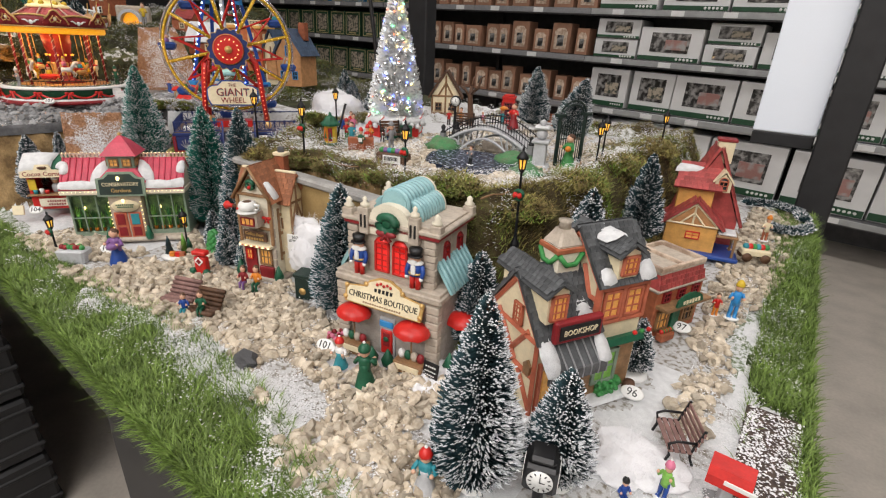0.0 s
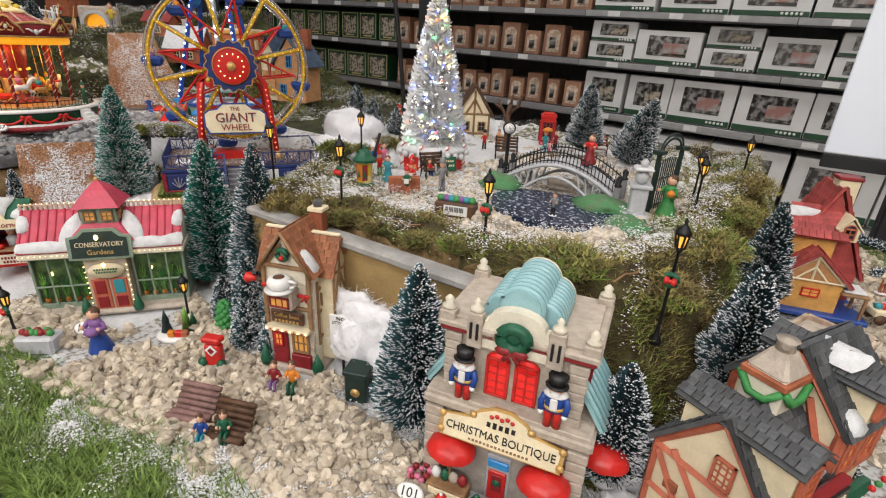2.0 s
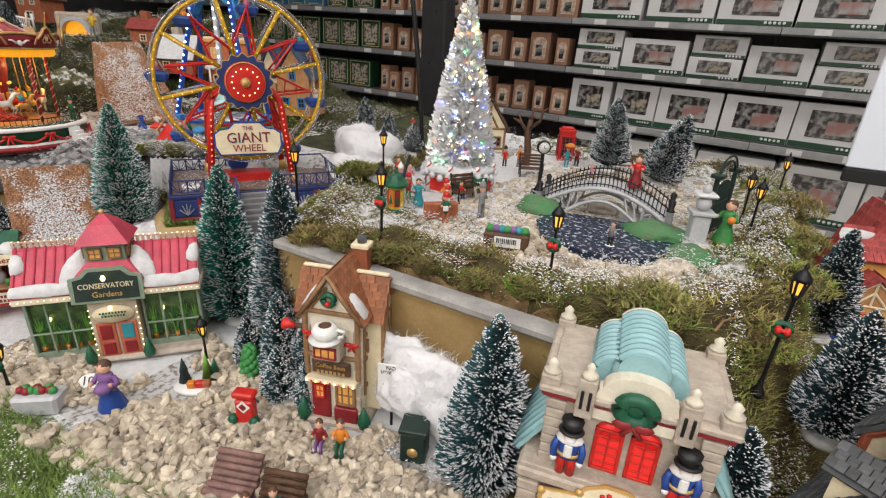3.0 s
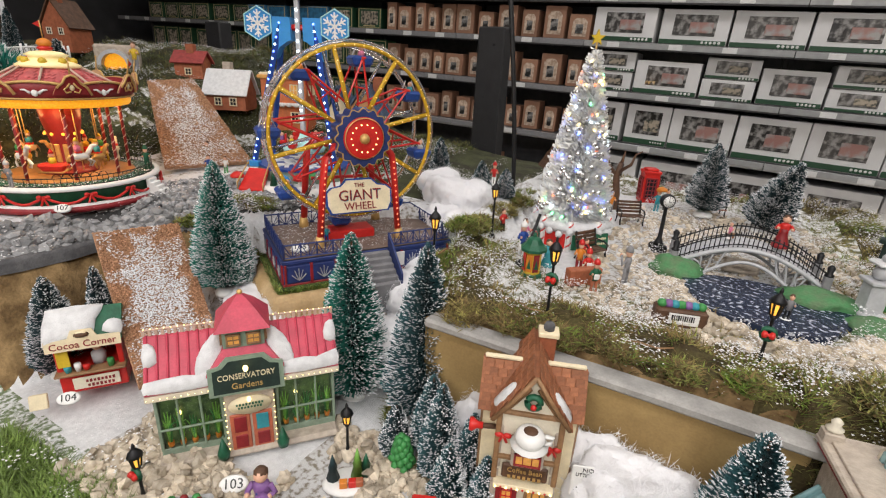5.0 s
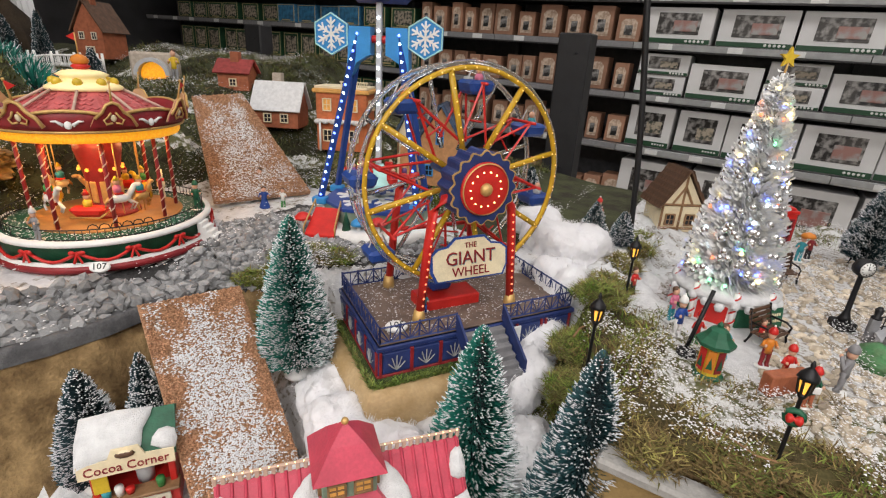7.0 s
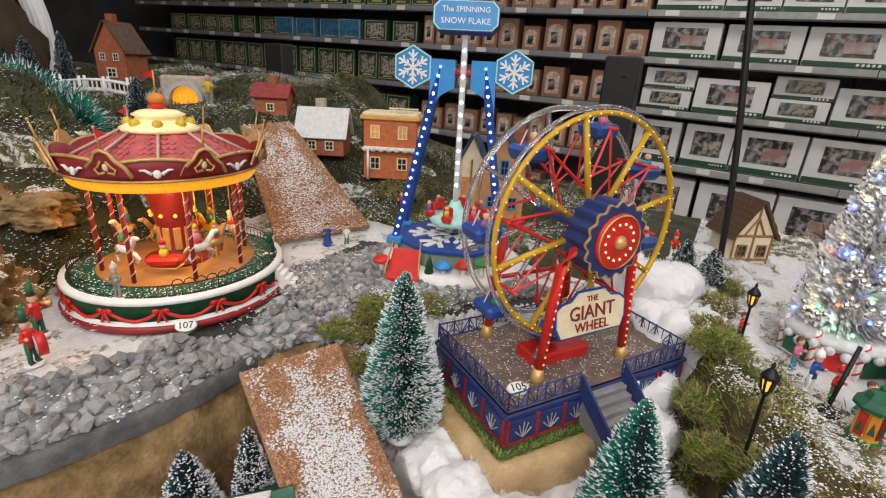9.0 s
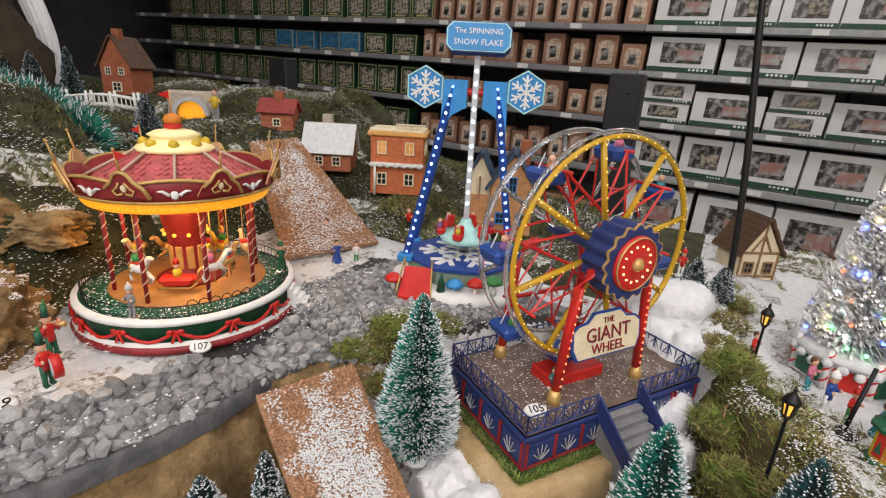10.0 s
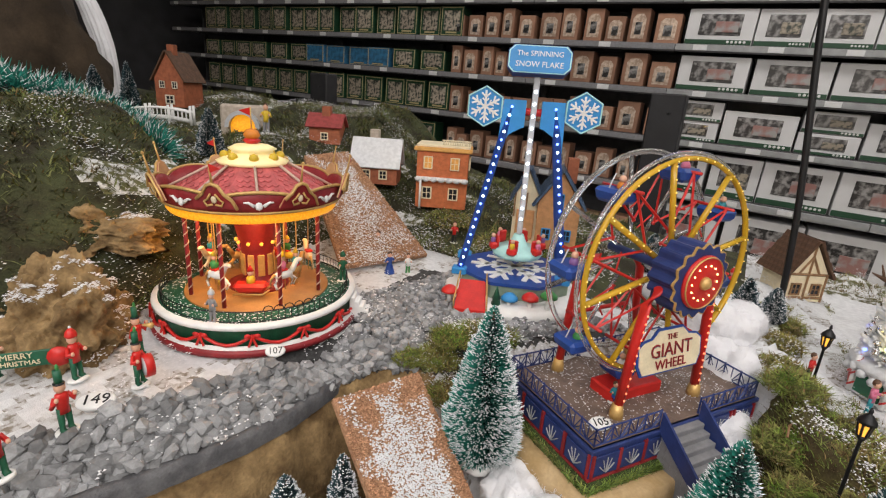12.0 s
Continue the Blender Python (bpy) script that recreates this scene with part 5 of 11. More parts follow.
for sx in (-0.030, 0.036):
    s = Shape()
    s.add([(sx - 0.0015, 0, 0.066), (sx - 0.0015, -0.055, 0.02), (sx - 0.0015, -0.055, -0.002), (sx - 0.0015, 0, 0.04), (sx + 0.0015, 0, 0.066), (sx + 0.0015, -0.055, 0.02), (sx + 0.0015, -0.055, -0.002), (sx + 0.0015, 0, 0.04)], [[0, 1, 2, 3], [7, 6, 5, 4], [0, 4, 5, 1], [1, 5, 6, 2], [2, 6, 7, 3], [3, 7, 4, 0]], "blue_navy")
    part("stair_cheek", s, wheel)
s = Shape()
s.box((0.052, -0.005, 0.024), (0.018, 0.003, 0.024), "white", bevel=0.001)
part("notice", s, wheel, "small white notice")
HUB, RW = 0.215, 0.128
FV, BV = 0.055, 0.115
s = Shape()
s.box((-0.01, 0.075, HF + 0.007), (0.085, 0.04, 0.016), "red", bevel=0.002)
part("boarding_step", s, wheel, "red boarding platform")


def ring(r, y, rad, mt, n=48, m=None):
    s = Shape()
    vs, fs = [], []
    for i in range(n):
        a = 2 * math.pi * i / n
        for j in range(6):
            b = 2 * math.pi * j / 6
            q = r + rad * math.cos(b)
            vs.append((q * math.cos(a), y + rad * 1.2 * math.sin(b), HUB + q * math.sin(a)))
    for i in range(n):
        for j in range(6):
            fs.append((i * 6 + j, i * 6 + (j + 1) % 6, ((i + 1) % n) * 6 + (j + 1) % 6, ((i + 1) % n) * 6 + j))
    s.add(vs, fs, mt, m, True)
    return s


part("rim", ring(RW, FV, 0.0030, "amber_clear"), wheel, "translucent yellow front rim")
part("rim", ring(RW, BV, 0.0034, "clear"), wheel, "clear plastic back rim")
part("rim", ring(RW + 0.006, FV + 0.004, 0.0022, "clear"), wheel, "clear plastic outer rim")
bulbs = Shape()
for i in range(56):
    a = 2 * math.pi * i / 56
    bulbs.ball((RW * math.cos(a), FV - 0.0045, HUB + RW * math.sin(a)), 0.0009, "lamp_bulb", 5)
tagged(part("rim_bulbs", bulbs, wheel, "amber rim bulbs"), kind="stuff")
for i in range(8):
    a = 2 * math.pi * (i + 0.3) / 8
    c, n_ = math.cos(a), math.sin(a)
    s = Shape()
    s.tube([(0.03 * c, FV, HUB + 0.03 * n_), (RW * c, FV, HUB + RW * n_)], 0.0036, "amber_clear", 6)
    sp = part("spoke", s, wheel)
    s = Shape()
    for k in range(7):
        q = 0.036 + 0.0145 * k
        s.ball((q * c, FV - 0.0042, HUB + q * n_), 0.001, "lamp_bulb", 5)
    part("bulb_strip", s, sp)
    s = Shape()
    s.tube([(0.03 * c, BV, HUB + 0.03 * n_), (RW * c, BV, HUB + RW * n_)], 0.003, "clear", 5)
    part("spoke", s, wheel, "clear back spoke")
    a2 = a + math.pi / 8
    s = Shape()
    tip = Vector((0.112 * math.cos(a2), (FV + BV) / 2, HUB + 0.112 * math.sin(a2)))
    for da in (-0.20, 0.20):
        for y in (FV + 0.004, BV - 0.004):
            s.tube([(0.045 * math.cos(a2 + da * 2.2), y, HUB + 0.045 * math.sin(a2 + da * 2.2)), tip + Vector((0, (y - tip.y) * 0.8, 0))], 0.0017, "red", 4)
    s.tube([tip + Vector((0, FV - tip.y, 0)), tip + Vector((0, BV - tip.y, 0))], 0.002, "red", 5)
    for u in (0.4, 0.7):
        w1 = Vector((0.045 * math.cos(a2 - 0.44), FV + 0.004, HUB + 0.045 * math.sin(a2 - 0.44))).lerp(tip, u)
        w2 = Vector((0.045 * math.cos(a2 + 0.44), FV + 0.004, HUB + 0.045 * math.sin(a2 + 0.44))).lerp(tip, u)
        s.tube([w1, w2], 0.0012, "red", 4)
    part("truss", s, wheel, "red truss")
    s = Shape()
    gx, gy, gz = tip.x * 1.12, tip.y, HUB + (tip.z - HUB) * 1.12 - 0.014
    s.box((gx, gy, gz - 0.004), (0.030, 0.036, 0.016), "blue", bevel=0.004, top=(1.15, 1.05))
    for sx in (-0.012, 0.012):
        s.tube([(gx + sx, gy, gz + 0.004), (gx + sx * 0.4, gy, gz + 0.020)], 0.001, "grey_light", 4)
    g = part("gondola", s, wheel, "blue gondola with hanging rods")
    s = Shape()
    coat = ("teal", "pink", "orange", "purple", "green_mid", "white", "red", "grey_light")[i]
    s.lathe((gx, gy - 0.006, gz + 0.001), [(0.005, 0), (0.0055, 0.006), (0.0035, 0.010)], coat, 8)
    s.ball((gx, gy - 0.006, gz + 0.0145), 0.0042, "skin", 8)
    part("passenger", s, g)
s = Shape()
tocam = pose(0, 0, HUB, 90)
scal = [((0.040 + 0.0024 * math.cos(16 * 2 * math.pi * i / 96)) * math.cos(2 * math.pi * i / 96), (0.040 + 0.0024 * math.cos(16 * 2 * math.pi * i / 96)) * math.sin(2 * math.pi * i / 96)) for i in range(96)]
s.prism(scal, -0.05, -0.014, "blue_navy", at=tocam)
hub = part("hub_drum", s, wheel, "scalloped navy hub drum")
s = Shape()
s.prism([(x * 1.04, y * 1.04) for x, y in scal], -0.017, -0.0145, "gold", at=tocam)
part("hub_edge", s, hub, "gold scalloped edging")
s = Shape()
s.lathe((0, 0, -0.0145), [(0.031, 0), (0.031, 0.003), (0.028, 0.0042)], "red", 40, tocam)
part("hub_disc", s, hub, "red dotted hub disc")
s = Shape()
for k in range(14):
    a = 2 * math.pi * k / 14
    s.ball((0.020 * math.cos(a), 0.020 * math.sin(a), -0.010), 0.0012, "lamp_warm", 5, tocam)
s.lathe((0, 0, -0.0105), [(0.0295, 0), (0.0302, 0.001), (0.029, 0.002)], "gold", 40, tocam, cap=False)
part("hub_dots", s, hub)
s = Shape()
s.lathe((0, 0, -0.011), [(0.0078, 0), (0.0072, 0.004), (0.004, 0.007), (0.001, 0.0078)], "gold", 16, tocam)
part("hub_cap", s, hub, "gold hub cap")
s = Shape()
s.tube([(0, 0.012, HUB), (0, 0.15, HUB)], 0.006, "blue_navy", 8)
part("axle", s, wheel)
for y in (0.034, 0.142):
    for sx in (-1, 1):
        s = Shape()
        s.tube([(sx * 0.065, y, HF + 0.016), (sx * 0.058, y, HF + 0.10), (sx * 0.053, y, HUB - 0.030), (sx * 0.040, y, HUB - 0.014), (sx * 0.026, y, HUB - 0.012)], 0.0056, "red", 8)
        leg = part("leg", s, wheel, "red leg set with bulbs")
        s = Shape()
        s.lathe((sx * 0.066, y, HF), [(0.0085, 0), (0.008, 0.008), (0.006, 0.018)], "gold", 12)
        part("leg_foot", s, leg, "gold leg foot")
        if y < 0.1:
            s = Shape()
            for k in range(12):
                u = k / 11
                s.ball((sx * (0.064 - 0.010 * u), y - 0.0055, HF + 0.025 + (HUB - HF - 0.065) * u), 0.0014, "lamp_red", 5)
            part("leg_bulbs", s, leg)
    s = Shape()
    s.tube([(-0.050, y, HF + 0.085), (0.050, y, HF + 0.085)], 0.003, "red", 6)
    part("crossbar", s, wheel)
s = Shape()
sp = [(-0.052, -0.010), (-0.046, -0.022), (0.046, -0.022), (0.052, -0.010), (0.052, 0.010), (0.044, 0.016), (0.03, 0.018), (0.02, 0.027), (-0.02, 0.027), (-0.03, 0.018), (-0.044, 0.016), (-0.052, 0.010)]
sm = pose(-0.002, 0.030, HF + 0.077, 80) @ Matrix.Diagonal((0.97, 1.0, 1, 1))
s.prism([(x * 1.06, y * 1.1) for x, y in sp], -0.002, 0.0, "blue", at=sm)
sg = part("sign", s, wheel, "cream big wheel sign with navy edge")
s = Shape()
s.prism(sp, 0.0, 0.0012, "cream", at=sm)
part("sign_face", s, sg)
for txt, size, dy, mt in (("THE", 0.0095, 0.0190, "red_dark"), ("GIANT", 0.0235, 0.0035, "red_dark"), ("WHEEL", 0.0165, -0.0135, "red_dark")):
    if txt == "GIANT":
        letters("lettering_shade", txt, size, sm @ Matrix.Translation((0.0009, dy - 0.0009, 0.0016)), "teal", sg, squeeze=1.0)
    letters("lettering", txt, size, sm @ Matrix.Translation((0, dy, 0.0022)), mt, sg, squeeze=1.0)

# ---- swinging snowflake ride ----
ride = thing("snowflake_ride", pose(-1.335, 0.765, 1.035, 0, 0, 24), "blue toy swing ride with snowflake signs and blue lamps", "fairground ride")
s = Shape()
octo = [(0.098 * math.cos(math.pi * (2 * k + 1) / 8), 0.098 * math.sin(math.pi * (2 * k + 1) / 8)) for k in range(8)]
s.lathe((0, -0.01, -0.01), [(0.116, 0), (0.118, 0.012), (0.110, 0.02), (0.09, 0.022)], "white", 28, sy=0.95)
part("snow_rim", s, ride, "white snowy base rim")
s = Shape()
s.prism([(x * 0.96, y * 0.9) for x, y in octo], 0.006, 0.034, "green_sage")
part("plinth", s, ride)
s = Shape()
s.prism([(x * 0.99, y * 0.93) for x, y in octo], 0.034, 0.039, "blue")
deck = part("deck", s, ride, "bright blue octagonal deck")


def snowflake(parent, m, r, t, mt="white"):
    s = Shape()
    for k in range(6):
        q = m @ Matrix.Rotation(math.pi * k / 3, 4, "Z")
        s.box((r * 0.5, 0, 0), (r, r * 0.13, t), mt, at=q, bevel=0.0003)
        for sg_ in (-1, 1):
            s.box((r * 0.72, sg_ * r * 0.15, 0), (r * 0.36, r * 0.11, t), mt, at=q @ Matrix.Translation((0, 0, 0)) @ Matrix.Translation((r * 0.72, sg_ * r * 0.15, 0)) @ Matrix.Rotation(sg_ * 0.8, 4, "Z") @ Matrix.Translation((-r * 0.72, -sg_ * r * 0.15, 0)), bevel=0.0003)
            s.box((r * 0.42, sg_ * r * 0.11, 0), (r * 0.26, r * 0.10, t), mt, at=q @ Matrix.Translation((r * 0.42, sg_ * r * 0.11, 0)) @ Matrix.Rotation(sg_ * 0.8, 4, "Z") @ Matrix.Translation((-r * 0.42, -sg_ * r * 0.11, 0)), bevel=0.0003)
    return part("snowflake", s, parent, "white snowflake shape")


snowflake(deck, Matrix.Translation((0, 0, 0.040)), 0.075, 0.002)
s = Shape()
s.add([(-0.085, -0.075, 0.036), (-0.045, -0.075, 0.036), (-0.040, -0.118, 0.004), (-0.088, -0.118, 0.004), (-0.085, -0.075, 0.030), (-0.045, -0.075, 0.030), (-0.040, -0.118, -0.004), (-0.088, -0.118, -0.004)], [[0, 3, 2, 1], [4, 5, 6, 7], [0, 4, 7, 3], [1, 2, 6, 5], [3, 7, 6, 2], [0, 1, 5, 4]], "red")
rp = part("entry_ramp", s, ride, "red entry ramp")
for x0, x1 in ((-0.086, -0.089), (-0.044, -0.039)):
    s = Shape()
    s.tube([(x0, -0.073, 0.036), (x0, -0.073, 0.048), (x1, -0.118, 0.016), (x1, -0.118, 0.003)], 0.0014, "gold", 5)
    part("handrail", s, rp)
for k, (x, mt, h) in enumerate(((-0.098, "red", 0.026), (-0.006, "blue_sky", 0.024), (0.025, "red", 0.028), (0.052, "green_mid", 0.034))):
    s = Shape()
    s.cyl((x, -0.098, 0.006), 0.004, h - 0.008, "white", 8, 0.003)
    s.lathe((x, -0.098, h - 0.004), [(0.0135, 0), (0.0125, 0.004), (0.007, 0.009), (0.001, 0.011)], mt, 12)
    part("toadstool", s, ride, "small painted toadstool")
s = Shape()
s.lathe((-0.026, -0.100, 0.006), [(0.009, 0), (0.005, 0.014), (0.0065, 0.013), (0.0006, 0.034)], "green_dark", 8)
part("toy_tree", s, ride)
APEX = 0.305
for sx in (-1, 1):
    for yy in (-0.04, 0.045):
        s = Shape()
        foot, top = Vector((sx * 0.083 - 0.008, yy, 0.038)), Vector((sx * 0.032, yy * 0.15, APEX))
        s.tube([foot, foot.lerp(top, 0.5), top], 0.0058, "blue", 4)
        s.box(foot, (0.024, 0.018, 0.012), "blue_sky", bevel=0.002)
        leg = part("leg", s, ride, "blue slanted leg")
        if yy < 0:
            s = Shape()
            for k in range(21):
                p = foot.lerp(top, 0.04 + 0.94 * k / 20)
                s.ball((p.x, p.y - 0.0056, p.z), 0.0022, "lamp_cool" if k % 2 else "lamp_blue", 6)
            tagged(part("lamp_row", s, leg, "blue and white lamps"), kind="stuff")
    s = Shape()
    out = [(sx * x, y) for x, y in ((0.012, 0.0), (0.046, 0.0), (0.048, -0.03), (0.050, -0.075), (0.044, -0.070), (0.034, -0.052), (0.018, -0.042), (0.012, -0.04))]
    s.prism(out if sx < 0 else out[::-1], -0.012, 0.012, "blue_sky", at=pose(0, 0, APEX + 0.005, 90))
    part("head_plate", s, ride, "sky-blue bearing plate")
    s = Shape()
    hexa = [(0.031 * math.sin(math.pi * k / 3), 0.031 * math.cos(math.pi * k / 3)) for k in range(6)][::-1]
    hm = pose(sx * 0.074, -0.012, APEX - 0.008, 90)
    s.prism(hexa, -0.003, 0.0, "blue_sky", at=hm)
    hx = part("hexagon_sign", s, ride, "sky-blue hexagon sign with white snowflake")
    s = Shape()
    for k in range(6):
        p, q = hexa[k], hexa[(k + 1) % 6]
        s.tube([(p[0] * 0.95, p[1] * 0.95, 0.001), (q[0] * 0.95, q[1] * 0.95, 0.001)], 0.0011, "mint", 4, hm)
    part("border", s, hx)
    snowflake(hx, hm @ Matrix.Translation((0, 0, 0.001)) @ Matrix.Rotation(math.pi / 6, 4, "Z"), 0.024, 0.0015)
s = Shape()
s.tube([(-0.06, 0, APEX - 0.012), (0.06, 0, APEX - 0.012)], 0.006, "red", 10)
part("axle", s, ride)
s = Shape()
s.box((0, -0.004, 0.222), (0.009, 0.008, 0.245), "grey_light", bevel=0.001)
arm = part("swing_arm", s, ride, "pale silver swing arm with white lamps")
s = Shape()
for k in range(12):
    s.ball((0, -0.009, 0.125 + 0.018 * k), 0.0026, "lamp_cool", 6)
tagged(part("lamp_row", s, arm), kind="stuff")
sgp = [(-0.056, -0.014), (-0.046, -0.024), (0.046, -0.024), (0.056, -0.014), (0.056, 0.014), (0.046, 0.024), (-0.046, 0.024), (-0.056, 0.014)]
sm = pose(0, -0.018, 0.368, 84) @ Matrix.Diagonal((0.83, 0.83, 1, 1))
s = Shape()
s.prism(sgp, -0.036, 0.0, "blue", at=sm)
sg = part("sign_box", s, ride, "blue counterweight sign box")
s = Shape()
s.prism([(x * 0.98, y * 0.96) for x, y in sgp], 0.0, 0.001, "mint", at=sm)
s.prism([(x * 0.94, y * 0.90) for x, y in sgp], 0.001, 0.0016, "blue_sky", at=sm)
part("sign_face", s, sg)
letters("lettering", "The SPINNING", 0.0125, sm @ Matrix.Translation((0, 0.009, 0.0019)), "white", sg, squeeze=1.02)
letters("lettering", "SNOW FLAKE", 0.0135, sm @ Matrix.Translation((0, -0.009, 0.0019)), "white", sg, squeeze=1.02)
s = Shape()
s.lathe((0, 0.0, 0.062), [(0.040, 0), (0.043, 0.006), (0.040, 0.012), (0.018, 0.015), (0.010, 0.030), (0.008, 0.036)], "mint", 12)
gd = part("gondola_ring", s, ride, "pale round gondola")
for k in range(6):
    a = math.pi * k / 3 + 0.3
    s = Shape()
    m = Matrix.Translation((0.042 * math.cos(a), 0.042 * math.sin(a), 0.072)) @ Matrix.Rotation(a - math.pi / 2, 4, "Z")
    s.box((0, 0, 0.006), (0.016, 0.012, 0.012), "red", at=m, bevel=0.003)
    s.box((0, -0.006, 0.014), (0.016, 0.004, 0.020), "red", at=m, bevel=0.002)
    st = part("seat", s, gd, "red seat")
    s = Shape()
    s.lathe((0, 0.001, 0.010), [(0.004, 0), (0.0045, 0.007), (0.003, 0.010)], ("purple", "yellow", "pink")[k % 3], 8, m)
    s.ball((0, 0.001, 0.023), 0.0038, "skin", 8, m)
    part("rider", s, st)

# ---- carousel ----
car = thing("carousel", pose(-1.602, 0.456, 1.024, 0, 0, 10) @ Matrix.Scale(0.925, 4), "lit toy carousel with red roof, striped poles and green base", "carousel")
R = 0.147
s = Shape()
s.lathe((0, 0, 0), [(R + 0.006, 0), (R + 0.007, 0.006), (R + 0.003, 0.010)], "red_dark", 48)
part("foot_ring", s, car)
s = Shape()
s.lathe((0, 0, 0.008), [(R - 0.002, 0), (R - 0.004, 0.030), (R - 0.002, 0.032)], "green_dark", 48)
drum = part("drum", s, car, "dark green drum")
s = Shape()
s.lathe((0, 0, 0.008), [(R + 0.003, 0), (R + 0.004, 0.003), (R - 0.001, 0.006)], "white", 48, cap=False)
s.lathe((0, 0, 0.036), [(R - 0.004, 0), (R + 0.002, 0.001), (R + 0.001, 0.007), (R - 0.007, 0.008)], "white", 48, cap=False)
part("snow_edge", s, car, "white snowy edging")
for k in range(14):
    a0, a1 = 2 * math.pi * k / 14, 2 * math.pi * (k + 1) / 14
    s = Shape()
    s.tube([((R + 0.001) * math.cos(a0 + (a1 - a0) * u), (R + 0.001) * math.sin(a0 + (a1 - a0) * u), 0.030 - 0.014 * math.sin(math.pi * u)) for u in (0, 0.17, 0.33, 0.5, 0.67, 0.83, 1)], 0.0026, "red", 5)
    gl = part("garland", s, drum, "red ribbon garland")
    s = Shape()
    m = Matrix.Rotation(a0, 4, "Z") @ Matrix.Translation((R + 0.003, 0, 0.028))
    for sy in (-1, 1):
        s.ball((0, sy * 0.006, 0.002), 0.005, "red", 6, m, 0.7, 0.4)
        s.tube([(0, 0, 0), (0.001, sy * 0.005, -0.013)], 0.0018, "red", 4, m)
    part("bow", s, gl)
s = Shape()
s.lathe((0, 0, 0.0405), [(R - 0.004, 0), (R - 0.004, 0.002)], "green_dark", 48)
part("lawn", s, car, "snow-speckled green deck edge")
s = Shape()
s.lathe((0, 0, 0.043), [(0.106, 0), (0.105, 0.0025)], "deck_orange", 48)
part("turntable", s, car, "warm brown turntable")
s = Shape()
for k in range(96):
    a = 2 * math.pi * k / 96
    if 0.02 < (k / 96 + 0.28) % 1 < 0.10:
        continue
    q = R - 0.011
    s.tube([(q * math.cos(a), q * math.sin(a), 0.042), (q * math.cos(a), q * math.sin(a), 0.058)], 0.0006, "iron", 3)
for zz in (0.044, 0.058):
    s.tube([((R - 0.011) * math.cos(2 * math.pi * k / 64), (R - 0.011) * math.sin(2 * math.pi * k / 64), zz) for k in range(65)], 0.0009, "iron", 4)
for a0 in (-0.75, -0.45):
    for k in range(3):
        a = a0 + 0.1 * k
        q = R - 0.011
        s.tube([(q * math.cos(a + 0.05 * math.cos(w)), q * math.sin(a + 0.05 * math.cos(w)), 0.0585 + 0.007 * abs(math.sin(w))) for w in (0, 0.8, 1.57, 2.3, 3.14)], 0.0008, "iron", 3)
part("railing", s, car, "black iron railing")
s = Shape()
s.lathe((0, 0, 0.045), [(0.045, 0), (0.045, 0.004), (0.030, 0.006), (0.022, 0.012), (0.023, 0.05), (0.026, 0.07), (0.032, 0.10), (0.034, 0.13)], "red_dark", 20)
col = part("core", s, car, "red and gold centre column")
for k in range(10):
    s = Shape()
    a = 2 * math.pi * k / 10
    s.box((0.0235 * math.cos(a), 0.0235 * math.sin(a), 0.082), (0.003, 0.010, 0.034), "gold", rz=math.degrees(a), bevel=0.001)
    s.ball((0.030 * math.cos(a), 0.030 * math.sin(a), 0.118), 0.003, "lamp_amber", 6)
    part("mirror_panel", s, col)


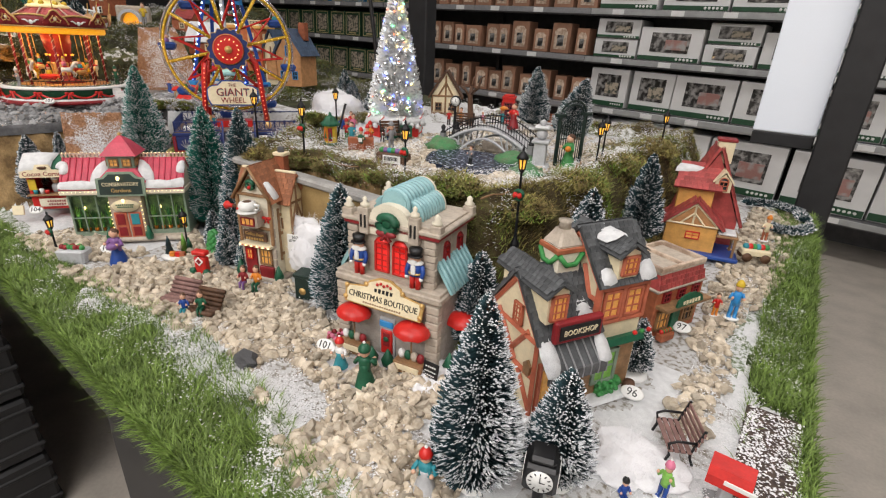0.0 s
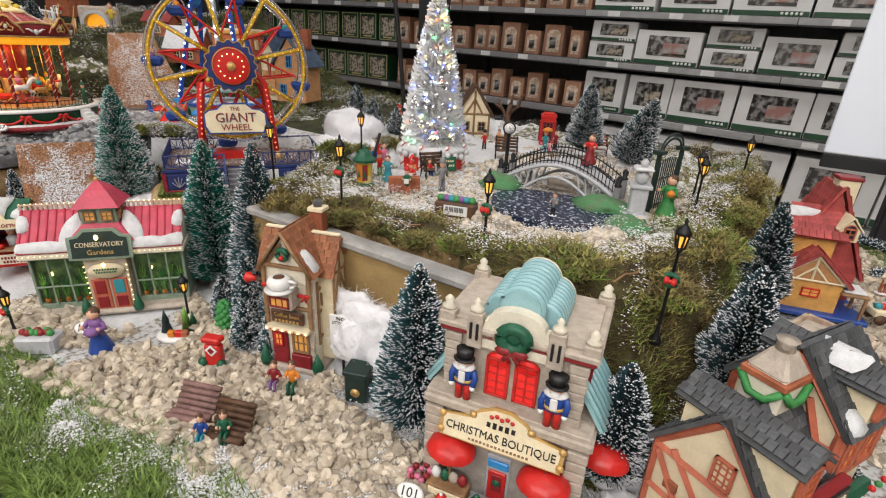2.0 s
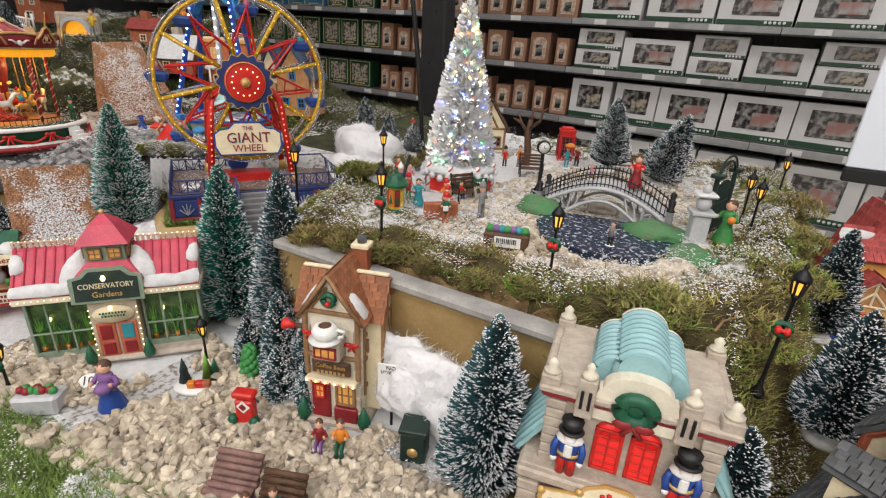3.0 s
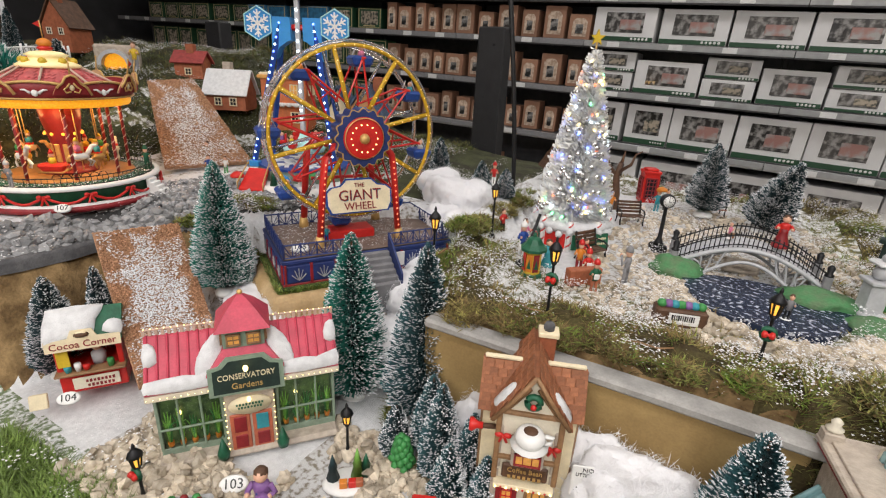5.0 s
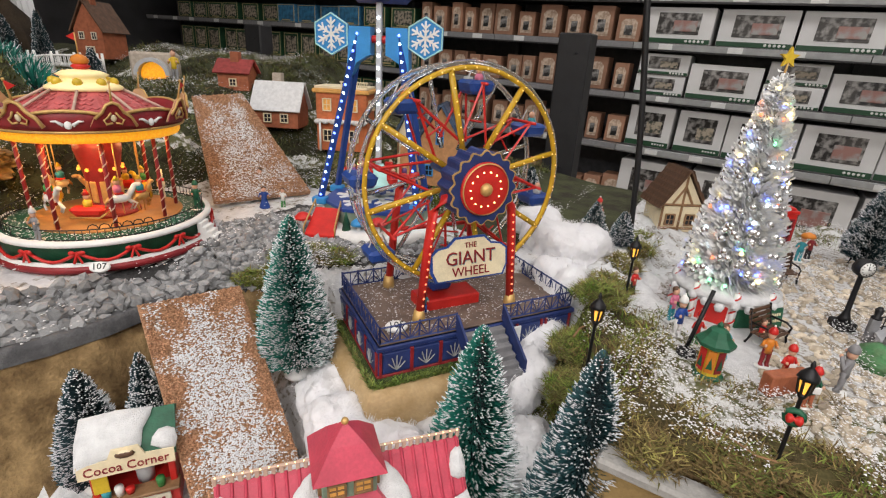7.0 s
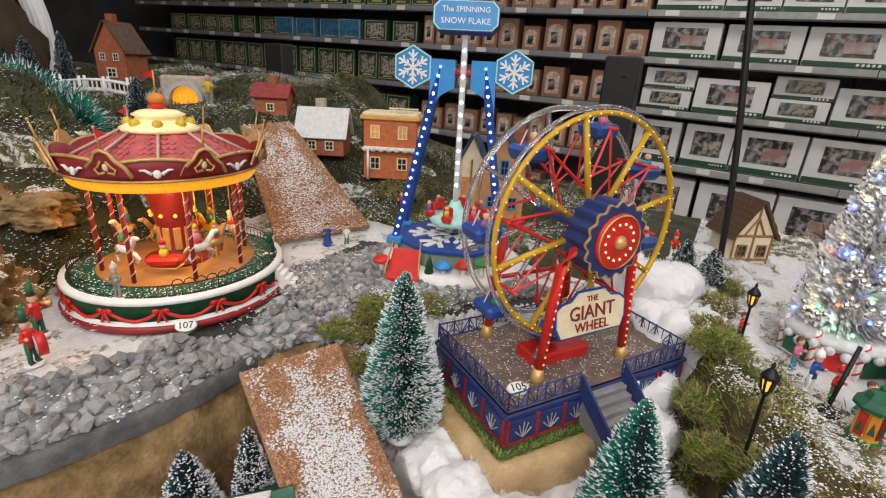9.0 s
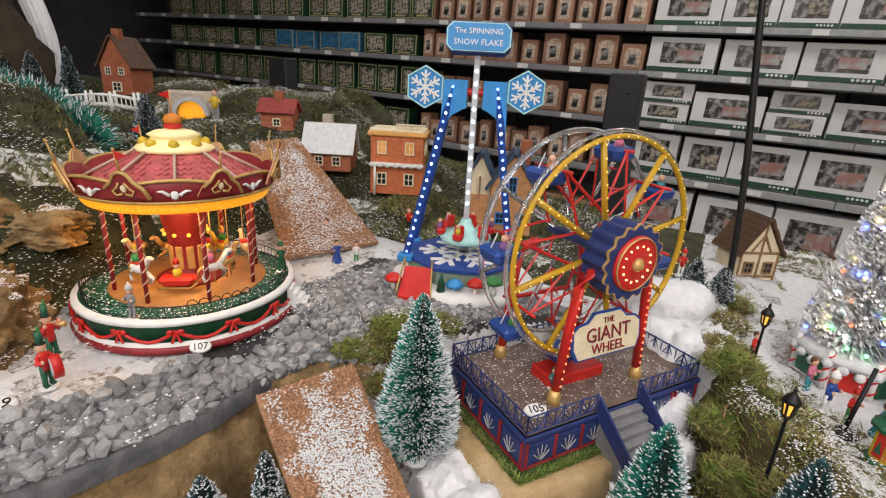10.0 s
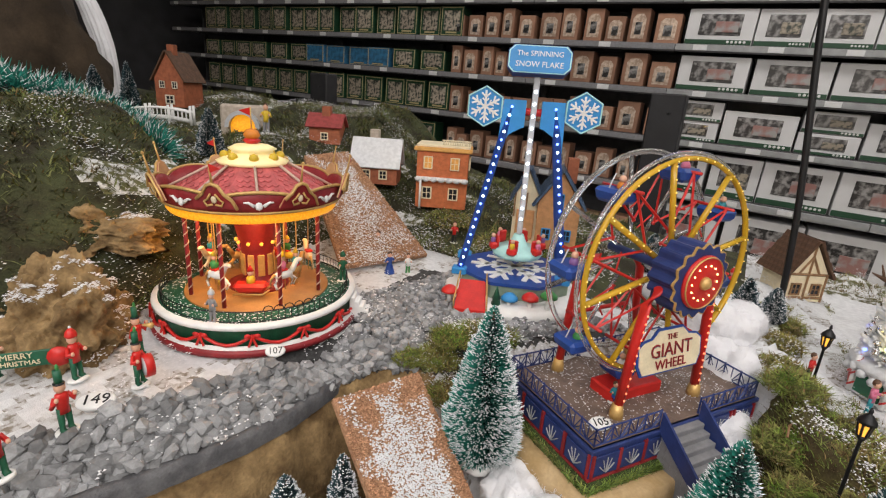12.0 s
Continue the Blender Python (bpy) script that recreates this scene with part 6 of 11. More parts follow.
def horse(a, r, z, mt, kind):
    """A prancing carousel horse or a sleigh on its pole."""
    m = Matrix.Rotation(a, 4, "Z") @ Matrix.Translation((r, 0, z)) @ Matrix.Rotation(math.pi / 2, 4, "Z")
    s = Shape()
    if kind == "sleigh":
        s.box((0, 0, 0.012), (0.040, 0.020, 0.014), "red", at=m, bevel=0.004, top=(1.2, 1.1))
        s.tube([(-0.024, -0.008, 0.004), (0.016, -0.008, 0.003), (0.026, -0.008, 0.010)], 0.0014, "gold", 5, m)
        s.tube([(-0.024, 0.008, 0.004), (0.016, 0.008, 0.003), (0.026, 0.008, 0.010)], 0.0014, "gold", 5, m)
        s.lathe((0, 0, 0.018), [(0.006, 0), (0.0065, 0.008), (0.003, 0.012)], "yellow", 8, m)
        s.ball((0, 0, 0.034), 0.005, "skin", 8, m)
        s.lathe((0, 0, 0.037), [(0.0052, 0), (0.001, 0.008)], "red", 8, m)
        return part("sleigh", s, car, "small red sleigh with figure")
    s.ball((0, 0, 0.024), 0.009, mt, 10, m, 0.8, 1.7, 0.75)
    s.tube([(0.012, 0, 0.027), (0.018, 0, 0.036), (0.021, 0, 0.042)], 0.0045, mt, 7, m, 0.0034)
    s.ball((0.024, 0, 0.042), 0.0042, mt, 8, m, 0.8, 1.6)
    s.tube([(-0.014, 0, 0.026), (-0.020, 0, 0.020), (-0.021, 0, 0.012)], 0.0025, "gold", 5, m, 0.001)
    for dx, bend in ((0.010, 0.006), (0.012, 0.010), (-0.010, -0.006), (-0.012, -0.003)):
        s.tube([(dx, 0.003 if bend > 0 else -0.003, 0.020), (dx + bend, 0.003 if bend > 0 else -0.003, 0.012), (dx + bend * 0.4, 0.003 if bend > 0 else -0.003, 0.004)], 0.0019, mt, 5, m)
    s.box((-0.001, 0, 0.032), (0.012, 0.011, 0.004), "red", at=m, bevel=0.0015)
    h = part("horse", s, car, "painted carousel horse")
    s = Shape()
    s.cyl((0.002, 0, 0.0), 0.0009, 0.145, "gold", 6, at=m)
    part("horse_pole", s, h)
    if kind:
        s = Shape()
        s.lathe((-0.002, 0, 0.033), [(0.005, 0), (0.006, 0.008), (0.003, 0.012)], kind, 8, m)
        s.ball((-0.002, 0, 0.049), 0.0046, "skin", 8, m)
        s.lathe((-0.002, 0, 0.052), [(0.0048, 0), (0.001, 0.006)], "yellow", 8, m)
        part("rider", s, h)
    return h


for k in range(10):
    a = 2 * math.pi * k / 10 - 1.0
    horse(a, 0.078 if k % 2 else 0.062, 0.048 + (0.012 if k % 2 else 0.004), ("yellow", "white", "gold", "cream")[k % 4], "sleigh" if k in (0, 5) else (None, "pink", "teal", None, "green_mid")[k % 5])
for k in range(8):
    a = 2 * math.pi * k / 8 + 0.25
    s = Shape()
    px, py = 0.108 * math.cos(a), 0.108 * math.sin(a)
    s.cyl((px, py, 0.042), 0.0032, 0.14, "red_dark", 8)
    pts = [(px + 0.0034 * math.cos(w * 0.9), py + 0.0034 * math.sin(w * 0.9), 0.044 + 0.138 * w / 60) for w in range(61)]
    s.tube(pts, 0.0010, "timber_pale", 4)
    part("striped_pole", s, car, "red and pink twisted pole")
s = Shape()
s.lathe((0, 0, 0.172), [(0.128, 0), (0.131, 0.004), (0.131, 0.012), (0.127, 0.016)], "lamp_fringe", 56)
part("lit_fringe", s, car, "glowing amber tinsel fringe")
prof = Shape()
vs, fs = [], []
for i in range(64):
    a = 2 * math.pi * i / 64
    lift = 0.010 * abs(math.cos(a * 4)) ** 0.6
    for rr, zz in ((0.130, 0.186), (0.137, 0.188), (0.142, 0.204 + lift), (0.138, 0.206 + lift), (0.130, 0.196)):
        vs.append((rr * math.cos(a), rr * math.sin(a), zz))
for i in range(64):
    for j in range(4):
        fs.append((i * 5 + j, ((i + 1) % 64) * 5 + j, ((i + 1) % 64) * 5 + j + 1, i * 5 + j + 1))
prof.add(vs, fs, "red_dark", smooth=True)
cr = part("cornice", prof, car, "dark red and gold scalloped cornice")
s = Shape()
s.tube([(0.1425 * math.cos(2 * math.pi * i / 96), 0.1425 * math.sin(2 * math.pi * i / 96), 0.206 + 0.010 * abs(math.cos(8 * math.pi * i / 96)) ** 0.6) for i in range(97)], 0.0024, "gold", 5)
s.tube([(0.138 * math.cos(2 * math.pi * i / 64), 0.138 * math.sin(2 * math.pi * i / 64), 0.188) for i in range(65)], 0.002, "gold", 5)
part("gilt_moulding", s, cr)
s = Shape()
s.lathe((0, 0, 0.196), [(0.128, 0), (0.045, 0.040), (0.043, 0.044)], "roof_salmon", 8, smooth=False)
s2 = part("roof", s, car, "red scale-patterned roof", at=Matrix.Rotation(math.pi / 8, 4, "Z"))
scale_me = Shape()
scale_me.box((0, 0, 0), (0.0082, 0.0075, 0.0012), "roof_salmon", bevel=0.0004)
scale_me = scale_me.mesh("roof_scale")
for k in range(8):
    a = 2 * math.pi * k / 8 + math.pi / 4
    for row in range(8):
        rr = 0.112 - 0.0095 * row
        z = 0.197 + 0.040 * (0.1185 - rr) / 0.077
        half = rr * math.tan(math.pi / 8) - 0.004
        cnt = max(1, int(2 * half / 0.0098))
        for c in range(cnt):
            w = (c - (cnt - 1) / 2) * 0.0098 + (0.0024 if row % 2 else -0.0024)
            ob = new("roof_scale", scale_me)
            ob.parent = s2
            ob.matrix_basis = Matrix.Rotation(a - math.pi / 8, 4, "Z") @ Matrix.Translation((rr, w, z)) @ Matrix.Rotation(radians(27.4), 4, "Y") @ Matrix.Rotation(radians(45), 4, "Z")
for k in range(8):
    a = 2 * math.pi * k / 8
    s = Shape()
    s.tube([(0.130 * math.cos(a), 0.130 * math.sin(a), 0.198), (0.046 * math.cos(a), 0.046 * math.sin(a), 0.239)], 0.0022, "timber_pale", 5)
    part("roof_rib", s, car)
    b = a + math.pi / 8
    s = Shape()
    m = Matrix.Rotation(b, 4, "Z") @ Matrix.Translation((0.143, 0, 0.196)) @ Matrix.Rotation(radians(14), 4, "Y")
    hp = [(-0.030, 0.0), (0.030, 0.0), (0.024, 0.012), (0.014, 0.020), (0.008, 0.030), (0, 0.033), (-0.008, 0.030), (-0.014, 0.020), (-0.024, 0.012)]
    s.prism(hp, -0.002, 0.0, "wood_gilt", at=m @ pose(0, 0, 0, 90, 0, 90))
    s.prism(hp, 0.0, 0.002, "red_dark", at=m @ pose(0, 0, 0, 90, 0, 90))
    sh_ = part("crest", s, car, "gilt arched crest")
    s = Shape()
    s.tube([(0.003, x, y) for x, y in hp[1:]], 0.0022, "gold", 5, m)
    s.cyl((0, 0, 0.032), 0.002, 0.026, "gold", 6, 0.0009, m)
    s.ball((0, 0, 0.059), 0.0022, "gold", 6, m)
    for q_ in (-1, 1):
        s.tube([(0.004, q_ * 0.002, 0.006), (0.004, q_ * 0.010, 0.004), (0.004, q_ * 0.013, 0.010), (0.004, q_ * 0.008, 0.013), (0.004, q_ * 0.003, 0.020)], 0.0016, "gold", 5, m)
    s.ball((0.003, 0, 0.012), 0.0042, "cream", 8, m, 1.2, 0.5)
    part("finial", s, sh_)
    s = Shape()
    m2 = Matrix.Rotation(a, 4, "Z") @ Matrix.Translation((0.1405, 0, 0.198))
    s.ball((0.001, 0, 0), 0.0055, "white", 8, m2, 1, 0.4)
    for sy in (-1, 1):
        s.tube([(0.001, sy * 0.006, 0.0), (0.001, sy * 0.014, 0.005), (0.001, sy * 0.020, 0.005)], 0.0026, "white", 5, m2, 0.001)
    part("winged_boss", s, cr, "white winged boss")
    if k in (0, 3, 6):
        s = Shape()
        s.cyl((0, 0, 0), 0.0008, 0.03, "gold", 5, at=m @ Matrix.Translation((0, 0, 0.03)))
        s.add([(0, 0, 0.058), (0, 0.014, 0.052), (0, 0, 0.046), (0.001, 0, 0.058), (0.001, 0.014, 0.052), (0.001, 0, 0.046)], [[0, 1, 2], [5, 4, 3], [0, 3, 4, 1], [1, 4, 5, 2]], "red", m)
        part("pennant", s, car, "small red pennant")
s = Shape()
s.lathe((0, 0, 0.234), [(0.048, 0), (0.050, 0.004), (0.040, 0.010), (0.030, 0.012), (0.028, 0.018), (0.034, 0.021), (0.024, 0.026), (0.010, 0.028)], "crown_glow", 16)
cu_ = part("cupola", s, car, "cream and yellow crown")
for k in range(8):
    s = Shape()
    a = 2 * math.pi * k / 8
    s.ball((0.038 * math.cos(a), 0.038 * math.sin(a), 0.245), 0.007, "yellow", 8)
    part("scroll", s, cu_)
s = Shape()
s.lathe((0, 0, 0.262), [(0.008, 0), (0.013, 0.004), (0.008, 0.008)], "red", 12)
s.lathe((0, 0, 0.269), [(0.009, 0), (0.012, 0.005), (0.009, 0.011), (0.002, 0.014)], "orange", 12)
s.cyl((0, 0, 0.282), 0.001, 0.03, "gold", 6)
s.add([(0, 0, 0.312), (-0.026, 0.004, 0.306), (0, 0, 0.300), (0, 0.001, 0.312), (-0.026, 0.005, 0.306), (0, 0.001, 0.300)], [[0, 1, 2], [5, 4, 3], [0, 3, 4, 1], [1, 4, 5, 2], [2, 5, 3, 0]], "red")
part("top_finial", s, car, "orange and red finial with flag")
for k in range(5):
    s = Shape()
    a0 = 0.38
    s.box(((R + 0.002 + 0.007 * k) * math.cos(a0), (R + 0.002 + 0.007 * k) * math.sin(a0), 0.018 - 0.0035 * k), (0.008, 0.026, 0.037 - 0.007 * k), "white", rz=math.degrees(a0), bevel=0.001)
    part("stair_step", s, car)
for ob in list(car.children):
    if ob.name.split(".")[0] in ("lit_fringe", "cornice", "roof", "roof_rib", "crest", "pennant", "striped_pole"):
        ob.matrix_basis = Matrix.Diagonal((0.90, 0.90, 1, 1)) @ ob.matrix_basis
for dx, dy in ((0.07, -0.05), (-0.05, -0.075), (0.02, 0.085)):
    d = bpy.data.lights.new("carousel_lamp", "POINT")
    d.energy, d.color, d.shadow_soft_size = 0.28, (1, 0.62, 0.22), 0.02
    lo = new("carousel_lamp", d)
    lo.location = (-1.602 + dx * 0.9, 0.456 + dy * 0.9, 1.176)
figure(-1.545, 0.345, 0.042, "grey", "grey", "grey_light", 20, z=1.063, label="grey-coated figurine standing on the carousel deck")
figure(-1.525, 0.548, 0.045, "green_dark", "green_dark", "green_dark", 60, z=1.063, label="dark green figurine standing at the carousel edge")

# ---- houses ----


def window(parent, m, w, h, frame_mt, pane_mt="window_lit", bars=(1, 1), arch=False, name="window"):
    """A framed window lying in the local x-z plane, facing -y."""
    s = Shape()
    t = min(w, h) * 0.13
    s.box((0, 0, h / 2), (w - t, 0.0016, h - t), pane_mt, at=m, bevel=0.0002)
    if arch:
        s.lathe((0, 0, 0), [(w / 2 - t * 0.4, -0.0008), (w / 2 - t * 0.4, 0.0008)], pane_mt, 14, m @ Matrix.Translation((0, 0, h - t)) @ pose(0, 0, 0, 90))
    ob = part(name, s, parent)
    s = Shape()
    for sx in (-1, 1):
        s.box((sx * (w - t) / 2, -0.001, h / 2), (t, 0.0036, h), frame_mt, at=m, bevel=0.0003)
    for z in (t / 2, h - t / 2):
        s.box((0, -0.001, z), (w, 0.0036, t), frame_mt, at=m, bevel=0.0003)
    for i in range(bars[0]):
        s.box((-w / 2 + w * (i + 1) / (bars[0] + 1), -0.0006, h / 2), (t * 0.5, 0.003, h - t), frame_mt, at=m, bevel=0.0002)
    for i in range(bars[1]):
        s.box((0, -0.0006, h * (i + 1) / (bars[1] + 1)), (w - t, 0.003, t * 0.5), frame_mt, at=m, bevel=0.0002)
    if arch:
        s.tube([((w / 2 - t * 0.3) * math.cos(a), -0.001, h - t + (w / 2 - t * 0.3) * math.sin(a)) for a in [math.pi * k / 8 for k in range(9)]], t * 0.45, frame_mt, 5, m)
    part("frame", s, ob)
    return ob


def shingle_field(parent, a, b, c, d, rows, cols, mt, name="shingle", t=0.0012):
    """Overlapping shingles on the quad a, b (eave), c, d (ridge), each an object on one mesh."""
    a, b, c, d = map(Vector, (a, b, c, d))
    n = (b - a).cross(d - a).normalized()
    u = (b - a).normalized()
    v = n.cross(u)
    w, h = (b - a).length / cols, (d - a).length / rows
    s = Shape()
    s.box((0, 0, 0), (w * 0.92, h * 1.15, t), mt, bevel=t * 0.3)
    me = s.mesh(name)
    rot = Matrix((u, v, n)).transposed().to_4x4()
    tip = Matrix.Rotation(radians(5), 4, "X")
    for r in range(rows):
        for k in range(cols):
            f = (k + 0.5 + (0.25 if r % 2 else -0.25)) / cols
            f = min(max(f, 0.45 / cols), 1 - 0.45 / cols)
            g = (r + 0.5) / rows
            p = a.lerp(b, f).lerp(d.lerp(c, f), g) + n * t * (0.7 + 0.3 * ((r * 7 + k * 3) % 4) / 4)
            ob = new(name, me)
            ob.parent = parent
            ob.matrix_basis = Matrix.Translation(p) @ rot @ tip


def gable_walls(s, w, d, h, peak, mt, m=None, ridge="y"):
    """A house body with gables; the ridge runs along y or x. Front at y = 0."""
    x = w / 2
    if ridge == "y":
        vs = [(-x, 0, 0), (x, 0, 0), (x, 0, h), (0, 0, peak), (-x, 0, h), (-x, d, 0), (x, d, 0), (x, d, h), (0, d, peak), (-x, d, h)]
        fs = [[0, 1, 2, 3, 4], [9, 8, 7, 6, 5], [1, 6, 7, 2], [5, 0, 4, 9], [2, 7, 8, 3], [4, 3, 8, 9], [0, 5, 6, 1]]
    else:
        y = d / 2
        vs = [(-x, 0, 0), (-x, d, 0), (-x, d, h), (-x, y, peak), (-x, 0, h), (x, 0, 0), (x, d, 0), (x, d, h), (x, y, peak), (x, 0, h)]
        fs = [[4, 3, 2, 1, 0], [5, 6, 7, 8, 9], [0, 5, 9, 4], [1, 2, 7, 6], [4, 9, 8, 3], [3, 8, 7, 2], [0, 1, 6, 5]]
    s.add(vs, fs, mt, m)


def roof_pair(parent, w, d, h, peak, mt, over=0.004, t=0.004, m=Matrix(), ridge="y", shingles=None, label=""):
    """Two roof slopes over gable_walls of the same sizes."""
    x = w / 2
    k = (peak - h) / (x if ridge == "y" else d / 2)
    for sg_ in (-1, 1):
        if ridge == "y":
            e = [(sg_ * (x + over), -over, h - over * k), (sg_ * (x + over), d + over, h - over * k), (0, d + over, peak), (0, -over, peak)]
            if sg_ < 0:
                e = [e[1], e[0], e[3], e[2]]
        else:
            y0 = -over if sg_ < 0 else d + over
            e = [(-x - over, y0, h - over * k), (x + over, y0, h - over * k), (x + over, d / 2, peak), (-x - over, d / 2, peak)]
            if sg_ > 0:
                e = [e[1], e[0], e[3], e[2]]
        e = [m @ Vector(p) for p in e]
        n = (e[1] - e[0]).cross(e[3] - e[0]).normalized() * t
        s = Shape()
        s.slab(*[p + n for p in e], t, mt)
        r = part("roof_slope", s, parent, label)
        if shingles:
            shingle_field(r, *[p + n for p in e], *shingles, mt)


def snow_patch(parent, pts, t=0.003, label="white snow lying on the roof"):
    """A rounded cap of painted snow over an outline of points."""
    pts = [Vector(p) for p in pts]
    c = sum(pts, Vector()) / len(pts)
    n = sum((pts[i - 1].cross(pts[i]) for i in range(len(pts))), Vector()).normalized()
    n = -n if n.z < 0 else n
    ring = []
    for i in range(len(pts)):
        a, b = pts[i], pts[(i + 1) % len(pts)]
        ring += [a, a.lerp(b, 0.5) + (a.lerp(b, 0.5) - c).normalized() * 0.002]
    k = len(ring)
    vs = [tuple(p) for p in ring] + [tuple(c.lerp(p, 0.86) + n * t) for p in ring] + [tuple(c + n * t * 1.25)]
    fs = [[i, (i + 1) % k, k + (i + 1) % k, k + i] for i in range(k)] + [[k + i, k + (i + 1) % k, 2 * k] for i in range(k)]
    s = Shape()
    s.add(vs, fs, "snow", smooth=True)
    return part("snow_patch", s, parent, label)


def bars_text(parent, m, n, w, h, mt, name="lettering_bars"):
    s = Shape()
    for i in range(n):
        s.box((-w / 2 + w * (i + 0.5) / n, 0, 0), (w / n * 0.62, h * (0.8 + 0.2 * (i % 2)), 0.0008), mt, at=m, bevel=0.0001)
    return part(name, s, parent)


# -- the two-storey boutique with glass barrel roof --
b = thing("boutique", pose(-0.380, 0.389, LOW - 0.008, 0, 0, 11) @ Matrix.Diagonal((1.13, 0.93, 1, 1)), "beige stone toy boutique with red umbrellas and glass barrel roof", "house", "village houses")
s = Shape()
s.box((0, 0.035, 0.004), (0.158, 0.170, 0.008), "grey_light", bevel=0.003)
part("base_slab", s, b, "grey stone base slab")
s = Shape()
s.box((0, 0.062, 0.057), (0.128, 0.108, 0.10), "brick_grey", bevel=0.001)
lowr = part("lower_storey", s, b)
for sx in (-1, 1):
    for k in range(9):
        s = Shape()
        s.box((sx * 0.059, 0.006, 0.012 + k * 0.0108), (0.016 - 0.001 * (k % 2), 0.012, 0.0098), "stone_beige", bevel=0.001)
        part("quoin", s, lowr)
s = Shape()
s.box((0, 0.060, 0.111), (0.138, 0.120, 0.010), "stone_beige", bevel=0.002)
s.box((0, 0.060, 0.118), (0.134, 0.116, 0.006), "stone_beige", bevel=0.001)
part("cornice", s, b)
s = Shape()
s.box((0, 0.064, 0.152), (0.108, 0.096, 0.066), "stone_beige", bevel=0.001)
up = part("upper_storey", s, b)
for sx in (-1, 1):
    for k in range(7):
        s = Shape()
        s.box((sx * 0.049, 0.015, 0.125 + k * 0.0088), (0.014 - 0.001 * (k % 2), 0.008, 0.008), "stone_beige", bevel=0.0008)
        part("quoin", s, up)
    window(up, Matrix.Translation((sx * 0.0115, 0.0155, 0.126)), 0.019, 0.040, "red", "lamp_red_dim", (1, 4), True, "arched_window")
    window(up, Matrix.Translation((0.0545 * 1, 0.045 if sx < 0 else 0.085, 0.132)) @ Matrix.Rotation(radians(90), 4, "Z"), 0.014, 0.038, "red_dark", "red", (0, 3), True, "arched_window")
    # toy soldier
    s = Shape()
    m = Matrix.Translation((sx * 0.036, 0.004, 0.121))
    for q in (-0.0035, 0.0035):
        s.cyl((q, 0, 0), 0.0032, 0.019, "red", 8, at=m)
    s.lathe((0, 0, 0.018), [(0.008, 0), (0.0065, 0.007), (0.0085, 0.015), (0.004, 0.018)], "blue", 10, m, sy=0.8)
    s.box((0, -0.0062, 0.027), (0.0055, 0.003, 0.012), "white", at=m, bevel=0.001)
    for q in (-1, 1):
        s.tube([(q * 0.0078, 0, 0.032), (q * 0.0098, -0.001, 0.024), (q * 0.0088, -0.003, 0.017)], 0.0026, "blue", 6, m)
        s.ball((q * 0.0088, -0.004, 0.0155), 0.0026, "white", 6, m)
    s.ball((0, 0, 0.040), 0.0062, "skin", 10, m)
    s.ball((0, -0.004, 0.0365), 0.0045, "white", 8, m, 0.8)
    s.cyl((0, 0, 0.043), 0.0066, 0.010, "black", 10, 0.0075, m)
    s.lathe((0, 0, 0.0335), [(0.0088, 0), (0.0095, 0.0015), (0.006, 0.004)], "white", 12, m, sy=0.85)
    s.lathe((0, 0, 0.0200), [(0.0079, 0), (0.0081, 0.0012), (0.0075, 0.0024)], "gold", 12, m, sy=0.85)
    s.lathe((0, -0.0015, 0.0430), [(0.0085, 0), (0.0088, 0.0012), (0.0065, 0.0018)], "black", 12, m)
    part("soldier_statue", s, up, "painted nutcracker soldier, blue coat, red trousers")
s = Shape()
s.box((0, 0.064, 0.1865), (0.120, 0.108, 0.006), "red_dark", bevel=0.0015)
s.box((0, 0.064, 0.1915), (0.124, 0.112, 0.006), "stone_beige", bevel=0.0015)
part("upper_cornice", s, b)
s = Shape()
s.box((0, 0.066, 0.1955), (0.112, 0.100, 0.003), "stone_beige", bevel=0.0005)
part("flat_roof", s, b)
for x, y in ((-0.055, 0.016), (0.055, 0.016), (0.055, 0.112), (-0.055, 0.112)):
    s = Shape()
    s.box((x, y, 0.198), (0.013, 0.013, 0.010), "stone_beige", bevel=0.001)
    s.lathe((x, y, 0.203), [(0.005, 0), (0.0062, 0.003), (0.003, 0.006), (0.004, 0.0095), (0.001, 0.013)], "cream_light", 10)
    part("finial", s, b)
ped = [(-0.036, 0.0), (0.036, 0.0), (0.036, 0.014), (0.028, 0.018), (0.026, 0.030)] + [(0.024 * math.cos(math.pi * k / 10), 0.030 + 0.016 * math.sin(math.pi * k / 10)) for k in range(11)] + [(-0.026, 0.030), (-0.028, 0.018), (-0.036, 0.014)]
s = Shape()
s.prism([(x * 0.92, y * 0.9) for x, y in ped], -0.006, 0.006, "cream_light", at=pose(0, 0.016, 0.176, 90))
pd = part("pediment", s, b, "cream arched pediment")
for sx in (-1, 1):
    s = Shape()
    s.box((sx * 0.031, 0.011, 0.192), (0.012, 0.010, 0.034), "stone_beige", bevel=0.001)
    for q in (-0.0025, 0.0025):
        s.box((sx * 0.031 + q, 0.0055, 0.192), (0.002, 0.002, 0.016), "black", bevel=0.0003)
    s.lathe((sx * 0.031, 0.011, 0.209), [(0.005, 0), (0.0055, 0.004), (0.002, 0.007), (0.003, 0.010), (0.001, 0.013)], "cream_light", 8)
    part("pylon", s, pd)
s = Shape()
s.tube([(0.0098 * math.cos(a), 0.006, 0.194 + 0.0098 * math.sin(a)) for a in [2 * math.pi * k / 16 for k in range(17)]], 0.0055, "green_dark", 7)
s.ball((0, 0.006, 0.196), 0.008, "green_dark", 8, None, 1, 1, 0.3)
wr = part("wreath", s, b, "green wreath")
s = Shape()
